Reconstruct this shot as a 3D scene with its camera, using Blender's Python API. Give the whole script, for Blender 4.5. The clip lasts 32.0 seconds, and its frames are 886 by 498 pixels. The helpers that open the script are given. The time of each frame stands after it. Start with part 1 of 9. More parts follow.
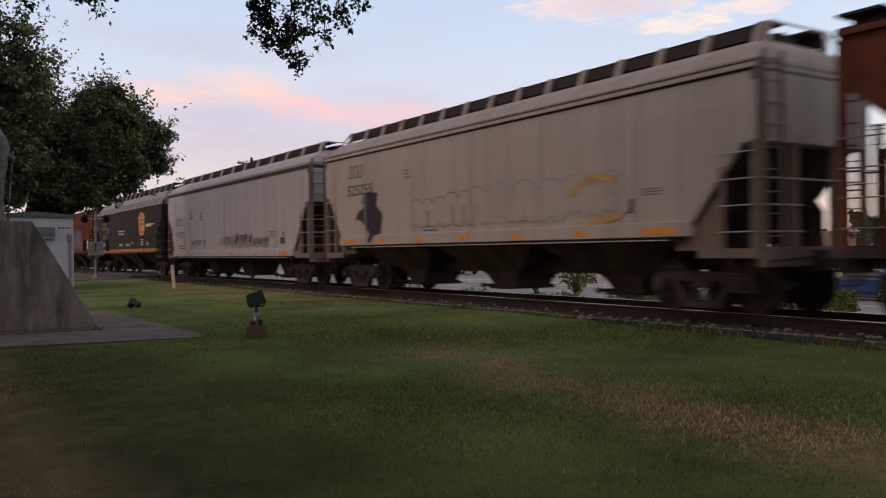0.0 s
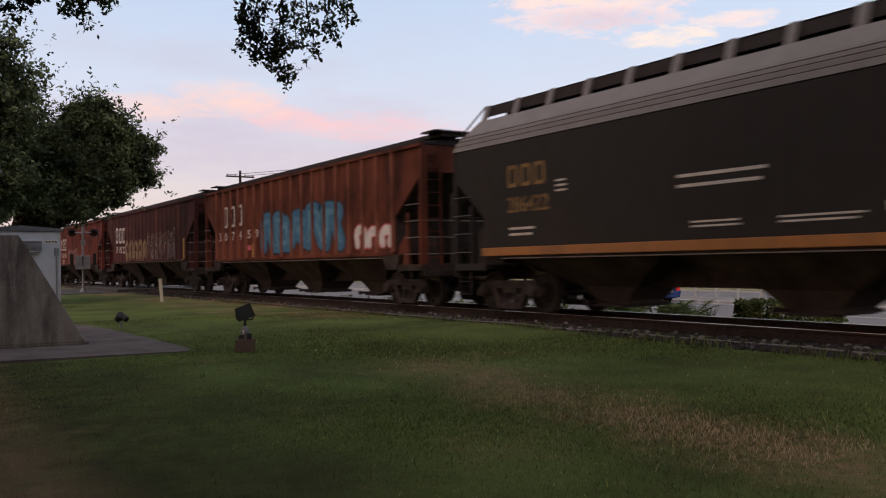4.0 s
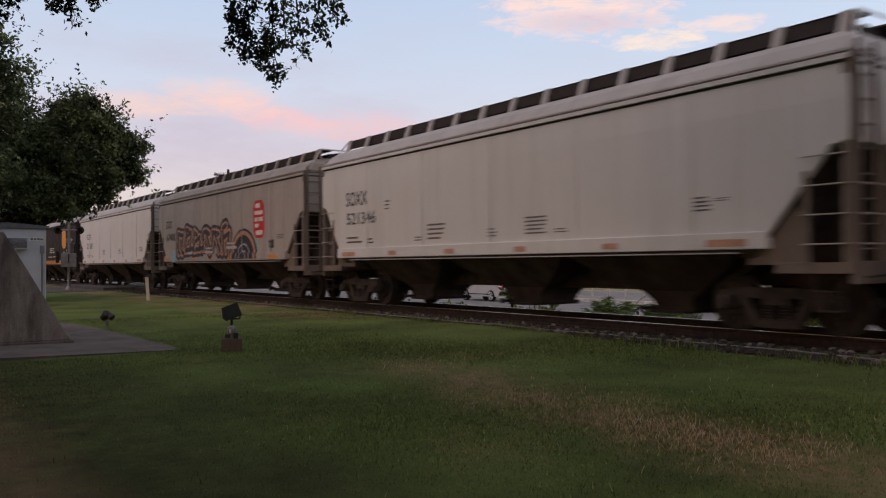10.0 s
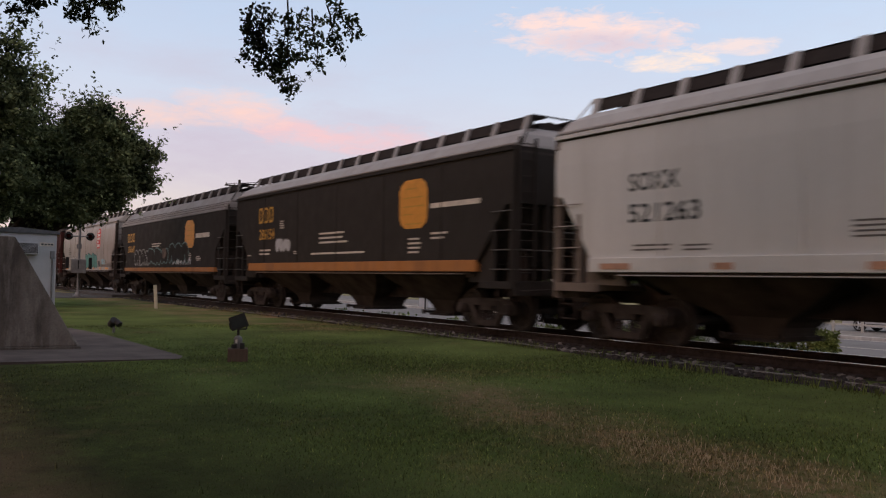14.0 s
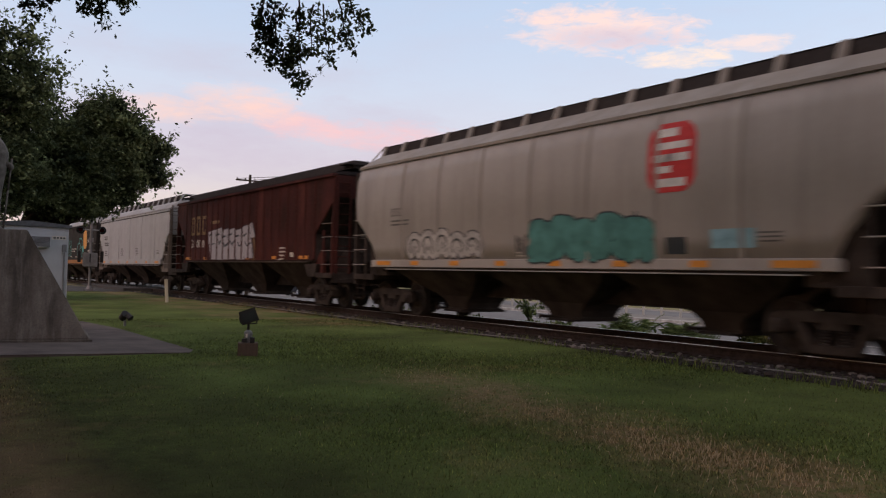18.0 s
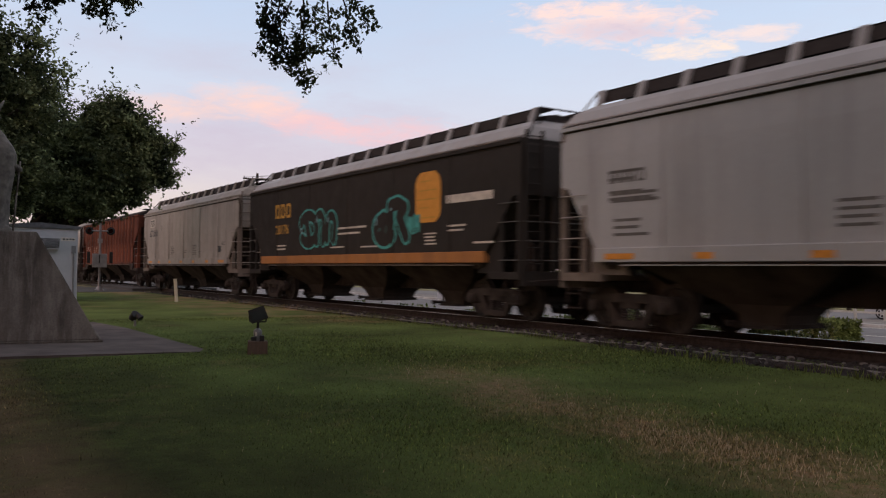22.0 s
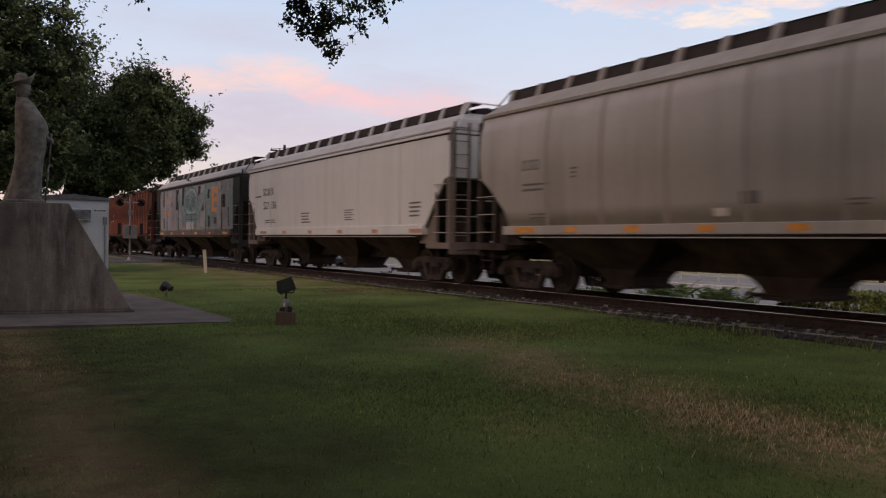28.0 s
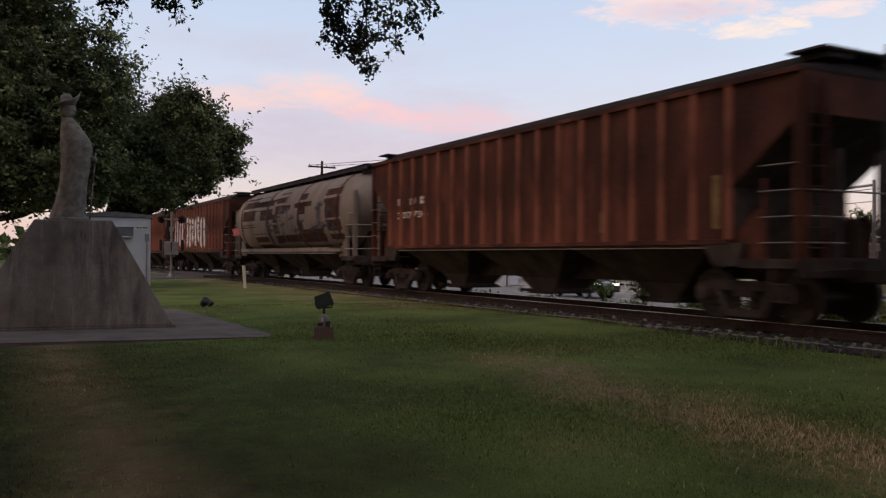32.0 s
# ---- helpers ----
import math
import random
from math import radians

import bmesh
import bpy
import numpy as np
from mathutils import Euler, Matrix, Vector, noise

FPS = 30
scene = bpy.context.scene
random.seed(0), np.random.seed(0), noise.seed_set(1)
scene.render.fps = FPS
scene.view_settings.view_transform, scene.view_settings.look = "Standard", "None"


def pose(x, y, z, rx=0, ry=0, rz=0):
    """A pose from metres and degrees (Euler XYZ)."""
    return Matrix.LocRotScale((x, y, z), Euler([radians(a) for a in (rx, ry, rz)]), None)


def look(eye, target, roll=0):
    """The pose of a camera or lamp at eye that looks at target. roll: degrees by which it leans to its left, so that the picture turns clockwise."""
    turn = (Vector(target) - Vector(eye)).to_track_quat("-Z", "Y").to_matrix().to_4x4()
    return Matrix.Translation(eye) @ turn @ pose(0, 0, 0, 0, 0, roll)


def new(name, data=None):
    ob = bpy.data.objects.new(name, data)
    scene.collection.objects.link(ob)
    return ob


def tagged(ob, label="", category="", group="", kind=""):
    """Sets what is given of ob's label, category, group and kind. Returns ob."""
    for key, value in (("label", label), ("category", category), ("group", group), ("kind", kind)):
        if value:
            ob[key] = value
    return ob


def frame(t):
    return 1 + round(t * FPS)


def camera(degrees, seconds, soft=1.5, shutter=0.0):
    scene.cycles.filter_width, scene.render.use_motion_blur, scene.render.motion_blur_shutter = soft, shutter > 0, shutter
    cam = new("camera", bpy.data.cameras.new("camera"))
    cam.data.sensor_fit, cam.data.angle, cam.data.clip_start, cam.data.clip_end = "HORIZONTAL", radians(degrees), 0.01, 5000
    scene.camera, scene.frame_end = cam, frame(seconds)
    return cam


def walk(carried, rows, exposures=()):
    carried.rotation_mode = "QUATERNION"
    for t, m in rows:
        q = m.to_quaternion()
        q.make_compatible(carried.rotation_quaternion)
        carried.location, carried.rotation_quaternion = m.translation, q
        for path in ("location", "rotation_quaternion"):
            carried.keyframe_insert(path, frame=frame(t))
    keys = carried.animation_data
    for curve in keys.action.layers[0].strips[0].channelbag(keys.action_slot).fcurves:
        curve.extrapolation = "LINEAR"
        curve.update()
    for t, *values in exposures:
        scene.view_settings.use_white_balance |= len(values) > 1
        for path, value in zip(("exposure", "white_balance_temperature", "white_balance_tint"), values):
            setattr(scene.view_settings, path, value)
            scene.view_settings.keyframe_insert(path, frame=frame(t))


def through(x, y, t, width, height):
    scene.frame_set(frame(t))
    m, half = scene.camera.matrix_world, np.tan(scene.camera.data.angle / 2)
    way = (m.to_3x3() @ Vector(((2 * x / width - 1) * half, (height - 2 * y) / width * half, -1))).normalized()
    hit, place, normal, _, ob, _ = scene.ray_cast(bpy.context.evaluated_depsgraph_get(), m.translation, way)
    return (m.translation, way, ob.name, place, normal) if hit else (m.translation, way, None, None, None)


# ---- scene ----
# World: x runs along the track (the train goes towards +x), y across it, z up.
EYE = 1.40                    # height of the eye over the lawn
RAIL = 0.294                  # top of the rails
TRACK_Y = 12.66               # centre line of the track
NEAR = TRACK_Y - 1.52         # side of the cars towards the eye
cam = camera(55.65, 32.0, soft=1.2, shutter=0.5)
PATH = [                      # seconds, yaw, pitch, roll of a camera held in the hand
    (0, 57.14, 0.16, -0.65),
    (0.5, 57.57, 0.54, -0.45),
    (1, 56.90, 0.70, -0.44),
    (1.5, 56.28, 0.79, -0.55),
    (2, 55.83, 1.17, -0.70),
    (2.5, 55.69, 1.03, -0.85),
    (3, 56.07, 0.92, -1.17),
    (3.5, 56.38, 1.08, -1.09),
    (5.5, 55.83, 0.62, -0.01),
    (6, 55.67, 0.17, -0.19),
    (6.5, 55.60, -0.18, -0.40),
    (7, 55.79, -0.17, -0.32),
    (7.5, 55.61, -0.31, -0.54),
    (8, 55.41, -0.35, -0.64),
    (8.5, 55.53, -0.10, -0.39),
    (9, 55.73, 0.43, -0.24),
    (9.5, 55.62, 1.05, -0.21),
    (10, 55.58, 1.06, -0.37),
    (10.5, 55.93, 0.72, -0.24),
    (11, 56.07, 0.34, -0.19),
    (11.5, 55.93, -0.38, -0.06),
    (12, 55.73, -1.05, 0.11),
    (12.5, 54.47, -1.17, 0.06),
    (13, 54.89, 0.21, 0.29),
    (13.5, 56.20, 1.78, 0.93),
    (15.5, 55.92, 2.26, 1.45),
    (16, 55.14, 1.77, 1.17),
    (16.5, 55.37, 1.92, 0.90),
    (17, 56.17, 1.84, 1.17),
    (17.5, 56.61, 1.72, 1.44),
    (18, 56.84, 1.81, 1.46),
    (18.5, 57.21, 1.84, 1.20),
    (19, 57.11, 2.00, 0.63),
    (19.5, 56.54, 1.53, 0.40),
    (20, 56.18, 1.20, 0.44),
    (20.5, 56.39, 0.99, 0.69),
    (21, 56.83, 1.11, 0.70),
    (21.5, 57.13, 1.37, 0.74),
    (22, 57.37, 1.51, 0.64),
    (22.5, 57.71, 1.60, 0.54),
    (23, 58.54, 1.27, 0.65),
    (23.5, 59.18, 0.89, 0.63),
    (24, 59.82, 0.72, 0.56),
    (24.5, 59.99, 0.37, 0.71),
    (26.5, 59.83, -0.42, 0.55),
    (27, 59.75, -0.66, 0.79),
    (27.5, 59.49, -0.88, 0.59),
    (28, 59.16, -0.45, 0.73),
    (28.5, 59.05, -0.25, 0.74),
    (29, 59.18, -0.32, 0.39),
    (29.5, 59.37, -0.37, 0.27),
    (30, 59.77, -0.37, 0.46),
    (30.5, 60.22, -0.49, 0.60),
    (31, 60.35, -0.53, 0.76),
    (31.5, 60.79, -0.28, 0.39),
    (32, 61.68, 0.51, 0.36),
]
walk(cam, [(t, pose(0, 0, EYE, 90 + p, 0, yaw) @ pose(0, 0, 0, 0, 0, roll)) for t, yaw, p, roll in PATH],
     [(t, stops, 6850, 12.5) for t, stops in ((0, 0.04), (3, 0.05), (6, 0.0), (7, 0.05), (9, -0.03), (10, -0.06), (10.5, 0.0), (11.5, 0.08), (12, 0.14), (12.5, 0.10), (13, -0.08), (13.5, -0.06), (16, 0.02), (18, 0.0),
                                              (20, -0.04), (22, 0.0), (22.6, 0.15), (23, 0.06), (24, 0.08), (27, 0.03), (28, 0.0), (30, 0.03), (31, 0.06), (32, 0.0))])

# ---- world, sun and exposure: dusk after sunset, thin bright sky with pink cloud ----
world = bpy.data.worlds.new("dusk_sky")
scene.world = world
world.use_nodes = True
wt = world.node_tree
wt.nodes.clear()


def wnode(kind, **kw):
    n = wt.nodes.new(kind)
    for k, v in kw.items():
        if k == "ins":
            for i, val in v.items():
                n.inputs[i].default_value = val
    return n


def wlink(a, b):
    wt.links.new(a, b)


def wmath(op, a, b=None, clamp=False):
    n = wt.nodes.new("ShaderNodeMath")
    n.operation, n.use_clamp = op, clamp
    for i, v in enumerate((a, b)):
        if v is None:
            continue
        if isinstance(v, (int, float)):
            n.inputs[i].default_value = v
        else:
            wlink(v, n.inputs[i])
    return n.outputs[0]


def wramp(fac, stops):
    n = wt.nodes.new("ShaderNodeValToRGB")
    e = n.color_ramp.elements
    while len(e) < len(stops):
        e.new(0.5)
    for el, (p, c) in zip(e, stops):
        el.position, el.color = p, (*c, 1)
    wlink(fac, n.inputs[0])
    return n.outputs[0]


def wmix(fac, a, b, mode="MIX"):
    n = wt.nodes.new("ShaderNodeMix")
    n.data_type, n.blend_type = "RGBA", mode
    for i, v in ((0, fac), (6, a), (7, b)):
        if isinstance(v, (int, float)):
            n.inputs[i].default_value = v
        elif isinstance(v, tuple):
            n.inputs[i].default_value = (*v, 1)
        else:
            wlink(v, n.inputs[i])
    return n.outputs[2]


sky = wt.nodes.new("ShaderNodeTexSky")
sky.sky_type, sky.sun_disc = "NISHITA", False
sky.sun_elevation, sky.sun_rotation = radians(4.0), radians(200)
coord = wt.nodes.new("ShaderNodeTexCoord")
sep = wt.nodes.new("ShaderNodeSeparateXYZ")
wlink(coord.outputs["Generated"], sep.inputs[0])
# the clear sky: lavender low down, pale blue above
clear = wramp(sep.outputs[2], [(0.0, (0.60, 0.47, 0.56)), (0.08, (0.60, 0.52, 0.66)), (0.15, (0.60, 0.58, 0.76)), (0.21, (0.56, 0.62, 0.83)),
                               (0.34, (0.46, 0.60, 0.86)), (0.55, (0.50, 0.55, 0.66)), (1.0, (0.46, 0.48, 0.55))])
base = wmix(0.12, clear, sky.outputs[0])
# azimuth of a direction, in degrees to the left of +y
az = wmath("MULTIPLY", wmath("ARCTAN2", wmath("MULTIPLY", sep.outputs[0], -1.0), sep.outputs[1]), 180 / math.pi)
el = wmath("MULTIPLY", wmath("ARCSINE", sep.outputs[2]), 180 / math.pi)
comb = wt.nodes.new("ShaderNodeCombineXYZ")
wlink(wmath("MULTIPLY", az, 0.10), comb.inputs[0])
wlink(wmath("MULTIPLY", el, 0.30), comb.inputs[1])
cn = wt.nodes.new("ShaderNodeTexNoise")
cn.inputs["Scale"].default_value, cn.inputs["Detail"].default_value, cn.inputs["Roughness"].default_value = 1.6, 6, 0.58
wlink(comb.outputs[0], cn.inputs["Vector"])


cf = wt.nodes.new("ShaderNodeTexNoise")
cf.inputs["Scale"].default_value, cf.inputs["Detail"].default_value, cf.inputs["Roughness"].default_value, cf.inputs["Distortion"].default_value = 5.5, 8, 0.62, 0.4
wlink(comb.outputs[0], cf.inputs["Vector"])


def cloud(azimuth, elevation, wide, high, lean, hard, ragged, fine=0.6):
    """How far a direction lies in one long cloud: 0 to 1."""
    da = wmath("SUBTRACT", az, azimuth)
    de = wmath("SUBTRACT", wmath("SUBTRACT", el, elevation), wmath("MULTIPLY", da, lean))
    q = wmath("ADD", wmath("POWER", wmath("ABSOLUTE", wmath("DIVIDE", da, wide)), 2.0),
              wmath("POWER", wmath("ABSOLUTE", wmath("DIVIDE", de, high)), 2.0))
    puff = wmath("ADD", wmath("MULTIPLY", wmath("SUBTRACT", cn.outputs[0], 0.5), ragged), wmath("MULTIPLY", wmath("SUBTRACT", cf.outputs[0], 0.5), fine))
    edge = wmath("ADD", wmath("SUBTRACT", 1.0, q), puff)
    return wmath("MULTIPLY", edge, hard, clamp=True)


haze = wmath("MULTIPLY", wmath("SUBTRACT", cn.outputs[0], 0.42), 1.6, clamp=True)
s1 = wmix(wmath("MULTIPLY", haze, 0.35), base, (0.62, 0.60, 0.74))
s2 = wmix(wmath("MULTIPLY", cloud(69.0, 8.2, 19.0, 3.8, 0.03, 0.6, 1.8, 0.8), 0.75), s1, (0.62, 0.545, 0.69))
s2 = wmix(wmath("MULTIPLY", cloud(74.0, 13.6, 16.0, 1.6, 0.05, 0.4, 2.6, 1.0), 0.5), s2, (0.60, 0.58, 0.72))
s2 = wmix(wmath("MULTIPLY", cloud(61.5, 9.3, 8.0, 1.15, 0.02, 0.7, 1.4, 2.2), 0.80), s2, (0.95, 0.62, 0.66))
s3 = wmix(wmath("MULTIPLY", cloud(67.0, 10.0, 5.0, 1.25, 0.22, 0.7, 1.4, 2.2), 0.85), s2, (0.98, 0.64, 0.66))
s3 = wmix(wmath("MULTIPLY", cloud(76.2, 10.3, 4.2, 1.05, 0.03, 0.7, 1.4, 2.0), 0.95), s3, (1.0, 0.72, 0.66))
s3 = wmix(wmath("MULTIPLY", cloud(70.3, 11.1, 4.4, 1.40, 0.05, 0.65, 1.4, 2.2), 0.98), s3, (1.0, 0.72, 0.67))
s4 = wmix(cloud(46.3, 16.5, 6.8, 1.75, 0.05, 0.95, 1.5, 3.6), s3, (1.0, 0.79, 0.77))
s4 = wmix(wmath("MULTIPLY", cloud(45.6, 15.9, 4.6, 0.85, 0.05, 0.8, 1.0, 2.6), 0.85), s4, (0.68, 0.62, 0.76))
s5 = wmix(cloud(40.9, 14.5, 3.4, 0.75, 0.0, 1.0, 1.2, 3.4), s4, (1.0, 0.86, 0.79))
s6 = wmix(wmath("MULTIPLY", cloud(37.0, 15.2, 2.8, 0.60, 0.0, 0.9, 1.4, 3.6), 0.85), s5, (0.98, 0.82, 0.80))
# the glow of the set sun, behind the eye
low = wmath("SUBTRACT", 1.0, wmath("MULTIPLY", wmath("ABSOLUTE", el), 0.022), clamp=True)
west = wmath("MULTIPLY", wmath("ADD", wmath("MULTIPLY", sep.outputs[0], 0.35), wmath("MULTIPLY", sep.outputs[1], -0.94)), low, clamp=True)
s7 = wmix(wmath("MULTIPLY", west, 0.9), s6, (1.0, 0.57, 0.46))
bg = wt.nodes.new("ShaderNodeBackground")
wlink(s7, bg.inputs[0])
bg.inputs[1].default_value = 1.0
wout = wt.nodes.new("ShaderNodeOutputWorld")
wlink(bg.outputs[0], wout.inputs[0])
sun = new("sun", bpy.data.lights.new("sun", "SUN"))
sun.data.energy, sun.data.angle, sun.data.color = 0.72, radians(25), (1.0, 0.66, 0.60)
sun.matrix_world = look((0, 0, 60), (-25, 40, 0))

# ---- materials ----
class Nodes:
    """A node material under construction."""

    def __init__(self, name, rough=0.7, metal=0.0):
        self.m = bpy.data.materials.new(name)
        self.m.use_nodes = True
        self.t = self.m.node_tree
        self.b = self.t.nodes["Principled BSDF"]
        self.b.inputs["Roughness"].default_value, self.b.inputs["Metallic"].default_value = rough, metal
        self.b.inputs["Specular IOR Level"].default_value = 0.5 if rough < 0.5 else 0.25 if rough < 0.8 else 0.10
        self.co = self.t.nodes.new("ShaderNodeTexCoord").outputs["Object"]

    def put(self, value, socket):
        if isinstance(value, (int, float)):
            socket.default_value = value
        elif isinstance(value, tuple):
            socket.default_value = (*value, 1) if len(value) == 3 and socket.type == "RGBA" else value
        else:
            self.t.links.new(value, socket)

    def scaled(self, scale):
        n = self.t.nodes.new("ShaderNodeMapping")
        self.put(self.co, n.inputs[0])
        n.inputs["Scale"].default_value = scale
        return n.outputs[0]

    def noise(self, scale, detail=4, rough=0.55, stretch=None):
        n = self.t.nodes.new("ShaderNodeTexNoise")
        n.inputs["Scale"].default_value, n.inputs["Detail"].default_value, n.inputs["Roughness"].default_value = scale, detail, rough
        self.put(self.scaled(stretch) if stretch else self.co, n.inputs["Vector"])
        return n.outputs[0]

    def ramp(self, fac, stops):
        n = self.t.nodes.new("ShaderNodeValToRGB")
        e = n.color_ramp.elements
        while len(e) < len(stops):
            e.new(0.5)
        for el_, (p, c) in zip(e, stops):
            el_.position, el_.color = p, (*(c if isinstance(c, tuple) else (c, c, c)), 1)
        self.put(fac, n.inputs[0])
        return n.outputs[0]

    def mix(self, fac, a, b, mode="MIX"):
        n = self.t.nodes.new("ShaderNodeMix")
        n.data_type, n.blend_type = "RGBA", mode
        self.put(fac, n.inputs[0]), self.put(a, n.inputs[6]), self.put(b, n.inputs[7])
        return n.outputs[2]

    def random(self):
        return self.t.nodes.new("ShaderNodeObjectInfo").outputs["Random"]

    def island(self):
        return self.t.nodes.new("ShaderNodeNewGeometry").outputs["Random Per Island"]

    def bump(self, height, strength=0.3, distance=0.01):
        n = self.t.nodes.new("ShaderNodeBump")
        n.inputs["Strength"].default_value, n.inputs["Distance"].default_value = strength, distance
        self.put(height, n.inputs["Height"])
        self.put(n.outputs[0], self.b.inputs["Normal"])

    def leafy(self, colour, through):
        """Thin leaves: part of the light goes through them."""
        tr = self.t.nodes.new("ShaderNodeBsdfTranslucent")
        ms = self.t.nodes.new("ShaderNodeMixShader")
        ms.inputs[0].default_value = through
        self.b.inputs["Specular IOR Level"].default_value = 0.05
        self.put(colour, tr.inputs["Color"]), self.put(colour, self.b.inputs["Base Color"])
        self.put(self.b.outputs[0], ms.inputs[1]), self.put(tr.outputs[0], ms.inputs[2])
        self.put(ms.outputs[0], self.t.nodes["Material Output"].inputs["Surface"])
        return self.m

    def done(self, colour, rough=None):
        self.put(colour, self.b.inputs["Base Color"])
        if rough is not None:
            self.put(rough, self.b.inputs["Roughness"])
        return self.m


def mixc(a, b, k):
    return tuple(x + (y - x) * k for x, y in zip(a, b))


def car_paint(name, base, grime=(0.10, 0.085, 0.07), dirt=0.5, rough=0.55, fade=0.12):
    """Weathered car paint: cloudy fading, streaks that run down the sheets, fine dust."""
    n = Nodes(name, rough)
    cloudy = n.ramp(n.noise(0.35, 3), [(0.3, mixc(base, grime, fade)), (0.7, base)])
    streak = n.ramp(n.noise(1.0, 6, 0.68, (1.9, 1.0, 0.13)), [(0.48, 0.0), (0.80, 1.0)])
    fine = n.ramp(n.noise(9.0, 5, 0.7), [(0.35, 0.0), (0.75, 1.0)])
    c = n.mix(n.mix(1.0, streak, (dirt, dirt, dirt), "MULTIPLY"), cloudy, grime)
    c = n.mix(n.mix(1.0, fine, (dirt * 0.45,) * 3, "MULTIPLY"), c, mixc(base, grime, 0.6))
    n.bump(n.noise(0.9, 3), 0.25, 0.02)
    return n.done(c, n.ramp(n.noise(2.0, 4), [(0.3, rough - 0.1), (0.7, rough + 0.2)]))


def rust_paint(name, base, dark=(0.030, 0.013, 0.010), light=(0.28, 0.095, 0.058), wear=0.5):
    """Old oxide-red paint with darker panels, rust runs and paler sun-bleached patches."""
    n = Nodes(name, 0.8)
    big = n.ramp(n.noise(0.6, 4, 0.6, (1.3, 1.0, 0.7)), [(0.34, mixc(base, dark, 0.9)), (0.50, base), (0.70, mixc(base, light, wear))])
    streak = n.ramp(n.noise(1.0, 6, 0.7, (5.0, 1.0, 0.12)), [(0.45, 0.0), (0.72, 0.8)])
    c = n.mix(n.mix(1.0, streak, (wear, wear, wear), "MULTIPLY"), big, dark)
    c = n.mix(n.ramp(n.noise(14.0, 4, 0.7), [(0.55, 0.0), (0.8, 0.35)]), c, light)
    n.bump(n.noise(3.0, 5), 0.3, 0.01)
    return n.done(c)


def plain(name, colour, rough=0.7, metal=0.0, vary=0.25, scale=6.0):
    n = Nodes(name, rough, metal)
    c = n.ramp(n.noise(scale, 5, 0.6), [(0.3, tuple(x * (1 - vary) for x in colour)), (0.7, tuple(min(1, x * (1 + vary)) for x in colour))])
    n.bump(n.noise(scale * 5, 3), 0.15, 0.005)
    return n.done(c)


def glow(name, colour, strength):
    n = Nodes(name)
    n.put(colour, n.b.inputs["Emission Color"])
    n.b.inputs["Emission Strength"].default_value = strength
    return n.done(colour)


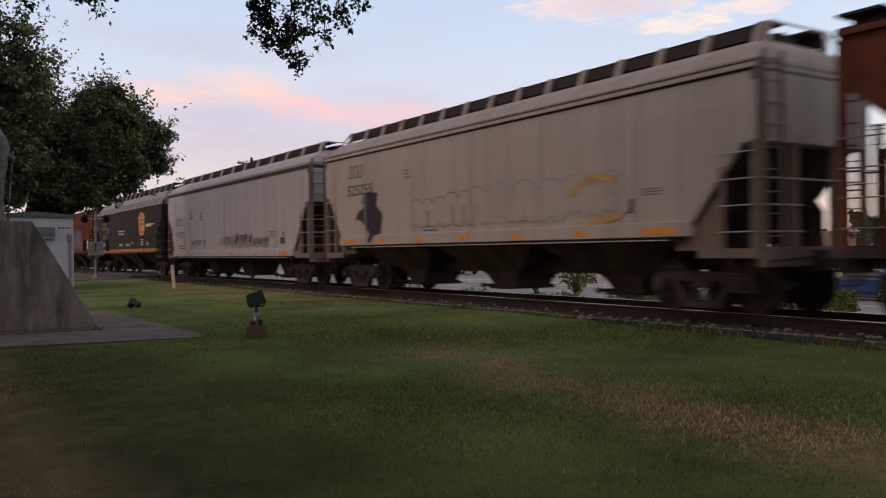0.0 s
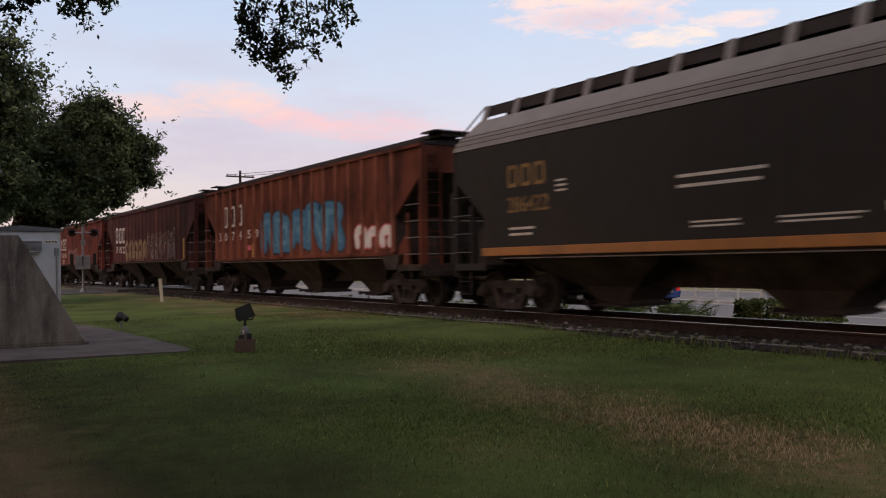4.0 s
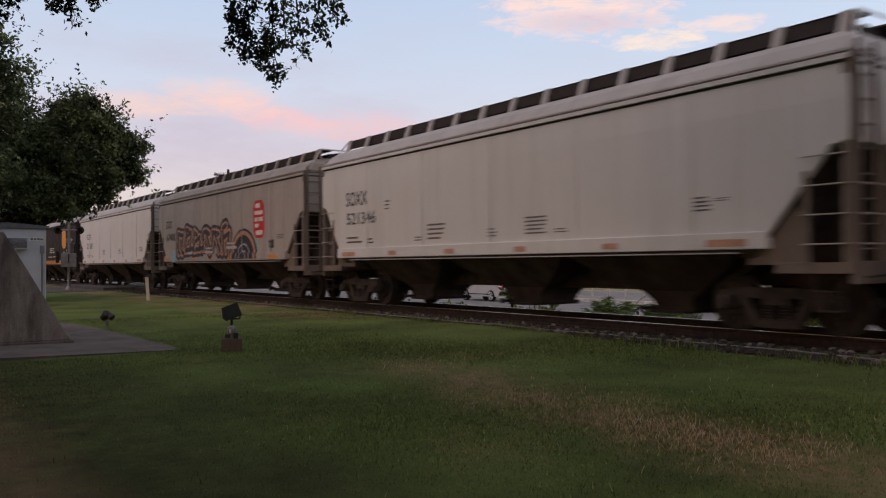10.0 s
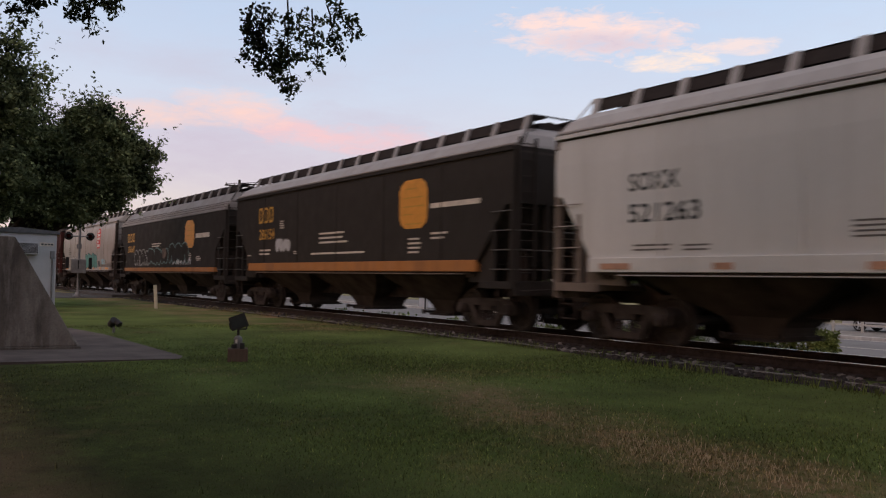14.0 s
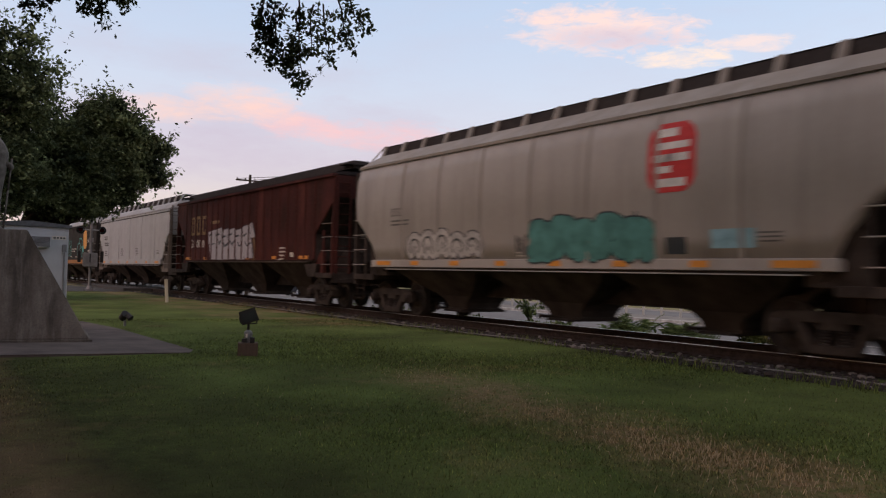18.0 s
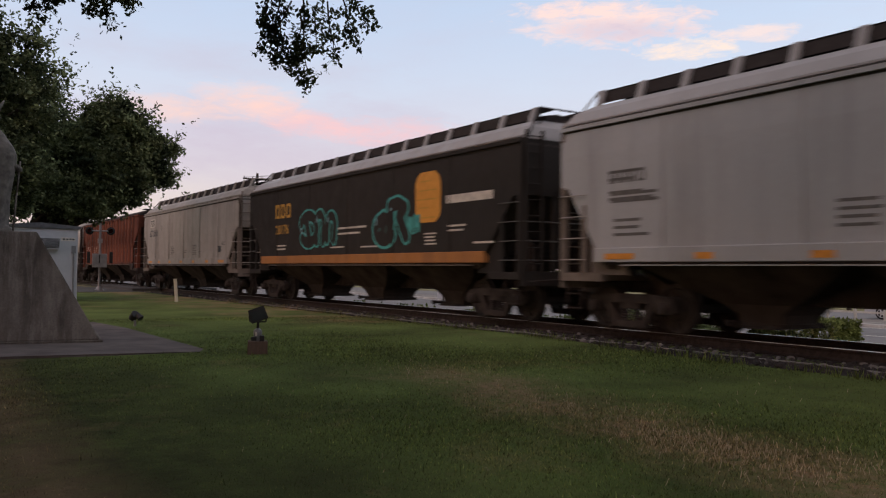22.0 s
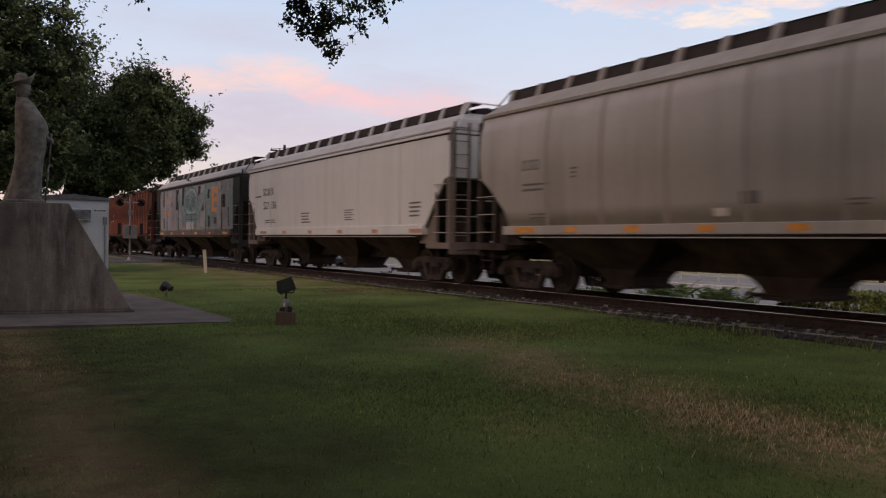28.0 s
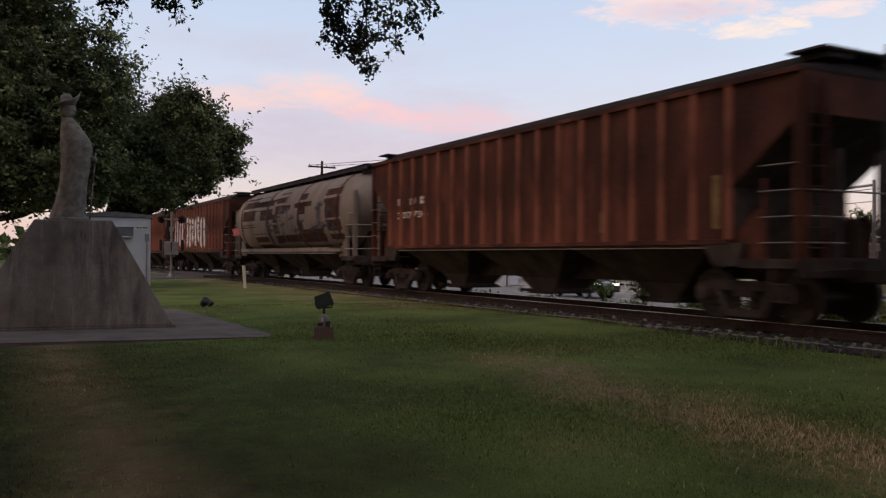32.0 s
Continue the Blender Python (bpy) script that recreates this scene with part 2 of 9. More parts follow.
MAT = {
    "tan": car_paint("tan_car_paint", (0.388, 0.358, 0.330), dirt=0.45),
    "grey": car_paint("grey_car_paint", (0.400, 0.405, 0.410), dirt=0.40),
    "white": car_paint("white_car_paint", (0.595, 0.603, 0.592), dirt=0.20, fade=0.08),
    "stone": car_paint("stone_car_paint", (0.39, 0.355, 0.32), dirt=0.95, fade=0.35),
    "black": car_paint("black_car_paint", (0.033, 0.030, 0.028), (0.050, 0.041, 0.034), 0.35, 0.8),
    "teal_black": car_paint("dark_green_car_paint", (0.028, 0.032, 0.032), (0.046, 0.039, 0.033), 0.35, 0.8),
    "rust": rust_paint("rust_red_car_paint", (0.068, 0.026, 0.018), wear=0.45),
    "rust_light": rust_paint("orange_rust_car_paint", (0.128, 0.041, 0.025), wear=0.45),
    "maroon": rust_paint("maroon_car_paint", (0.062, 0.0195, 0.0175), wear=0.25),
    "red_oxide": rust_paint("oxide_red_car_paint", (0.138, 0.031, 0.022), wear=0.25),
    # rust of the side posts, made paler for the light on their edges
    "rust_rib": rust_paint("lit_rust_post_paint", (0.26, 0.100, 0.064), wear=0.30),
    "roof_white": car_paint("pale_roof_paint", (0.325, 0.312, 0.305), dirt=0.35),
    "end_pale": car_paint("grimy_pale_end_paint", (0.22, 0.185, 0.158), (0.05, 0.038, 0.03), 0.8, 0.8, 0.35),
    "barrel": car_paint("streaked_tan_barrel_paint", (0.30, 0.255, 0.215), (0.055, 0.040, 0.032), 0.95, 0.8, 0.45),
    "roof_grey": car_paint("weathered_grey_roof_paint", (0.215, 0.20, 0.19), dirt=0.45),
    "roof_pale": car_paint("pale_grey_roof_paint", (0.40, 0.385, 0.372), dirt=0.35),
    "spray_tan_dull": plain("dull_tan_spray_paint", (0.125, 0.088, 0.070), 0.7, vary=0.5, scale=3),
    "roof_tan": car_paint("dusty_tan_roof_paint", (0.275, 0.24, 0.205), dirt=0.5),
    "roof_dark": plain("dark_roof_sheet", (0.030, 0.025, 0.025), 0.8),
    "under": plain("dusty_black_underframe", (0.044, 0.037, 0.035), 0.9, vary=0.5, scale=3),
    "bay": plain("brown_black_hopper_sheet", (0.046, 0.037, 0.032), 0.95, vary=0.5, scale=1.5),
    "truck": plain("oily_brown_cast_steel", (0.050, 0.041, 0.036), 0.85, vary=0.5, scale=4),
    "wheel": plain("brown_wheel_steel", (0.038, 0.031, 0.028), 0.7, 0.2, vary=0.4),
    "tread": plain("bright_worn_steel", (0.45, 0.43, 0.41), 0.3, 1.0, vary=0.1),
    "board": plain("galvanised_walkway_grating", (0.046, 0.040, 0.039), 0.8, 0.0, scale=12),
    "grime": plain("brown_black_grime_shade", (0.048, 0.038, 0.033), 0.95, vary=0.5, scale=3),
    # rung colours are paler than the ends, for the light the rungs catch
    "rung_pale": plain("pale_lit_rung_steel", (0.33, 0.295, 0.265), 0.5, vary=0.25),
    "rung_lit": plain("lit_rung_steel", (0.17, 0.145, 0.13), 0.5, vary=0.35),
    "rung_dark": plain("grimy_rung_steel", (0.095, 0.088, 0.084), 0.5, vary=0.35),
    "seam": plain("dark_seam_grime", (0.06, 0.05, 0.045), 0.85),
    "orange": plain("orange_reflective_stripe", (0.62, 0.25, 0.04), 0.5, vary=0.2),
    "yellow": plain("yellow_marking_paint", (0.50, 0.27, 0.05), 0.6, vary=0.15),
    "sill_orange": car_paint("stained_orange_sill_paint", (0.42, 0.175, 0.050), (0.10, 0.07, 0.05), 0.75, 0.7, 0.35),
    "yellow_faded": plain("faded_yellow_marking_paint", (0.20, 0.12, 0.045), 0.7, vary=0.4),
    "badge_red": plain("dull_red_badge_paint", (0.36, 0.085, 0.030), 0.6, vary=0.25),
    "badge_orange": plain("amber_badge_paint", (0.62, 0.28, 0.05), 0.55, vary=0.12),
    "red": plain("red_badge_paint", (0.50, 0.035, 0.035), 0.55, vary=0.15),
    "ink": plain("black_stencil_paint", (0.035, 0.042, 0.045), 0.7, vary=0.2),
    "ink_grey": plain("faded_stencil_paint", (0.135, 0.127, 0.12), 0.8, vary=0.3),
    "ink_soft": plain("worn_black_spray_paint", (0.075, 0.07, 0.068), 0.75, vary=0.5, scale=4),
    "chalk": plain("white_stencil_paint", (0.55, 0.50, 0.44), 0.75, vary=0.25),
    "rust_stain": plain("dark_rust_stain", (0.055, 0.030, 0.022), 0.9, vary=0.5, scale=3),
    "spray_white": plain("white_spray_paint", (0.62, 0.60, 0.57), 0.6, vary=0.2),
    "spray_mural": plain("grey_mural_paint", (0.170, 0.172, 0.185), 0.6, vary=0.35, scale=1.2),
    "spray_block": plain("silver_mural_paint", (0.225, 0.220, 0.232), 0.6, vary=0.3, scale=1.5),
    "spray_lilac_dull": plain("lilac_grey_mural_paint", (0.195, 0.178, 0.192), 0.6, vary=0.3, scale=1.5),
    "spray_skull_pale": plain("pale_teal_spray_mist", (0.19, 0.275, 0.285), 0.6, vary=0.4, scale=2.5),
    "spray_socket": plain("shaded_teal_spray_paint", (0.062, 0.105, 0.112), 0.6, vary=0.35, scale=2.5),
    "spray_silver": plain("silver_spray_paint", (0.42, 0.43, 0.45), 0.45, vary=0.2),
    "spray_black": plain("black_spray_paint", (0.03, 0.028, 0.04), 0.6, vary=0.4),
    "spray_teal": plain("teal_spray_paint", (0.06, 0.32, 0.30), 0.6, vary=0.3),
    "spray_blue": plain("blue_spray_paint", (0.05, 0.16, 0.26), 0.6, vary=0.3),
    "spray_pale_blue": plain("pale_blue_spray_paint", (0.24, 0.42, 0.48), 0.6, vary=0.25),
    "spray_skull": plain("grey_blue_spray_paint", (0.115, 0.178, 0.188), 0.6, vary=0.3),
    "spray_teal_dark": plain("dark_teal_spray_paint", (0.022, 0.075, 0.08), 0.6, vary=0.3),
    "spray_peach_dull": plain("dull_peach_spray_paint", (0.22, 0.15, 0.12), 0.6, vary=0.25),
    "sill_dark": car_paint("grimy_grey_sill_paint", (0.13, 0.10, 0.085), (0.05, 0.04, 0.035), 0.6, 0.7),
    "spray_orange": plain("orange_spray_paint", (0.50, 0.20, 0.06), 0.6, vary=0.25),
    "spray_peach": plain("peach_spray_paint", (0.44, 0.25, 0.17), 0.6, vary=0.25),
    "spray_yellow": plain("yellow_ochre_spray_paint", (0.21, 0.13, 0.055), 0.6, vary=0.3),
    "spray_haze": plain("thin_grey_blue_spray_mist", (0.24, 0.26, 0.29), 0.75, vary=0.3, scale=4),
    "spray_ochre_faint": plain("faded_ochre_spray_paint", (0.40, 0.27, 0.11), 0.7, vary=0.3),
    "spray_blue_pale": plain("soft_blue_spray_highlight", (0.10, 0.245, 0.34), 0.6, vary=0.4, scale=2),
    "spray_gold_faint": plain("thin_gold_spray_mist", (0.135, 0.072, 0.030), 0.7, vary=0.5, scale=2.5),
    "spray_rose": plain("dull_rose_spray_paint", (0.27, 0.165, 0.15), 0.7, vary=0.35, scale=3),
    "spray_silver_dull": plain("dull_silver_spray_paint", (0.20, 0.20, 0.195), 0.6, vary=0.35),
    "spray_teal_grey": plain("grey_teal_spray_paint", (0.10, 0.17, 0.175), 0.6, vary=0.35),
    "spray_chalky": plain("chalky_white_spray_paint", (0.42, 0.40, 0.38), 0.7, vary=0.25),
    "spray_teal_soft": plain("weathered_teal_spray_paint", (0.075, 0.225, 0.205), 0.65, vary=0.35, scale=3),
    "spray_lilac": plain("pale_grey_lilac_spray_paint", (0.40, 0.375, 0.39), 0.6, vary=0.2),
    "spray_green": plain("green_spray_paint", (0.10, 0.34, 0.14), 0.6, vary=0.3),
    "spray_pink": plain("pink_red_spray_paint", (0.55, 0.12, 0.14), 0.6, vary=0.2),
}

# ---- mesh helpers ----
class Shape:
    """Vertices and faces of one part, gathered from simple solids."""

    def __init__(self):
        self.v, self.f = [], []

    def add(self, verts, faces):
        o = len(self.v)
        self.v += [tuple(p) for p in verts]
        self.f += [tuple(i + o for i in f) for f in faces]
        return self

    def box(self, x0, x1, y0, y1, z0, z1):
        v = [(x, y, z) for z in (z0, z1) for y in (y0, y1) for x in (x0, x1)]
        return self.add(v, [(0, 2, 3, 1), (4, 5, 7, 6), (0, 1, 5, 4), (2, 6, 7, 3), (0, 4, 6, 2), (1, 3, 7, 5)])

    def prism(self, outline, a, b, axis="y"):
        """An outline of (u, v) drawn from a to b along an axis: y takes (x, z), x takes (y, z), z takes (x, y)."""
        put = {"y": lambda u, v, w: (u, w, v), "x": lambda u, v, w: (w, u, v), "z": lambda u, v, w: (u, v, w)}[axis]
        n = len(outline)
        v = [put(u, w, a) for u, w in outline] + [put(u, w, b) for u, w in outline]
        return self.add(v, [tuple(range(n)), tuple(range(2 * n - 1, n - 1, -1))] + [(i, (i + 1) % n, n + (i + 1) % n, n + i) for i in range(n)])

    def rings(self, rings, caps=True):
        """A skin over rings of equally many points."""
        n, o = len(rings[0]), len(self.v)
        v = [p for r in rings for p in r]
        f = [(k * n + i, k * n + (i + 1) % n, (k + 1) * n + (i + 1) % n, (k + 1) * n + i) for k in range(len(rings) - 1) for i in range(n)]
        if caps:
            f += [tuple(range(n - 1, -1, -1)), tuple(range((len(rings) - 1) * n, len(rings) * n))]
        return self.add(v, f)

    def rod(self, a, b, r, r2=None, n=8):
        a, b = Vector(a), Vector(b)
        d = (b - a).normalized()
        s = d.orthogonal().normalized()
        t = d.cross(s)
        r2 = r if r2 is None else r2
        ring = lambda c, q: [c + (s * math.cos(6.28319 * i / n) + t * math.sin(6.28319 * i / n)) * q for i in range(n)]
        return self.rings([ring(a, r), ring(b, r2)])

    def turned(self, profile, centre, axis="y", n=24):
        """A solid of revolution: profile of (distance along the axis, radius)."""
        cx, cy, cz = centre
        rr = []
        for h, r in profile:
            pts = []
            for i in range(n):
                c, s = math.cos(2 * math.pi * i / n) * r, math.sin(2 * math.pi * i / n) * r
                pts.append({"y": (cx + c, cy + h, cz + s), "x": (cx + h, cy + c, cz + s), "z": (cx + c, cy + s, cz + h)}[axis])
            rr.append(pts)
        return self.rings(rr)

    def mesh(self, name, smooth=False, bevel=0.0):
        me = bpy.data.meshes.new(name)
        me.from_pydata(self.v, [], self.f)
        bm = bmesh.new()
        bm.from_mesh(me)
        if bevel:
            bmesh.ops.remove_doubles(bm, verts=bm.verts, dist=1e-5)
            bmesh.ops.bevel(bm, geom=[e for e in bm.edges if len(e.link_faces) == 2 and e.calc_face_angle(0) > 0.5], offset=bevel,
                            segments=2, affect="EDGES", profile=0.5)
        bmesh.ops.recalc_face_normals(bm, faces=bm.faces)
        bm.to_mesh(me)
        bm.free()
        if smooth:
            me.polygons.foreach_set("use_smooth", [True] * len(me.polygons))
        return me


def part(name, shape, material, parent=None, label="", smooth=False, bevel=0.0, m=None):
    """One mesh object under a thing or a part. shape: a Shape, or a mesh that alike pieces share."""
    me = shape.mesh(name, smooth, bevel) if isinstance(shape, Shape) else shape
    if not me.materials:
        me.materials.append(None)
    ob = new(name, me)
    ob.material_slots[0].link = "OBJECT"
    ob.material_slots[0].material = material
    if parent is not None:
        ob.parent = parent
    if m is not None:
        ob.matrix_basis = m
    return tagged(ob, label)


def thing(name, label, category, group="", kind="", m=None):
    ob = new(name)
    ob.empty_display_size = 0.3
    if m is not None:
        ob.matrix_basis = m
    return tagged(ob, label, category, group, kind)


MADE = {}


def shared(key, make, smooth=False, bevel=0.0):
    """One mesh for all parts that look alike."""
    if key not in MADE:
        MADE[key] = make().mesh(key[0], smooth, bevel)
    return MADE[key]

# ---- ground, road and track ----
def gz(y):
    """Height of the ground: the lawn climbs a little to the track."""
    return 0.0 if y < 0 else 0.01343 * y if y < 10.8 else max(-0.06, 0.145 - 0.05 * (y - 10.8)) if y < 15.6 else max(-1.06, -0.06 - 0.26 * (y - 15.6))


def bed_edge(x):
    """Where the lawn ends and the ballast begins."""
    k = min(1.0, max(0.0, (-7.0 - x) / 7.0))
    return 10.02 + 0.42 * k * k * (3 - 2 * k) + 0.10 * noise.noise(Vector((x * 0.55, 5, 0))) + 0.05 * noise.noise(Vector((x * 2.3, 8, 0)))


def grass_colour(n):
    base = n.ramp(n.noise(0.5, 5, 0.6), [(0.30, (0.062, 0.084, 0.030)), (0.5, (0.102, 0.142, 0.044)), (0.70, (0.148, 0.200, 0.062))])
    fine = n.noise(26.0, 4, 0.75)
    c = n.mix(n.ramp(fine, [(0.42, 0.0), (0.74, 0.5)]), base, (0.115, 0.088, 0.046))
    # a worn, dry strip across the lawn and small dry patches
    sep_ = n.t.nodes.new("ShaderNodeSeparateXYZ")
    n.put(n.co, sep_.inputs[0])

    def math_(op, a, b=0.0, clamp=False):
        q = n.t.nodes.new("ShaderNodeMath")
        q.operation, q.use_clamp = op, clamp
        n.put(a, q.inputs[0]), n.put(b, q.inputs[1])
        return q.outputs[0]
    sway = math_("MULTIPLY", math_("SUBTRACT", n.noise(1.3, 6, 0.72), 0.5), 2.2)
    off = math_("ADD", sway, math_("SUBTRACT", math_("ADD", math_("MULTIPLY", sep_.outputs[0], 0.132), sep_.outputs[1]), 4.70))
    strip = math_("SUBTRACT", 1.0, math_("ABSOLUTE", math_("MULTIPLY", off, 0.95)), True)
    near = math_("MULTIPLY", math_("ADD", sep_.outputs[0], 10.5), 0.6, True)
    patch = math_("MULTIPLY", math_("SUBTRACT", n.noise(0.9, 6, 0.65), 0.22), 3.2, True)
    broken = math_("MULTIPLY", math_("SUBTRACT", n.noise(9.0, 5, 0.8), 0.30), 3.2, True)
    dry = math_("MULTIPLY", math_("MULTIPLY", math_("MULTIPLY", strip, near), patch), broken)
    track_ = math_("SUBTRACT", 1.0, math_("ABSOLUTE", math_("MULTIPLY", math_("SUBTRACT", sep_.outputs[1], 0.78), 1.5)), True)
    dry = math_("ADD", dry, math_("MULTIPLY", math_("MULTIPLY", track_, patch), 0.5), True)
    spots = math_("MULTIPLY", math_("SUBTRACT", n.noise(0.45, 7, 0.75), 0.56), 4.5, True)
    dry = math_("ADD", dry, math_("MULTIPLY", spots, 0.55), True)
    # bare, dusty ground near the crossing
    bare = math_("MULTIPLY", math_("MULTIPLY", math_("SUBTRACT", -16.0, sep_.outputs[0]), 0.12, True), math_("MULTIPLY", math_("SUBTRACT", sep_.outputs[1], 7.2), 0.5, True))
    dry = math_("ADD", dry, math_("MULTIPLY", bare, math_("MULTIPLY", math_("SUBTRACT", n.noise(0.7, 5, 0.6), 0.40), 3.0, True)), True)
    # bare earth in thin turf, darkened to paint in the shade of the trees
    soil_shade = math_("MULTIPLY", math_("MULTIPLY", math_("SUBTRACT", 3.6, sep_.outputs[1]), 0.40, True), math_("MULTIPLY", math_("SUBTRACT", -1.5, sep_.outputs[0]), 0.3, True))
    soil_shade = math_("MULTIPLY", soil_shade, math_("MULTIPLY", math_("SUBTRACT", n.noise(2.6, 7, 0.78), 0.22), 2.4, True))
    c = n.mix(math_("MULTIPLY", soil_shade, 0.92), c, (0.038, 0.033, 0.021))
    return n.mix(dry, c, (0.300, 0.200, 0.124))


def lawn_material():
    n = Nodes("mown_lawn", 0.95)
    n.b.inputs["Specular IOR Level"].default_value = 0.02
    n.bump(n.noise(30.0, 5, 0.75), 0.9, 0.04)
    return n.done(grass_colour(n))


def blade_material():
    n = Nodes("grass_blades", 0.85)
    n.b.inputs["Specular IOR Level"].default_value = 0.03
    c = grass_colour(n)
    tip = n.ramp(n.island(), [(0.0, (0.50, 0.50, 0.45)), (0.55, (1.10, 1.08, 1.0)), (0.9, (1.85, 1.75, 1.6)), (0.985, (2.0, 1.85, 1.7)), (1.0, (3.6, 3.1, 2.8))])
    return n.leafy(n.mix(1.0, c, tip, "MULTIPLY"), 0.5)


def asphalt_material(name, tone):
    n = Nodes(name, 0.85)
    c = n.ramp(n.noise(0.6, 5), [(0.3, (tone * 0.82, tone * 0.78, tone * 0.74)), (0.7, (tone * 1.22, tone * 1.16, tone * 1.10))])
    c = n.mix(n.ramp(n.noise(60, 3, 0.7), [(0.4, 0.0), (0.7, 0.4)]), c, (tone * 0.5,) * 3)
    n.bump(n.noise(80, 3), 0.4, 0.006)
    return n.done(c)


def concrete_material(name, colour, stain=0.6, bloom=0.6):
    """Weathered concrete with runs of water stain."""
    n = Nodes(name, 0.85)
    c = n.ramp(n.noise(0.9, 6, 0.65), [(0.3, tuple(x * 0.7 for x in colour)), (0.7, tuple(x * 1.15 for x in colour))])
    run_ = n.ramp(n.noise(1.0, 6, 0.7, (2.6, 0.4, 0.3)), [(0.44, 0.0), (0.62, 1.0)])
    c = n.mix(n.mix(1.0, run_, (stain,) * 3, "MULTIPLY"), c, tuple(x * 0.35 for x in colour))
    pale = n.ramp(n.noise(1.0, 6, 0.7, (3.4, 0.3, 0.16)), [(0.52, 0.0), (0.70, bloom)])
    c = n.mix(pale, c, tuple(min(1, x * 2.1) for x in colour))
    n.bump(n.noise(18, 5), 0.4, 0.01)
    return n.done(c)


def old_concrete():
    """Old cast concrete: broad dark weathering, pale lime runs from the top edge, chipped specks."""
    n = Nodes("pedestal_concrete", 0.9)
    c = n.ramp(n.noise(0.8, 6, 0.62), [(0.32, (0.080, 0.065, 0.055)), (0.50, (0.142, 0.118, 0.101)), (0.70, (0.200, 0.170, 0.146))])
    c = n.mix(n.ramp(n.noise(1.0, 5, 0.6, (2.2, 0.8, 0.22)), [(0.48, 0.0), (0.66, 0.75)]), c, (0.050, 0.040, 0.034))
    c = n.mix(n.ramp(n.noise(1.0, 6, 0.72, (4.2, 1.1, 0.20)), [(0.52, 0.0), (0.72, 0.6)]), c, (0.27, 0.235, 0.205))
    c = n.mix(n.ramp(n.noise(4.5, 7, 0.8), [(0.62, 0.0), (0.78, 0.6)]), c, (0.205, 0.178, 0.150))
    c = n.mix(n.ramp(n.noise(30.0, 4, 0.7), [(0.40, 0.0), (0.75, 0.35)]), c, (0.035, 0.028, 0.024))
    n.bump(n.noise(14, 7, 0.7), 0.55, 0.015)
    return n.done(c)


MAT["lawn"], MAT["blades"] = lawn_material(), blade_material()
MAT["asphalt"] = asphalt_material("road_asphalt", 0.18)
MAT["asphalt_dark"] = asphalt_material("worn_crossing_asphalt", 0.075)
MAT["dry_stalk"] = plain("dry_grass_stalks", (0.46, 0.36, 0.24), 0.9, 0.0, 0.4, 9)
MAT["kerb"] = concrete_material("kerb_concrete", (0.45, 0.43, 0.40), 0.3)
MAT["pedestal"] = old_concrete()
MAT["slab"] = plain("slab_concrete", (0.120, 0.097, 0.090), 0.9, 0.0, 0.3, 1.5)
MAT["slab_pale"] = concrete_material("pavement_concrete", (0.22, 0.20, 0.175), 0.2)
MAT["bronze"] = plain("weathered_statue_stone", (0.155, 0.136, 0.122), 0.9, 0.0, 0.45, 7)
MAT["ballast_bed"] = plain("dark_ballast_bed", (0.034, 0.029, 0.028), 0.95, 0.0, 0.6, 18)
MAT["tie"] = plain("creosoted_tie", (0.034, 0.028, 0.025), 0.9, 0.0, 0.5, 5)
MAT["rail_side"] = plain("rusty_rail", (0.040, 0.029, 0.025), 0.8, 0.2, 0.4, 8)
MAT["dry_bank"] = plain("dry_grass_bank", (0.20, 0.185, 0.095), 0.95, 0.0, 0.4, 1.2)


def ground_sheet():
    xs = [-2500, -700, -250, -120, -90] + [-80 + 2 * i for i in range(51)] + [40, 90, 250, 700, 2500]
    ys = [-2500, -700, -250, -90, -30, -12, -6, -3] + [0.9 * i for i in range(13)] + [11.4, 12, 14.5, 15.6, 19.5, 24, 40, 90, 250, 700, 2500]
    v, f = [], []
    for y in ys:
        for x in xs:
            dz = 0.035 * noise.noise(Vector((x * 0.25, y * 0.25, 0))) if abs(x) < 60 and 0 < y < 10 else 0
            v.append((x, y, gz(y) + dz))
    w = len(xs)
    for j in range(len(ys) - 1):
        for i in range(w - 1):
            f.append((j * w + i, j * w + i + 1, (j + 1) * w + i + 1, (j + 1) * w + i))
    s = Shape().add(v, f)
    tagged(part("ground", s, MAT["lawn"], None, "mown lawn, green with dry brown patches", smooth=True), kind="structure", category="lawn")


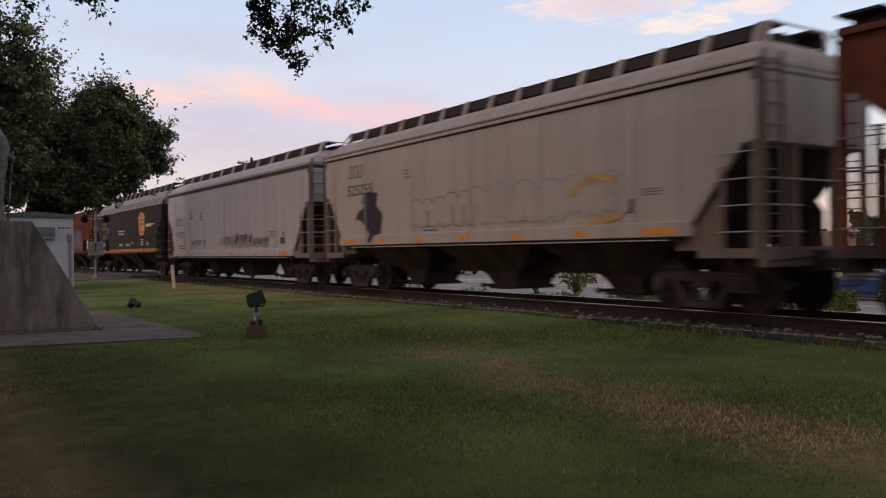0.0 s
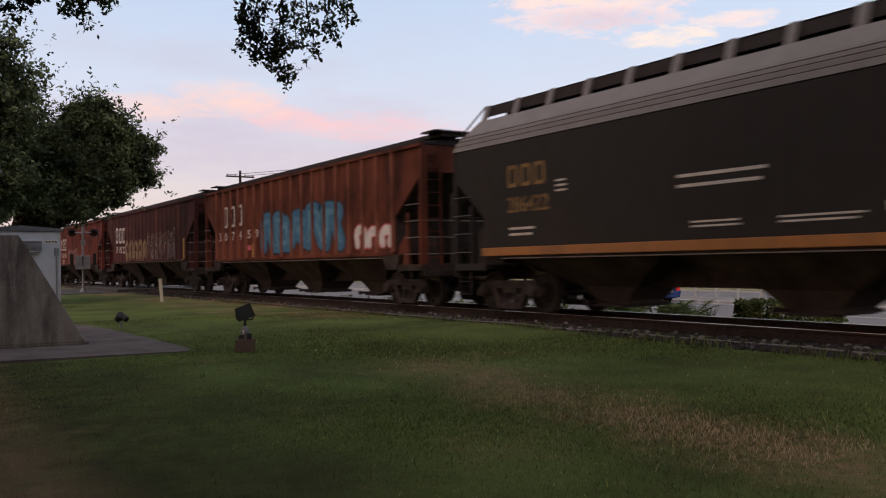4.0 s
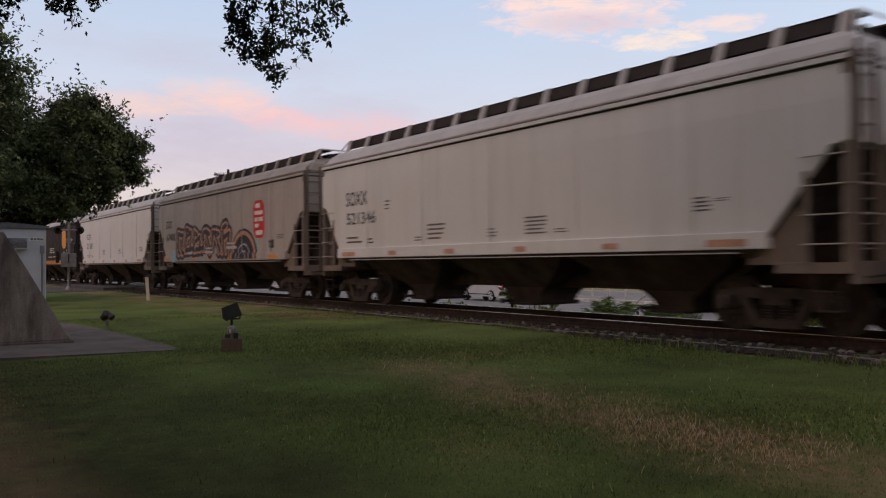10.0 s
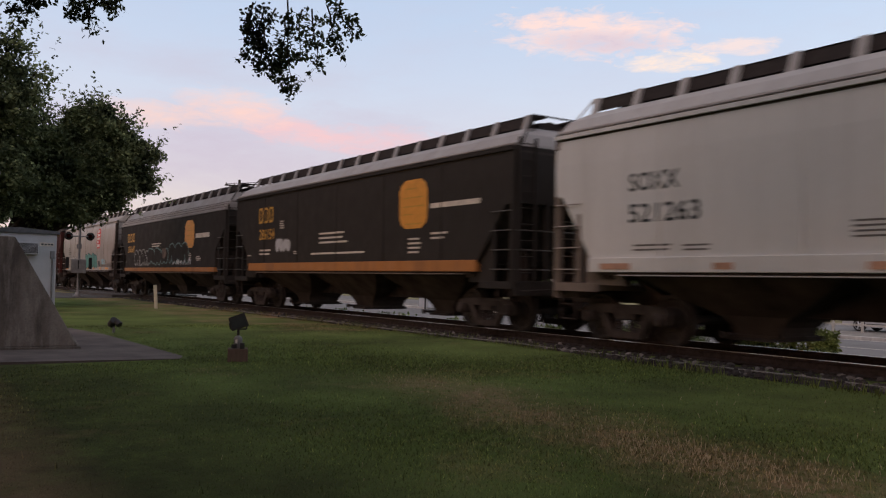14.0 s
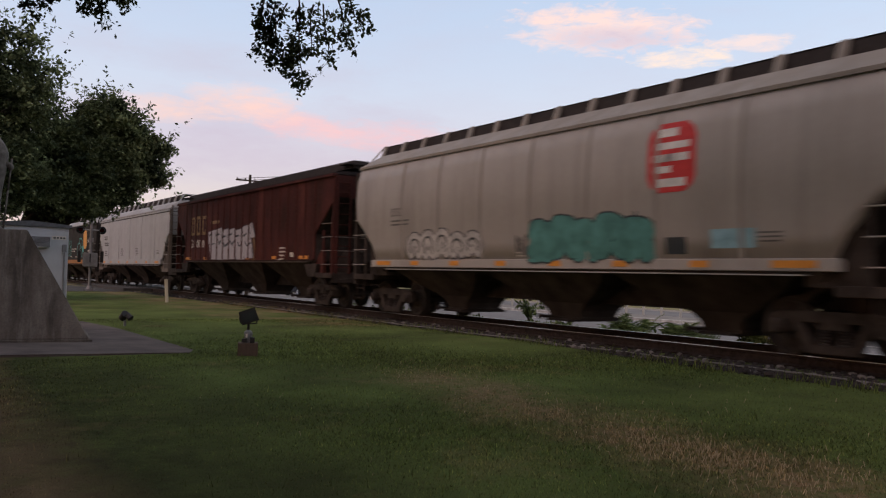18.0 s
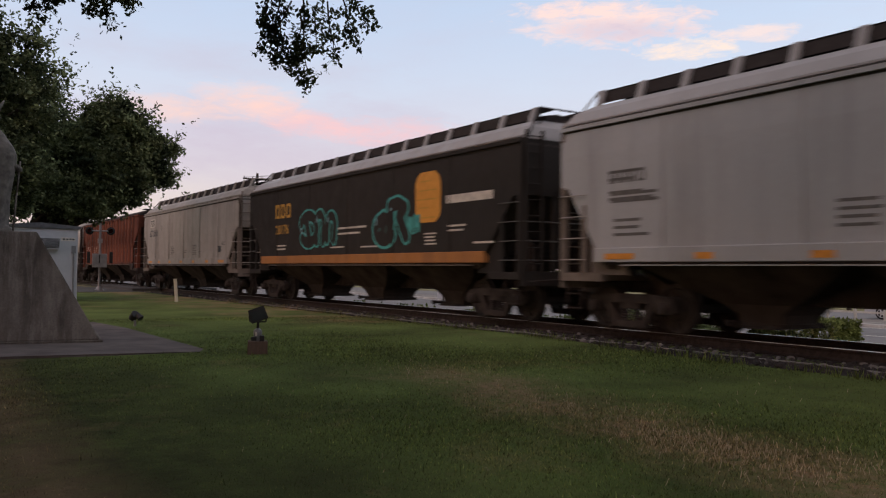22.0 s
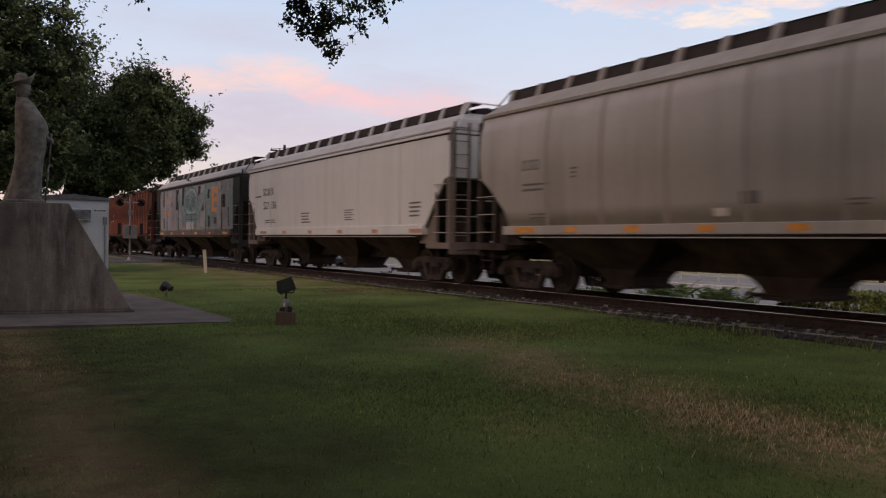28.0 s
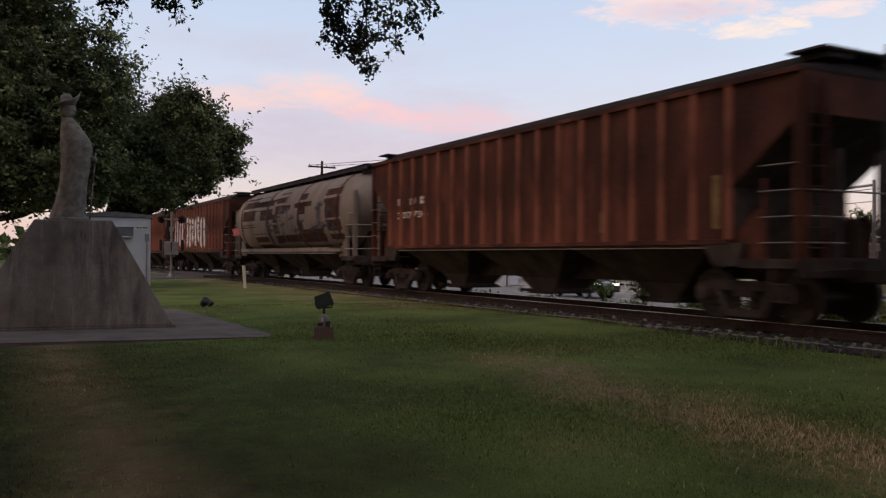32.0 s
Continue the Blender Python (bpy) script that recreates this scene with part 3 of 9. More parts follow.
def grass_blades():
    rng = np.random.default_rng(4)
    n = 380000
    az_ = np.radians(rng.uniform(22, 92, n))
    d = 3.2 + 20 * rng.random(n) ** 1.7
    x, y = -np.sin(az_) * d, np.cos(az_) * d
    # the rest of the lawn, round the eye
    far_ = rng.integers(0, n, n // 3)
    x[far_], y[far_] = rng.uniform(-16, 12, len(far_)), rng.uniform(-9, 10.3, len(far_))
    d = np.hypot(x, y)
    keep = (y < 9.97 + 0.42 * np.clip((-7.0 - x) / 7.0, 0, 1) + 0.09 * np.sin(x * 1.1) * np.sin(x * 3.7 + 1) + rng.normal(0, 0.04, n)) & ~((x < -13.5) & (y < 4.2) & (x > -22))
    x, y, d = x[keep], y[keep], d[keep]
    n = len(x)
    z = np.where(y > 0, 0.01343 * y, 0) - 0.012
    hgt = rng.uniform(0.012, 0.040, n) * np.where(rng.random(n) < 0.008, 2.4, 1.0)
    wid = rng.uniform(0.0025, 0.005, n) * (0.6 + d / 7)
    a = rng.uniform(0, 2 * np.pi, n)
    lean = np.stack([-np.sin(a), np.cos(a)], 1) * rng.uniform(0.012, 0.045, (n, 1))
    v = np.zeros((n, 3, 3))
    v[:, 0] = np.stack([x - np.cos(a) * wid, y - np.sin(a) * wid, z], 1)
    v[:, 1] = np.stack([x + np.cos(a) * wid, y + np.sin(a) * wid, z], 1)
    v[:, 2] = np.stack([x + lean[:, 0], y + lean[:, 1], z + hgt], 1)
    me = bpy.data.meshes.new("grass")
    me.vertices.add(3 * n)
    me.vertices.foreach_set("co", v.ravel())
    me.loops.add(3 * n)
    me.loops.foreach_set("vertex_index", np.arange(3 * n))
    me.polygons.add(n)
    me.polygons.foreach_set("loop_start", np.arange(0, 3 * n, 3))
    me.update(calc_edges=True)
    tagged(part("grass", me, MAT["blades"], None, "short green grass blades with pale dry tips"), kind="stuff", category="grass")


def long_grass():
    """Uncut grass along the ballast, and dry stalks in the worn strip."""
    rng = random.Random(12)
    tall, dry = Shape(), Shape()
    for k in range(2600):
        x = -31 + 26 * rng.random() ** 1.25
        if math.sin(x * 1.9) + math.sin(x * 4.7 + 1) < -0.6:
            continue
        y, z, L, a = bed_edge(x) + rng.gauss(-0.10, 0.13), 0.13, rng.uniform(0.06, 0.20), rng.uniform(0, 6.28)
        tall.add([(x - 0.008, y, z), (x + 0.008, y, z), (x + math.cos(a) * L * 0.4, y + math.sin(a) * L * 0.4, z + L)], [(0, 1, 2)])
    for k in range(950):
        x = -3.2 - 7.5 * rng.random() ** 1.6
        y = 4.70 - 0.132 * x + rng.gauss(0, 0.42)
        if k % 3 == 0:
            x, y = -4.4 + rng.gauss(0, 0.45), 5.25 + rng.gauss(0, 0.22)
        if k % 7 == 0:
            x, y = -3.0 - 9 * rng.random(), rng.uniform(2.0, 9.0)
        z, L, a = gz(y), rng.uniform(0.02, 0.065), rng.uniform(0, 6.28)
        c, s_ = math.cos(a) * L, math.sin(a) * L
        w = 0.0022 + 0.001 * rng.random()
        dry.add([(x - w, y, z), (x + w, y, z), (x + w + c * 0.35, y + s_ * 0.35, z + L * 0.8), (x - w + c * 0.35, y + s_ * 0.35, z + L * 0.8), (x + c * 0.8, y + s_ * 0.8, z + L * 0.7)], [(0, 1, 2, 3), (3, 2, 4)])
    tagged(part("long_grass", tall, MAT["blades"], None, "uncut grass along the edge of the ballast"), kind="stuff", category="grass")
    tagged(part("dry_stalks", dry, MAT["dry_stalk"], None, "pale dry stalks in the worn strip of lawn"), kind="stuff", category="grass")


def track():
    bed = Shape()
    xs = [-320, -120, -60] + [-46 + 0.4 * k for k in range(130)] + [30, 120]
    bed.rings([[(x, y, z) for y, z in ((bed_edge(x) - 0.10, 0.10), (bed_edge(x), 0.148), (bed_edge(x) + 0.25, 0.165 + 0.02 * noise.noise(Vector((x * 1.3, 1, 0)))), (11.0, RAIL - 0.17), (11.2, RAIL - 0.20), (14.2, RAIL - 0.20),
               (14.9, -0.04), (14.9, -0.1), (bed_edge(x) - 0.10, -0.1))] for x in xs])
    tagged(part("track_bed", bed, MAT["ballast_bed"], None, "dark oily ballast under the rails"), kind="structure", category="track bed")
    for y in (TRACK_Y - 0.755, TRACK_Y + 0.755):
        rail = tagged(part("rail", Shape().prism([(-0.075, -0.18), (0.075, -0.18), (0.075, -0.165), (0.012, -0.14), (0.012, -0.045), (0.036, -0.035), (0.036, -0.006), (0.028, -0.001), (-0.028, -0.001),
                      (-0.036, -0.006), (-0.036, -0.035), (-0.012, -0.045), (-0.012, -0.14), (-0.075, -0.165)], -320, 120, "x"), MAT["rail_side"], None,
                      "rusty steel rail with a bright worn head", m=pose(0, y, RAIL)), kind="structure", category="rail")
        part("rail_head", Shape().box(-320, 120, -0.030, 0.030, -0.001, 0.003), MAT["tread"], rail, "bright worn running surface")
    ties = thing("railway_ties", "dark creosoted wooden railway ties", "railway ties", kind="structure")
    me = shared(("tie",), lambda: Shape().box(-0.115, 0.115, -1.30, 1.30, -0.18, 0.0), bevel=0.01)
    for k in range(110):
        part("tie", me, MAT["tie"], ties, m=pose(-46 + 0.52 * k, TRACK_Y + random.uniform(-0.05, 0.05), RAIL - 0.178 + random.uniform(-0.01, 0.005), 0, 0, random.uniform(-1.5, 1.5)))
    far = Shape()
    for k in range(160):
        far.box(-130 + 0.52 * k - 0.115, -130 + 0.52 * k + 0.115, TRACK_Y - 1.3, TRACK_Y + 1.3, RAIL - 0.3, RAIL - 0.18)
    part("far_ties", far, MAT["tie"], ties)
    # loose stones along the edge of the bed
    stones = [Shape().rings([[(math.cos(a) * r * (1 + 0.3 * math.sin(a * 3 + k)), math.sin(a) * r * 0.8, z) for a in [j * 0.8976 for j in range(7)]] for r, z in ((0.03, 0.0), (0.05, 0.02), (0.035, 0.05), (0.01, 0.058))]) for k in range(4)]
    gravel = Shape()
    rng = random.Random(5)
    for k in range(4200):
        x = -46 + 52 * rng.random() ** 0.6
        y = rng.choice((bed_edge(x) + abs(rng.gauss(0.0, 0.22)), rng.uniform(10.4, 11.1), rng.uniform(11.0, 11.8), rng.uniform(13.5, 14.6)))
        zz = (0.135 if y < 10.7 else 0.115 if y < 11.1 else 0.085) if y < 12 else RAIL - 0.21
        s = stones[k % 4]
        q = rng.uniform(0.5, 1.35)
        a = rng.uniform(0, 6.28)
        ca, sa = math.cos(a) * q, math.sin(a) * q
        gravel.add([(x + vx * ca - vy * sa, y + vx * sa + vy * ca, zz + vz * q) for vx, vy, vz in s.v], s.f)
    tagged(part("gravel", gravel, MAT["stone_chip"], None, "loose grey ballast stones beside the track"), kind="stuff", category="gravel")
    # an old cable along the ballast edge
    cable = Shape()
    pts = [(-30 + 0.8 * k, 10.40 + 0.10 * noise.noise(Vector((k * 0.35, 3, 0))), 0.185 + 0.02 * noise.noise(Vector((k * 0.5, 9, 0)))) for k in range(46)]
    cable.rings([[(x, y + 0.014 * math.cos(a), z + 0.014 * math.sin(a)) for a in (0, 1.05, 2.09, 3.14, 4.19, 5.24)] for x, y, z in pts])
    tagged(part("cable", cable, MAT["pale_cable"], None, "pale cable lying along the ballast edge"), category="cable")


def chips():
    n = Nodes("grey_stone_chips", 0.9)
    return n.done(n.ramp(n.island(), [(0.0, (0.030, 0.026, 0.025)), (0.78, (0.052, 0.045, 0.042)), (1.0, (0.20, 0.185, 0.175))]))


MAT["stone_chip"] = chips()
MAT["pale_cable"] = plain("pale_cable_jacket", (0.16, 0.15, 0.14), 0.6)
ROAD_Z = -1.0


def roads():
    sheet = lambda x0, x1, y0, y1, z: Shape().box(x0, x1, y0, y1, z - 0.05, z)
    tagged(part("road", sheet(-700, 400, 21.0, 38.0, ROAD_Z), MAT["asphalt"], None, "pale grey asphalt road along the track"), kind="structure", category="road")
    ramp = Shape().box(-60, -46, -60, 10.32, -0.02, 0.14).prism([(14.92, 0.10), (15.7, -0.02), (20.0, ROAD_Z + 0.02), (20.99, ROAD_Z + 0.02), (20.99, -1.3), (14.92, -1.3)], -60, -46, "x")
    tagged(part("crossing_road", ramp, MAT["asphalt_dark"], None, "grey asphalt road that crosses the track"), kind="structure", category="road")
    panels = thing("crossing_panels", "asphalt panels between the rails of the crossing", "level crossing", kind="structure")
    for y0, y1 in ((10.33, TRACK_Y - 0.84), (TRACK_Y - 0.66, TRACK_Y + 0.66), (TRACK_Y + 0.84, 14.9)):
        part("panel", Shape().box(-59, -47, y0, y1, 0.0, RAIL - 0.01), MAT["asphalt_dark"], panels)
    tagged(part("kerb", Shape().box(-120, 200, 38.0, 38.25, ROAD_Z - 0.05, ROAD_Z + 0.15), MAT["kerb"], None, "pale concrete kerb", bevel=0.02), kind="structure", category="kerb")
    tagged(part("pavement", Shape().box(-120, 200, 38.25, 42.0, ROAD_Z - 0.05, ROAD_Z + 0.146), MAT["slab_pale"], None, "pale concrete pavement beyond the kerb"), kind="structure", category="pavement")
    tagged(part("car_park", sheet(-120, 100, 42.0, 50, ROAD_Z + 0.15), MAT["asphalt"], None, "pale asphalt car park across the road"), kind="structure", category="pavement")
    tagged(part("grass_bank", Shape().prism([(50, ROAD_Z + 0.17), (56, ROAD_Z + 0.75), (96, ROAD_Z + 1.0), (96, ROAD_Z), (50, ROAD_Z)], -200, 100, "x"), MAT["dry_bank"], None, "low bank of dry yellow-green grass"), kind="structure", category="bank")
    line = Shape()
    for k in range(-30, 20):
        line.box(k * 10.0, k * 10.0 + 3.0, 32.6, 32.75, ROAD_Z - 0.01, ROAD_Z + 0.004)
    line.box(-120, 200, 37.5, 37.65, ROAD_Z - 0.01, ROAD_Z + 0.004)
    tagged(part("road_marking", line, MAT["chalk"], None, "worn white road markings"), kind="structure", category="road marking")


ground_sheet()
track()
roads()
grass_blades()
long_grass()

# ---- the train ----
SPEED, GAIN = 11.0328, 0.00349       # metres a second, and half its growth


def run(t):
    """How far the train has gone after t seconds."""
    return SPEED * t + GAIN * t * t


GAP = {"flat": 1.30, "corrugated": 1.25, "curved": 1.40, "ribbed": 1.42, "round": 1.5}
# height over the rail, how far the body is cut back at the rear and at the front, half its width
BODY = {
    "flat": [(1.50, 1.02, 1.36, 1.50), (2.765, 0.20, 0.28, 1.52), (2.785, 0.0, 0.0, 1.52), (3.40, 0.0, 0.0, 1.53), (3.88, 0.0, 0.0, 1.515)],
    "corrugated": [(1.42, 1.15, 1.15, 1.50), (2.12, 1.15, 1.15, 1.51), (3.05, 0.0, 0.0, 1.52), (3.68, 0.0, 0.0, 1.52)],
    "ribbed": [(1.42, 1.40, 1.40, 1.49), (2.32, 1.40, 1.40, 1.49), (3.42, 0.0, 0.0, 1.49), (4.10, 0.0, 0.0, 1.49)],
    "curved": [(1.48, 1.15, 1.15, 1.50), (1.85, 1.0, 1.0, 1.545), (2.35, 0.45, 0.5, 1.575), (2.62, 0.08, 0.1, 1.58), (3.2, 0.0, 0.0, 1.58),
               (3.7, 0.0, 0.0, 1.545), (4.08, 0.02, 0.02, 1.46)],
    "round": [(1.40, 1.3, 1.3, 0.95), (1.62, 0.9, 0.9, 1.25), (2.0, 0.45, 0.45, 1.48), (2.5, 0.12, 0.12, 1.59), (2.9, 0.0, 0.0, 1.60),
              (3.3, 0.06, 0.06, 1.55), (3.7, 0.3, 0.3, 1.36), (3.95, 0.6, 0.6, 1.12), (4.12, 0.9, 0.9, 0.85)],
}
ROOF = {
    "flat": [(4.02, 0.0, 0.0, 1.50), (4.09, 0.02, 0.02, 1.45), (4.31, 0.10, 0.10, 1.26), (4.46, 0.35, 0.35, 1.0), (4.55, 0.5, 0.5, 0.6)],
    "corrugated": [(3.70, 0.0, 0.0, 1.53), (3.80, 0.0, 0.0, 1.51), (3.83, 0.0, 0.0, 1.45), (3.92, 0.0, 0.0, 1.44), (3.95, 0.0, 0.0, 1.36), (4.03, 0.02, 0.02, 1.34),
                   (4.06, 0.02, 0.02, 1.24), (4.13, 0.04, 0.04, 1.20), (4.44, 0.3, 0.3, 0.96), (4.52, 0.5, 0.5, 0.6)],
    "ribbed": [(4.12, 0.0, 0.0, 1.53), (4.18, 0.0, 0.0, 1.53), (4.27, 0.05, 0.05, 0.7), (4.30, 0.05, 0.05, 0.4)],
    "curved": [(4.08, 0.0, 0.0, 1.50), (4.15, 0.0, 0.0, 1.50), (4.20, 0.03, 0.03, 1.42), (4.50, 0.35, 0.35, 0.98), (4.56, 0.5, 0.5, 0.6)],
    "round": [(4.12, 0.95, 0.95, 0.84), (4.24, 1.2, 1.2, 0.5), (4.26, 1.2, 1.2, 0.4)],
}
CORNER = {"flat": 0.03, "corrugated": 0.03, "ribbed": 0.02, "curved": 0.22, "round": 0.5}
SILL = {"flat": (1.31, 1.575), "corrugated": (1.26, 1.44), "ribbed": (1.34, 1.44), "curved": (1.30, 1.49), "round": (1.26, 1.42)}


def half_width(kind, z):
    """Half the width of a body at a height, for what is painted on its side."""
    rows = BODY[kind]
    lo, hi = SILL[kind]
    if z < hi - 0.004:
        return 1.565
    if z <= rows[0][0]:
        return rows[0][3]
    for (za, _, _, wa), (zb, _, _, wb) in zip(rows, rows[1:]):
        if z <= zb:
            return wa + (wb - wa) * (z - za) / (zb - za)
    return rows[-1][3]


def plan_ring(x0, x1, w, z, r):
    """A rectangle with rounded corners at one height."""
    r = min(r, w * 0.9)
    pts = []
    for cx, cy, a0 in ((x1 - r, w - r, 0), (x0 + r, w - r, 90), (x0 + r, -w + r, 180), (x1 - r, -w + r, 270)):
        for k in range(4):
            a = radians(a0 + 30 * k)
            pts.append((cx + r * math.cos(a), cy + r * math.sin(a), z))
    return pts


def skin(levels, h, r):
    return Shape().rings([plan_ring(-h + a, h - b, w, z, r) for z, a, b, w in levels])


def wheelset_shape():
    s = Shape()
    for side in (-1, 1):
        p = [(-0.075, 0.10), (-0.075, 0.20), (-0.03, 0.24), (-0.03, 0.36), (-0.07, 0.40), (-0.07, 0.455), (0.045, 0.46), (0.055, 0.485), (0.08, 0.485),
             (0.08, 0.40), (0.03, 0.36), (0.02, 0.24), (0.08, 0.20), (0.08, 0.10)]
        s.turned([(-side * a, b) for a, b in p], (0, side * 0.755, 0), "y", 28)
    s.turned([(-1.02, 0.085), (1.02, 0.085)], (0, 0, 0), "y", 12)
    # the two rib marks that show that a wheel turns
    for side in (-1, 1):
        for a in (0, 2.1, 4.2):
            c = Vector((0.30 * math.cos(a), side * 0.80, 0.30 * math.sin(a)))
            s.rod(c - Vector((0, 0.02, 0)), c + Vector((0, 0.02, 0)), 0.035, n=8)
    return s


def side_frame_shape():
    """A cast truck side frame with its two openings and spring nest."""
    s = Shape()
    for y0, y1 in ((-1.12, -0.96),):
        s.prism([(-1.08, 0.56), (-0.98, 0.66), (-0.6, 0.70), (0.6, 0.70), (0.98, 0.66), (1.08, 0.56), (1.08, 0.40), (0.70, 0.40), (0.66, 0.56), (-0.66, 0.56),
                 (-0.70, 0.40), (-1.08, 0.40)], y0, y1)
        s.prism([(-0.66, 0.57), (-0.50, 0.57), (-0.30, 0.20), (0.30, 0.20), (0.50, 0.57), (0.66, 0.57), (0.40, 0.10), (-0.40, 0.10)], y0 + 0.01, y1 - 0.01)
        for x in (-0.89, 0.89):
            s.box(x - 0.14, x + 0.14, y0 - 0.06, y1, 0.36, 0.58)
            s.turned([(y0 - 0.12, 0.10), (y0 - 0.06, 0.12), (y0 + 0.05, 0.12)], (x, 0, 0.46), "y", 14)
        s.box(-0.25, 0.25, y0 + 0.02, y1 + 0.1, 0.44, 0.58)
    return s


def spring_shape():
    """One coil spring, turned as a ribbed column."""
    p = [(0.0, 0.05)]
    for k in range(5):
        p += [(0.047 * k + 0.012, 0.085), (0.047 * k + 0.035, 0.085), (0.047 * (k + 1), 0.06)]
    return Shape().turned(p, (0, -1.04, 0.205), "z", 12)


def bay_shape(a, b, c, d, top, arch, rise):
    """One hopper: from a to d under the sill, from b to c at its outlet; steep up to the knee, then its sheets flare out. arch: 1 where the knee is bowed."""
    s = Shape()
    ring = lambda x0, x1, w, z: [(x0, -w, z), (x1, -w, z), (x1, w, z), (x0, w, z)]
    knee = rise - 0.20
    rows = [ring(b, c, 0.50, 0.27), ring(b, c, 0.52, 0.34)]
    for q in (0.35, 0.7, 1.0):
        e = 1 - (0.16 * q ** 2 if arch else 0.18 * q)
        rows.append(ring(a + (b - a) * e, d + (c - d) * e, 0.52 + 0.10 * q, 0.34 + (knee - 0.34) * q))
    for q in (0.25, 0.6, 1.0):
        e = 0.83 * (1 - q) ** (1.25 if arch else 1.0)
        rows.append(ring(a + (b - a) * e, d + (c - d) * e, 0.62 + 0.80 * q, knee + (top - 0.03 - knee) * q))
    rows.append(ring(a, d, 1.42, top))
    s.rings(rows)
    s.box(b - 0.06, c + 0.06, -0.58, 0.58, 0.24, 0.29)
    return s


def ladder_shape(y0, y1, z0, z1, x, n):
    """A ladder across the end of a car."""
    s = Shape()
    for y in (y0, y1):
        s.box(x - 0.02, x + 0.02, y - 0.03, y + 0.03, z0, z1)
    for k in range(n):
        z = z0 + (z1 - z0) * (k + 0.6) / n
        s.rod((x, y0, z), (x, y1, z), 0.013, n=6)
    return s


def add_truck(car, x, matu):
    """A truck with its wheelsets, which turn."""
    truck = part("truck", shared(("bolster",), lambda: Shape().box(-0.22, 0.22, -0.98, 0.98, 0.42, 0.70).box(-0.12, 0.12, -0.3, 0.3, 0.70, 0.98)),
                 matu, car, "cast steel truck", m=pose(x, 0, 0))
    for side in (0, 180):
        part("side_frame", shared(("side_frame",), side_frame_shape, bevel=0.012), matu, truck, m=pose(0, 0, 0, 0, 0, side))
        for sx in (-0.15, 0.15):
            part("spring", shared(("spring",), spring_shape), MAT["under"], truck, m=pose(0, 0, 0, 0, 0, side) @ pose(sx, 0, 0))
    for dx in (-0.89, 0.89):
        ws = part("wheelset", shared(("wheelset",), wheelset_shape), MAT["wheel"], truck, "dull steel wheels on an axle", m=pose(dx, 0, 0.46))
        WHEELS[dx].append(ws)
    return truck


WHEELS = {-0.89: [], 0.89: []}
CARS = []
SHIFT = {}                    # how far the paint of a car sits forward of its usual place


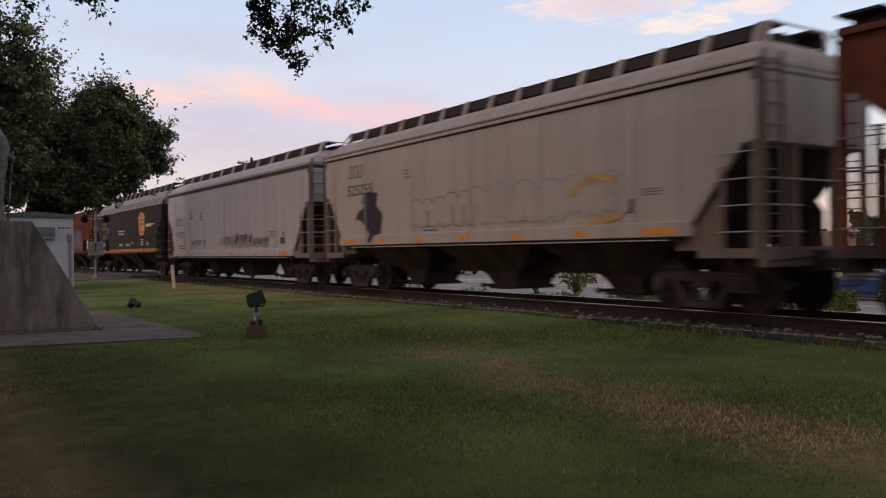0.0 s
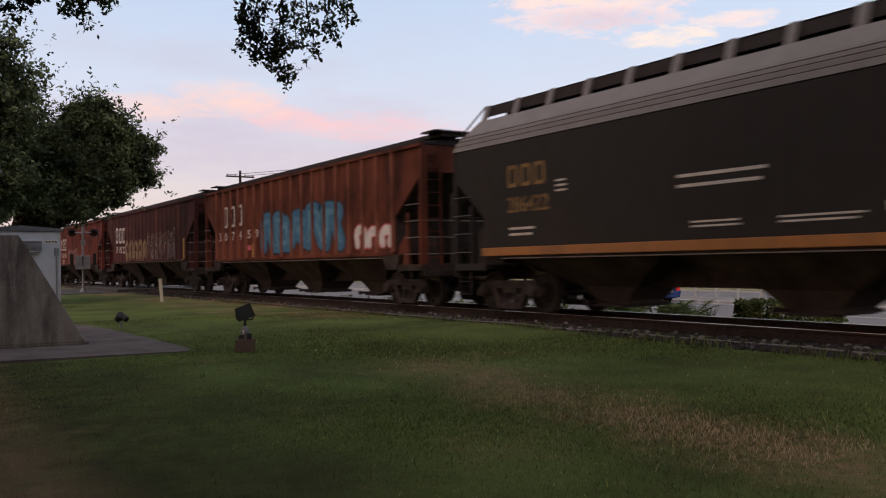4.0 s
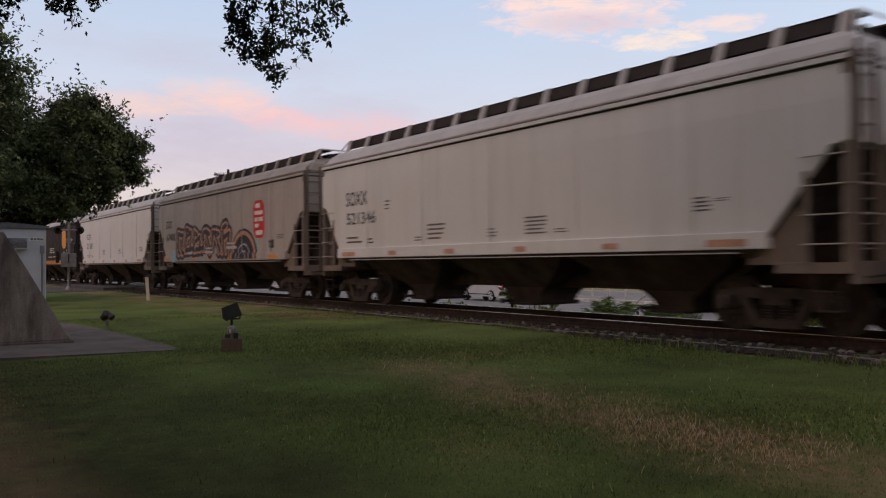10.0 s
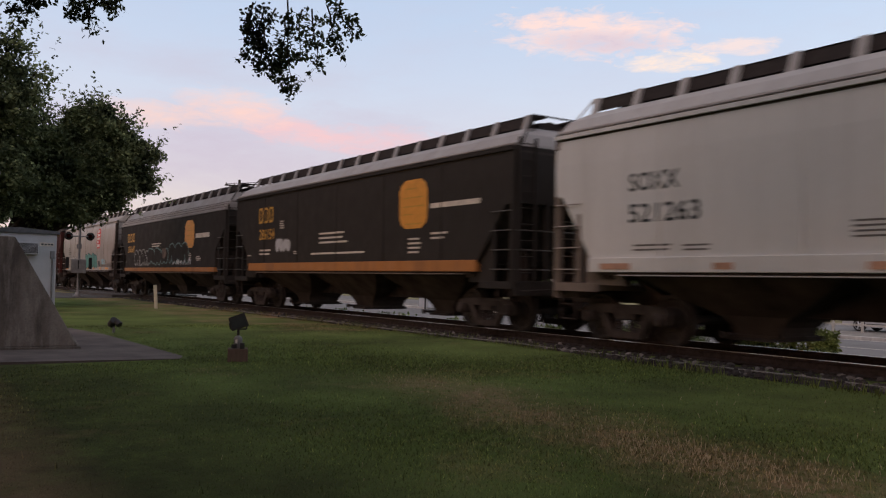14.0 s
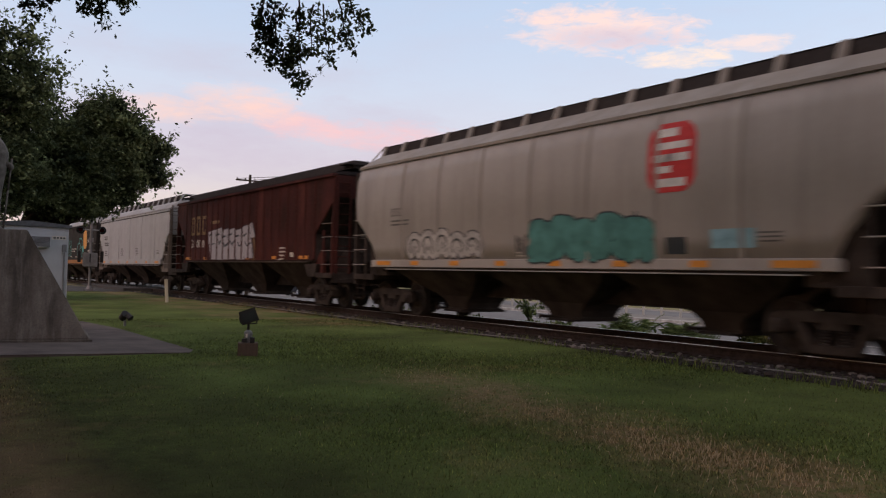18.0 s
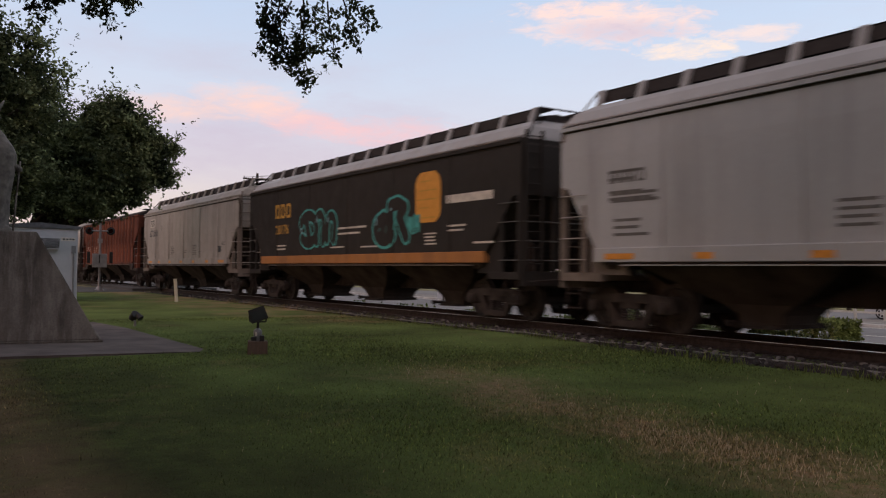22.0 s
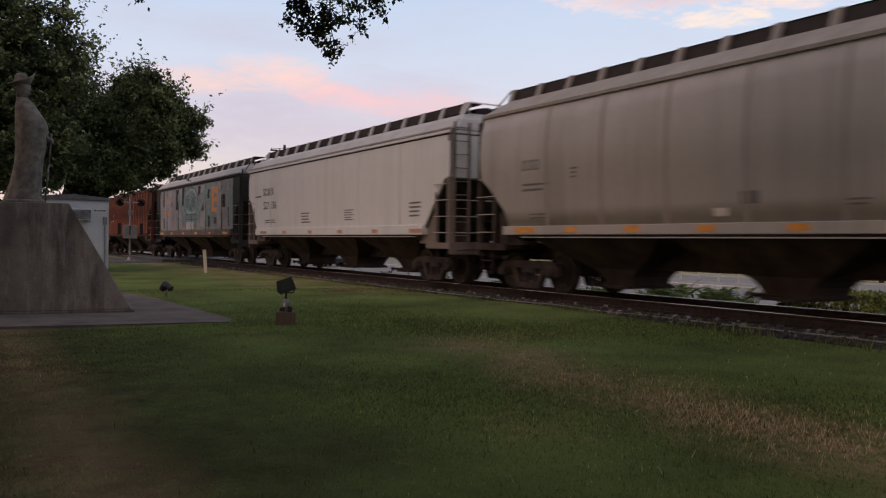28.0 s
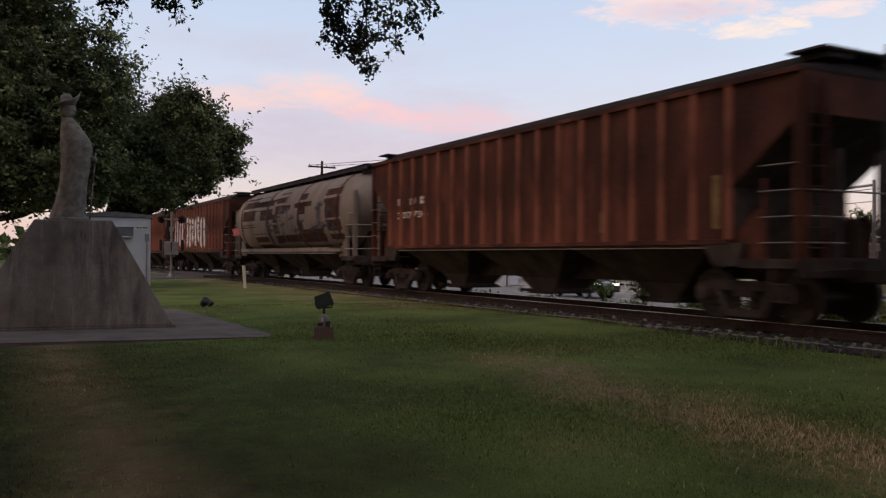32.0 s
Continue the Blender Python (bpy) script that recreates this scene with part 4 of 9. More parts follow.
def hopper_car(spec):
    """A covered hopper car, with its front end towards +x."""
    kind, paint, roof, sill = spec["kind"], MAT[spec["paint"]], MAT[spec["roof"]], MAT[spec.get("sill", spec["paint"])]
    under = MAT["under"]
    end_paint = MAT["grime"] if kind == "curved" else MAT["end_pale"] if spec["paint"] in ("tan", "grey", "white", "stone", "barrel") else MAT[spec["paint"]]
    rung_paint = MAT["rung_pale"] if spec["paint"] in ("tan", "grey", "white", "stone", "barrel") else MAT["rung_dark"] if "black" in spec["paint"] else MAT["rung_lit"]
    h = (spec["length"] - GAP[kind]) / 2
    rows = BODY[kind] if "rear_cut" not in spec else [(z, r * spec["rear_cut"], q, w) for z, r, q, w in BODY[kind]]
    # some cars carry their side sill higher or lower than the rest of their kind
    up_sill, usual = spec.get("sill_up", 0.0), SILL[kind]
    SILL[kind] = (usual[0] + up_sill, usual[1] + up_sill) if kind != "ribbed" or not up_sill else (usual[0] + up_sill, usual[0] + up_sill + 0.03)
    rows = [(rows[0][0] + SILL[kind][1] - usual[1],) + rows[0][1:]] + rows[1:]
    hk = round(h + 100 * rows[0][1] + 1000 * up_sill, 2)
    car = thing("hopper_car", spec["label"], "freight car", "cars of the freight train")
    part("body", shared(("body", kind, hk), lambda: skin(rows, h, CORNER[kind]), kind in ("curved", "round")), paint, car)
    part("roof", shared(("roof", kind, hk), lambda: skin(ROOF[kind], h, CORNER[kind])), roof, car, spec.get("roof_label", ""))
    lo, hi = SILL[kind]
    a, b = rows[0][1], rows[0][2]
    for side in (-1, 1):
        part("side_sill", shared(("side_sill", kind, hk, side), lambda: Shape().box(-h + a - 0.02, h - b + 0.02, min(side * 1.36, side * 1.56), max(side * 1.36, side * 1.56), lo, hi), bevel=0.012),
             sill, car)
        part("sill_lip", shared(("sill_lip", kind, hk, side), lambda: Shape().box(-h + a + 0.7, h - b - 0.5, min(side * 1.44, side * 1.545), max(side * 1.44, side * 1.545), lo - 0.066, lo - 0.046)), MAT["roof_pale"] if end_paint is MAT["end_pale"] or kind == "curved" else MAT["end_pale"], car)
        part("sill_edge", shared(("sill_edge", kind, hk, side), lambda: Shape().box(-h + a + 0.2, h - b - 0.2, min(side * 1.30, side * 1.50), max(side * 1.30, side * 1.50), lo - 0.05, lo + 0.01)),
             under, car)
    if kind == "flat":
        band = ((3.87, 3.99, 1.535, MAT["seam"], "eave_band"), (3.99, 4.075, 1.52, roof, "roof_lip"))
        for z0, z1, w, mt, nm in band if spec.get("band") else ((3.88, 3.925, 1.50, MAT["seam"], "eave_seam"), (3.925, 4.0, 1.56, paint, "eave_strip"), (4.0, 4.025, 1.50, MAT["seam"], "eave_seam"), (4.04, 4.075, 1.52, roof, "roof_lip")):
            part(nm, shared((nm, hk, z0, w), lambda: Shape().box(-h + 0.01, h - 0.01, -w, w, z0, z1)), mt, car)
        # side sheet joints
        n = 6
        for k in range(1, n):
            x = -h + 2 * h * k / n
            for side in (-1, 1):
                part("sheet_joint", shared(("sheet_joint", side, up_sill), lambda: Shape().box(-0.012, 0.012, min(side * 1.50, side * 1.536), max(side * 1.50, side * 1.536), 1.56 + up_sill, 3.86)),
                     paint, car, m=pose(x, 0, 0))
    if kind == "corrugated":
        for z, w in ((3.815, 1.485), (3.935, 1.405), (4.045, 1.295)):
            part("roof_seam", shared(("roof_seam", hk, z), lambda: Shape().box(-h + 0.01, h - 0.01, -w, w, z - 0.017, z + 0.017)), MAT["seam"], car)
    if kind == "curved":
        for k in range(9):
            x = -h + 1.0 + (2 * h - 2.0) * k / 8
            ring = [(w + 0.012, z) for z, _, _, w in BODY["curved"]]
            for side in (-1, 1):
                part("sheet_joint", shared(("curved_joint", side), lambda: Shape().rings([[(-0.045, side * w, z), (0.045, side * w, z), (0.045, side * (w - 0.05), z), (-0.045, side * (w - 0.05), z)] for w, z in ring])),
                     MAT[spec.get("joint", "stone")], car, m=pose(x, 0, 0)) if 2.0 < x + h < 2 * h - 2.0 else None
    if kind == "round":
        for x in (-h + 1.5, -0.27 * h, 0.27 * h, h - 1.5):
            part("hoop", shared(("hoop",), lambda: Shape().rings([[(-0.09, sd * (w + 0.02), z) for z, _, _, w in BODY["round"] for sd in (1,)] + [(-0.09, -(w + 0.02), z) for z, _, _, w in reversed(BODY["round"])],
                 [(0.09, (w + 0.02), z) for z, _, _, w in BODY["round"]] + [(0.09, -(w + 0.02), z) for z, _, _, w in reversed(BODY["round"])]])), MAT["rust"], car, "rust-streaked hoop", m=pose(x, 0, 0))
    if kind == "ribbed":
        n = spec.get("ribs", 18)
        proud = spec.get("proud", 0.07)
        rib = MAT[spec.get("rib_paint", spec["paint"])]
        for k in range(n):
            x = -h + 1.45 + (2 * h - 2.9) * k / (n - 1)
            for side in (-1, 1):
                part("side_post", shared(("side_post", side, proud, up_sill), lambda: Shape().prism([(-0.06, side * 1.485), (0.06, side * 1.485), (0.04, side * (1.49 + proud)), (-0.04, side * (1.49 + proud))], 1.40 + up_sill, 4.09, "z")),
                     rib, car, m=pose(x, 0, 0))
        for side in (-1, 1):
            part("top_chord", shared(("top_chord", hk, side), lambda: Shape().box(-h, h, min(side * 1.44, side * 1.56), max(side * 1.44, side * 1.56), 4.06, 4.15), bevel=0.01), paint, car)
            for end in (-1, 1):
                part("jacking_pad", shared(("jacking_pad", side), lambda: Shape().prism([(-0.45, 1.36), (0.45, 1.36), (0.30, 0.98), (-0.20, 0.98)], min(side * 1.40, side * 1.55), max(side * 1.40, side * 1.55)), bevel=0.01),
                     MAT["grime"], car, m=pose(end * (h - 1.55), 0, 0))
    # running boards on the roof with their brackets
    if kind == "ribbed":
        up = spec.get("walk_up", 0.0)
        for side in (-1, 1):
            part("roof_walk", shared(("roof_walk", hk, side, up), lambda: Shape().box(-h - 0.1, h + 0.1, min(side * 0.40, side * 0.95), max(side * 0.40, side * 0.95), 4.34, 4.44 + up)), MAT["board"], car)
        for end in (-1, 1):
            part("end_walk", shared(("end_walk",), lambda: Shape().box(-0.35, 0.35, -1.2, 1.2, 4.44, 4.48)), MAT["board"], car, m=pose(end * (h - 0.15), 0, 0))
        for k in range(8):
            part("hatch_cover", shared(("hatch_long",), lambda: Shape().box(-0.92, 0.92, -0.34, 0.34, 4.17, 4.38), bevel=0.03), roof, car, m=pose(-h + 1.2 + (2 * h - 2.4) * k / 7, 0, 0))
            for side in (-1, 1):
                part("walk_bracket", shared(("walk_bracket_low", side), lambda: Shape().box(-0.03, 0.03, min(side * 0.4, side * 0.95), max(side * 0.4, side * 0.95), 4.12, 4.40)), MAT["board"], car,
                     m=pose(-h + 0.8 + (2 * h - 1.6) * k / 7, 0, 0))
    elif kind == "round":
        for side in (-1, 1):
            part("roof_walk", shared(("low_walk", hk, side), lambda: Shape().box(-h + 0.5, h - 0.5, min(side * 0.34, side * 0.86), max(side * 0.34, side * 0.86), 4.36, 4.42).box(-h + 0.5, h - 0.5, min(side * 0.82, side * 0.86), max(side * 0.82, side * 0.86), 4.24, 4.42)), MAT["board"], car, "dark steel grating walkway")
            for k in range(9):
                part("walk_bracket", shared(("walk_bracket_round", side), lambda: Shape().box(-0.04, 0.04, min(side * 0.5, side * 0.84), max(side * 0.5, side * 0.84), 4.05, 4.36)), MAT["roof_dark"], car, m=pose(-h + 0.9 + (2 * h - 1.8) * k / 8, 0, 0))
        # the trough's dark colour holds the shade between the walkways
        part("trough_hatch", shared(("low_trough", hk), lambda: Shape().prism([(-0.36, 4.2), (0.36, 4.2), (0.30, 4.44), (0, 4.50), (-0.30, 4.44)], -h + 1.2, h - 1.2, "x")), MAT["roof_dark"], car, "hatch trough, painted dark for its shade")
    else:
        zb = 4.80
        hw = 0.78
        for side in (-1, 1):
            part("roof_walk", shared(("high_walk", kind, hk, side), lambda: Shape().box(-h + 0.35, h - 0.35, min(side * 0.36, side * hw), max(side * 0.36, side * hw), zb - 0.03, zb)
                 .box(-h + 0.35, h - 0.35, min(side * hw, side * (hw - 0.03)), max(side * hw, side * (hw - 0.03)), zb - 0.24, zb)), MAT["board"], car, "dark steel grating walkway")
            n = spec.get("brackets", 15)
            for k in range(n):
                x = -h + 0.45 + (2 * h - 0.9) * k / (n - 1)
                part("walk_bracket", shared(("walk_bracket", side), lambda: Shape().prism([(side * 0.82, 4.81), (side * 0.77, 4.81), (side * 0.90, 4.40), (side * 0.98, 4.38)], -0.075, 0.075, "x")), roof, car, m=pose(x, 0, 0))
        # trough coloured dark for the shade behind the walkway brackets
        part("trough_hatch", shared(("trough_hatch", hk), lambda: Shape().prism([(-0.44, 4.2), (0.44, 4.2), (0.38, 4.70), (0, 4.765), (-0.38, 4.70)], -h + 0.6, h - 0.6, "x")), MAT["roof_dark"], car, "hatch trough, painted dark for its shade")
        for end in (-1, 1):
            part("roof_handrail", shared(("roof_handrail",), lambda: Shape().rod((0, -0.78, 4.12), (0, -0.78, 4.82), 0.02).rod((0, 0.78, 4.12), (0, 0.78, 4.82), 0.02).rod((0, -0.78, 4.80), (0, 0.78, 4.80), 0.02)
                 .rod((0, -0.78, 4.80), (0.28, -1.30, 4.10), 0.02).rod((0, 0.78, 4.80), (0.28, 1.30, 4.10), 0.02)), paint, car, m=pose(end * (h - 0.30), 0, 0, 0, 0, 0 if end > 0 else 180))
    for end in (-1, 1):
        cut = b if end > 0 else a
        zt = {"flat": 2.765, "corrugated": 3.05, "ribbed": 3.42, "curved": 2.62, "round": 2.0}[kind]
        turn = pose(end * h, 0, 0, 0, 0, 0 if end > 0 else 180)
        edge = [(-(r[2] if end > 0 else r[1]) + 0.025, r[0]) for r in rows if r[0] <= zt + 0.01]
        low = edge[0]
        outline = [(low[0] - 0.30, low[1] - 0.32), (low[0], low[1] - 0.02)] + edge + [(x - 0.25, z - 0.02) for x, z in reversed(edge)] + [(low[0] - 0.55, low[1] - 0.32)]
        deep = [(low[0] - 1.25, 0.72), (low[0] - 0.05, low[1] - 0.10), (low[0] - 0.3, low[1] - 0.10), (low[0] - 1.5, 0.72)]
        # its dark colour stands for grime and for the shade under the car end
        part("slope_sheet", shared(("slope_sheet", kind, cut, up_sill), lambda: Shape().prism(outline, -1.44 if kind != "round" else -0.8, 1.44 if kind != "round" else 0.8).prism(deep, -0.8, 0.8)),
             MAT["grime"], car, "grimy slope sheet, darkened for its shade", m=turn)
        part("end_web", shared(("end_web",), lambda: Shape().prism([(-1.3, 1.05), (-0.5, 1.05), (-0.5, 1.70), (-0.7, 1.85), (-1.3, 1.45)], -0.03, 0.03)),
             MAT["grime"], car, m=pose(end * h, 0, 0, 0, 0, 0 if end > 0 else 180) @ pose(0, -0.72, 0))
        part("end_web", MADE[("end_web",)], MAT["grime"], car, m=pose(end * h, 0, 0, 0, 0, 0 if end > 0 else 180) @ pose(0, 0.72, 0))
    # under the floor: hoppers, centre sill
    top = lo + 0.06
    fx = 2 * h / 16.1
    arch = 0 if kind in ("ribbed", "corrugated") else 1
    rise = spec.get("rise", 0.80)
    for q in ((-6.2, -4.55, -3.70, -2.08), (-2.08, -0.50, 0.50, 2.08), (2.08, 3.70, 4.55, 6.2)):
        part("hopper_bay", shared(("hopper_bay", hk, q[0], top, arch, rise), lambda: bay_shape(q[0] * fx, q[1] * fx, q[2] * fx, q[3] * fx, top, arch, rise)), MAT["bay"], car)
    for x in (-4.1, 0, 4.1):
        part("outlet_gate", shared(("outlet_gate",), lambda: Shape().box(-0.4, 0.4, -0.70, 0.70, 0.20, 0.25).rod((-0.45, -0.8, 0.28), (-0.45, 0.8, 0.28), 0.03).rod((-0.45, -0.8, 0.28), (-0.45, -0.86, 0.28), 0.06)), under, car, m=pose(x * fx, 0, 0))
    for end in (-1, 1):
        part("draft_sill", shared(("draft_sill",), lambda: Shape().box(-1.65, 1.65, -0.19, 0.19, 0.72, 1.06)), under, car, m=pose(end * (h - 1.55), 0, 0))
    part("centre_sill", shared(("centre_sill", hk, rise), lambda: Shape().box(-h + 3.2, h - 3.2, -0.24, 0.24, rise - 0.20, 1.18).box(-h + 3.2, h - 3.2, -0.30, 0.30, rise - 0.20, rise - 0.18)), under, car)
    # ends: slope sheet stiffeners, platform, ladders, coupler
    for end in (-1, 1):
        m = pose(end * h, 0, 0, 0, 0, 0 if end > 0 else 180)
        cut = b if end > 0 else a
        part("end_platform", shared(("end_platform", kind), lambda: Shape().box(-1.15, 0.02, -1.50, 1.50, 0.96, 1.07).box(-0.05, 0.03, -1.50, 1.50, 0.80, 1.12).box(-1.20, 0.0, -1.53, -1.47, 0.94, 1.10).box(-1.20, 0.0, 1.47, 1.53, 0.94, 1.10), bevel=0.008), MAT["grime"] if kind in ("ribbed", "round") else end_paint, car, m=m)
        for y in (-0.55, 0.55):
            part("slope_brace", shared(("slope_brace", kind), lambda: Shape().prism([(-0.10, 1.05), (0.0, 1.05), (0.0, 2.9), (-0.10, 2.9)], -0.05, 0.05)), under if kind in ("ribbed", "corrugated") else end_paint, car, m=m @ pose(0, y, 0))
        for side in (-1, 1):
            part("corner_post", shared(("corner_post", kind, side), lambda: Shape().box(-0.12, 0.0, min(side * 1.40, side * 1.52), max(side * 1.40, side * 1.52), 1.05, {"ribbed": 4.0, "corrugated": 3.7, "round": 3.4}.get(kind, 4.0))), end_paint, car, m=m)
            ladder = part("side_ladder", shared(("side_ladder", side), lambda: Shape().box(-0.74, -0.66, side * 1.50 - 0.03, side * 1.50 + 0.03, 1.05, 2.42).box(-0.13, -0.05, side * 1.50 - 0.035, side * 1.50 + 0.035, 1.05, 2.80)), end_paint, car, m=m)
            for z in (1.36, 1.78, 2.20, 2.62):
                part("rung", shared(("rung", side), lambda: Shape().rod((-0.74, side * 1.56, 0), (-0.05, side * 1.56, 0), 0.012, n=6).rod((-0.72, side * 1.50, 0), (-0.72, side * 1.56, 0), 0.016, n=5).rod((-0.08, side * 1.50, 0), (-0.08, side * 1.56, 0), 0.016, n=5)), rung_paint, ladder, m=pose(0, 0, z))
            part("bolster_web", shared(("bolster_web", side), lambda: Shape().prism([(-1.75, 1.07), (-0.78, 1.07), (-0.78, 1.75), (-0.92, 1.95), (-1.75, 1.20)], min(side * 1.36, side * 1.40), max(side * 1.36, side * 1.40))), end_paint, car, m=m)
            part("sill_step", shared(("sill_step", side), lambda: Shape().rod((-0.60, side * 1.48, 0.96), (-0.60, side * 1.48, 0.42), 0.018).rod((-0.18, side * 1.48, 0.96), (-0.18, side * 1.48, 0.42), 0.018)
                 .box(-0.60, -0.18, side * 1.48 - 0.03, side * 1.48 + 0.03, 0.40, 0.42).box(-0.60, -0.18, side * 1.48 - 0.03, side * 1.48 + 0.03, 0.68, 0.70)), MAT["grime"], car, m=m)
        if kind != "round":
            part("end_ladder", shared(("end_ladder", kind), lambda: ladder_shape(-1.42, -0.98, 1.08, {"ribbed": 4.0, "corrugated": 3.9}.get(kind, 4.2), 0.05, 9)), end_paint, car, m=m if end > 0 else m @ pose(0, 2.32, 0))
        for z, y0, y1 in ((1.36, -1.45, -0.5), (1.78, -1.45, -0.5), (2.20, -1.45, 1.45)):
            part("end_handrail", shared(("end_handrail", y1), lambda: Shape().rod((0.04, y0, 0), (0.04, y1, 0), 0.016).rod((0.04, y0, 0), (-0.06, y0, 0), 0.014).rod((0.04, y1, 0), (-0.06, y1, 0), 0.014)), rung_paint, car, m=m @ pose(0, 0, z))
        part("coupler", shared(("coupler",), lambda: Shape().box(-0.2, 0.45, -0.09, 0.09, 0.76, 0.92).prism([(0.40, -0.16), (0.60, -0.20), (0.78, -0.05), (0.62, 0.02), (0.78, 0.16), (0.55, 0.20), (0.40, 0.14)], 0.70, 0.98, "z")
             .rod((0.1, -0.3, 0.95), (0.1, -1.35, 0.90), 0.018).rod((0.55, -0.05, 0.74), (0.70, -0.25, 0.52), 0.03)), MAT["truck"], car, "brown cast steel coupler", m=m, bevel=0.0)
    part("brake_cylinder", shared(("brake_cylinder",), lambda: Shape().turned([(0, 0.10), (0.02, 0.17), (0.40, 0.17), (0.46, 0.08)], (0, 0, 0), "x", 14).box(-0.3, 0.7, -0.05, 0.05, -0.25, -0.16).rod((0.46, 0, 0), (0.9, 0, 0), 0.03)), under, car, m=pose(-h + 0.35, -0.35, 1.42))
    part("air_reservoir", shared(("air_reservoir",), lambda: Shape().turned([(0, 0.05), (0.05, 0.2), (0.85, 0.2), (0.9, 0.05)], (0, 0, 0), "x", 14)), under, car, m=pose(-h + 0.25, 0.5, 1.34))
    part("hand_brake_wheel", shared(("hand_brake_wheel",), lambda: Shape().turned([(-0.015, 0.25), (-0.015, 0.28), (0.015, 0.28), (0.015, 0.25)], (0, 0, 0), "x", 20).rod((0, -0.26, 0), (0, 0.26, 0), 0.012).rod((0, 0, -0.26), (0, 0, 0.26), 0.012)),
         under, car, m=pose(-h - 0.10, 0.3, 2.6))
    tx = h - 1.5
    for x in (-tx, tx):
        add_truck(car, x, MAT["truck"])
    SHIFT[car.name] = spec.get("shift", 0.0)
    CARS.append((car, spec["rear"], h))
    if spec.get("marks"):
        spec["marks"](car, h, kind)
    SILL[kind] = usual
    return car

# ---- what is painted on the cars: x from the rear corner, z over the rail, on the side towards the eye ----
def clip_at(poly, height, upper):
    """The part of an outline above, or below, a height."""
    sign = 1 if upper else -1
    out = []
    for a, b in zip(poly, list(poly[1:]) + [poly[0]]):
        da, db = sign * (a[1] - height), sign * (b[1] - height)
        if da >= 0:
            out.append(a)
        if (da > 0 > db) or (da < 0 < db):
            f = da / (da - db)
            out.append((a[0] + (b[0] - a[0]) * f, height))
    return out if any(sign * (p[1] - height) > 0.001 for p in out) else []


def on_side(car, h, kind, name, polys, mat, label="", lift=0.004):
    """Flat paint shapes on the side of a car; each outline is a row of (x, z)."""
    s = Shape()
    off = SHIFT[car.name] - h
    cut = []
    for p in polys:
        n = max(1, math.ceil(abs(p[-1][1] - p[0][1]) / 0.3)) if len(p) == 4 else 1
        mid = lambda u, v, q: (u[0] + (v[0] - u[0]) * q, u[1] + (v[1] - u[1]) * q)
        cut += [[mid(p[0], p[3], k / n), mid(p[1], p[2], k / n), mid(p[1], p[2], (k + 1) / n), mid(p[0], p[3], (k + 1) / n)] for k in range(n)] if n > 1 else [p]
    hi = SILL[kind][1]
    for k, poly in enumerate(cut):
        out = lift + (0.0003 * (k % 9) if name.startswith("graffiti") else 0)
        for upper in (False, True):
            q = clip_at(poly, hi, upper)
            if len(q) > 2:
                s.add([(x + off, -((half_width(kind, max(z, hi)) if upper else 1.565) + out), z) for x, z in q], [tuple(range(len(q)))])
    ob = part(name, s, MAT[mat], car, label)
    return tagged(ob, label, kind="stuff") if name in ("data_block", "graffiti_fill", "graffiti_outline", "graffiti_highlight") else ob


def quad_strip(x0, x1, z0, z1):
    """A rectangle, cut into short heights so that it follows a curved side."""
    n = max(1, int((z1 - z0) / 0.3))
    return [[(x0, z0 + (z1 - z0) * k / n), (x1, z0 + (z1 - z0) * k / n), (x1, z0 + (z1 - z0) * (k + 1) / n), (x0, z0 + (z1 - z0) * (k + 1) / n)] for k in range(n)]


def bar(car, h, kind, x0, x1, z0, z1, mat, name="painted_panel", label="", lift=0.004):
    on_side(car, h, kind, name, quad_strip(x0, x1, z0, z1), mat, label, lift)


def lines(car, h, kind, x0, x1, z0, z1, n, mat):
    """Rows of writing too small to read."""
    rng = random.Random(int(x0 * 100) + n)
    step = (z1 - z0) / n
    polys = []
    for k in range(n):
        w = (x1 - x0) * rng.uniform(0.7, 1.0)
        polys += quad_strip(x0, x0 + w, z0 + step * k + step * 0.25, z0 + step * k + step * 0.25 + min(step * 0.42, 0.055))
    on_side(car, h, kind, "data_block", polys, mat)


def blocks(car, h, kind, x0, x1, z0, z1, n, mat, lift=0.004):
    """A company mark as plain framed blocks."""
    w = (x1 - x0) / (n + (n - 1) * 0.35)
    t = max(0.03, w * 0.24)
    for k in range(n):
        a = x0 + k * w * 1.35
        b = a + w
        polys = quad_strip(a, a + t, z0, z1) + [[(a + t, z1 - t), (b, z1 - t), (b - t * 0.4, z1), (a + t, z1)], [(a + t, z0), (b - t * 0.4, z0), (b, z0 + t), (a + t, z0 + t)]]
        polys += quad_strip(b - t, b, z0 + t, z1 - t)
        on_side(car, h, kind, "company_mark", polys, mat, "", lift)


GLYPHS = {}


def glyphs(text):
    """The outline mesh of a word in the built-in font: vertices, faces, width and height."""
    if text not in GLYPHS:
        cu = bpy.data.curves.new("word", "FONT")
        cu.body, cu.size, cu.resolution_u, cu.offset = text, 1.0, 3, 0.012
        ob = new("word", cu)
        me = bpy.data.meshes.new_from_object(ob.evaluated_get(bpy.context.evaluated_depsgraph_get()))
        v = [tuple(p.co) for p in me.vertices]
        f = [tuple(p.vertices) for p in me.polygons]
        bpy.data.objects.remove(ob)
        bpy.data.meshes.remove(me)
        bpy.data.curves.remove(cu)
        GLYPHS[text] = (v, f, min(p[0] for p in v), max(p[0] for p in v), min(p[1] for p in v), max(p[1] for p in v))
    return GLYPHS[text]


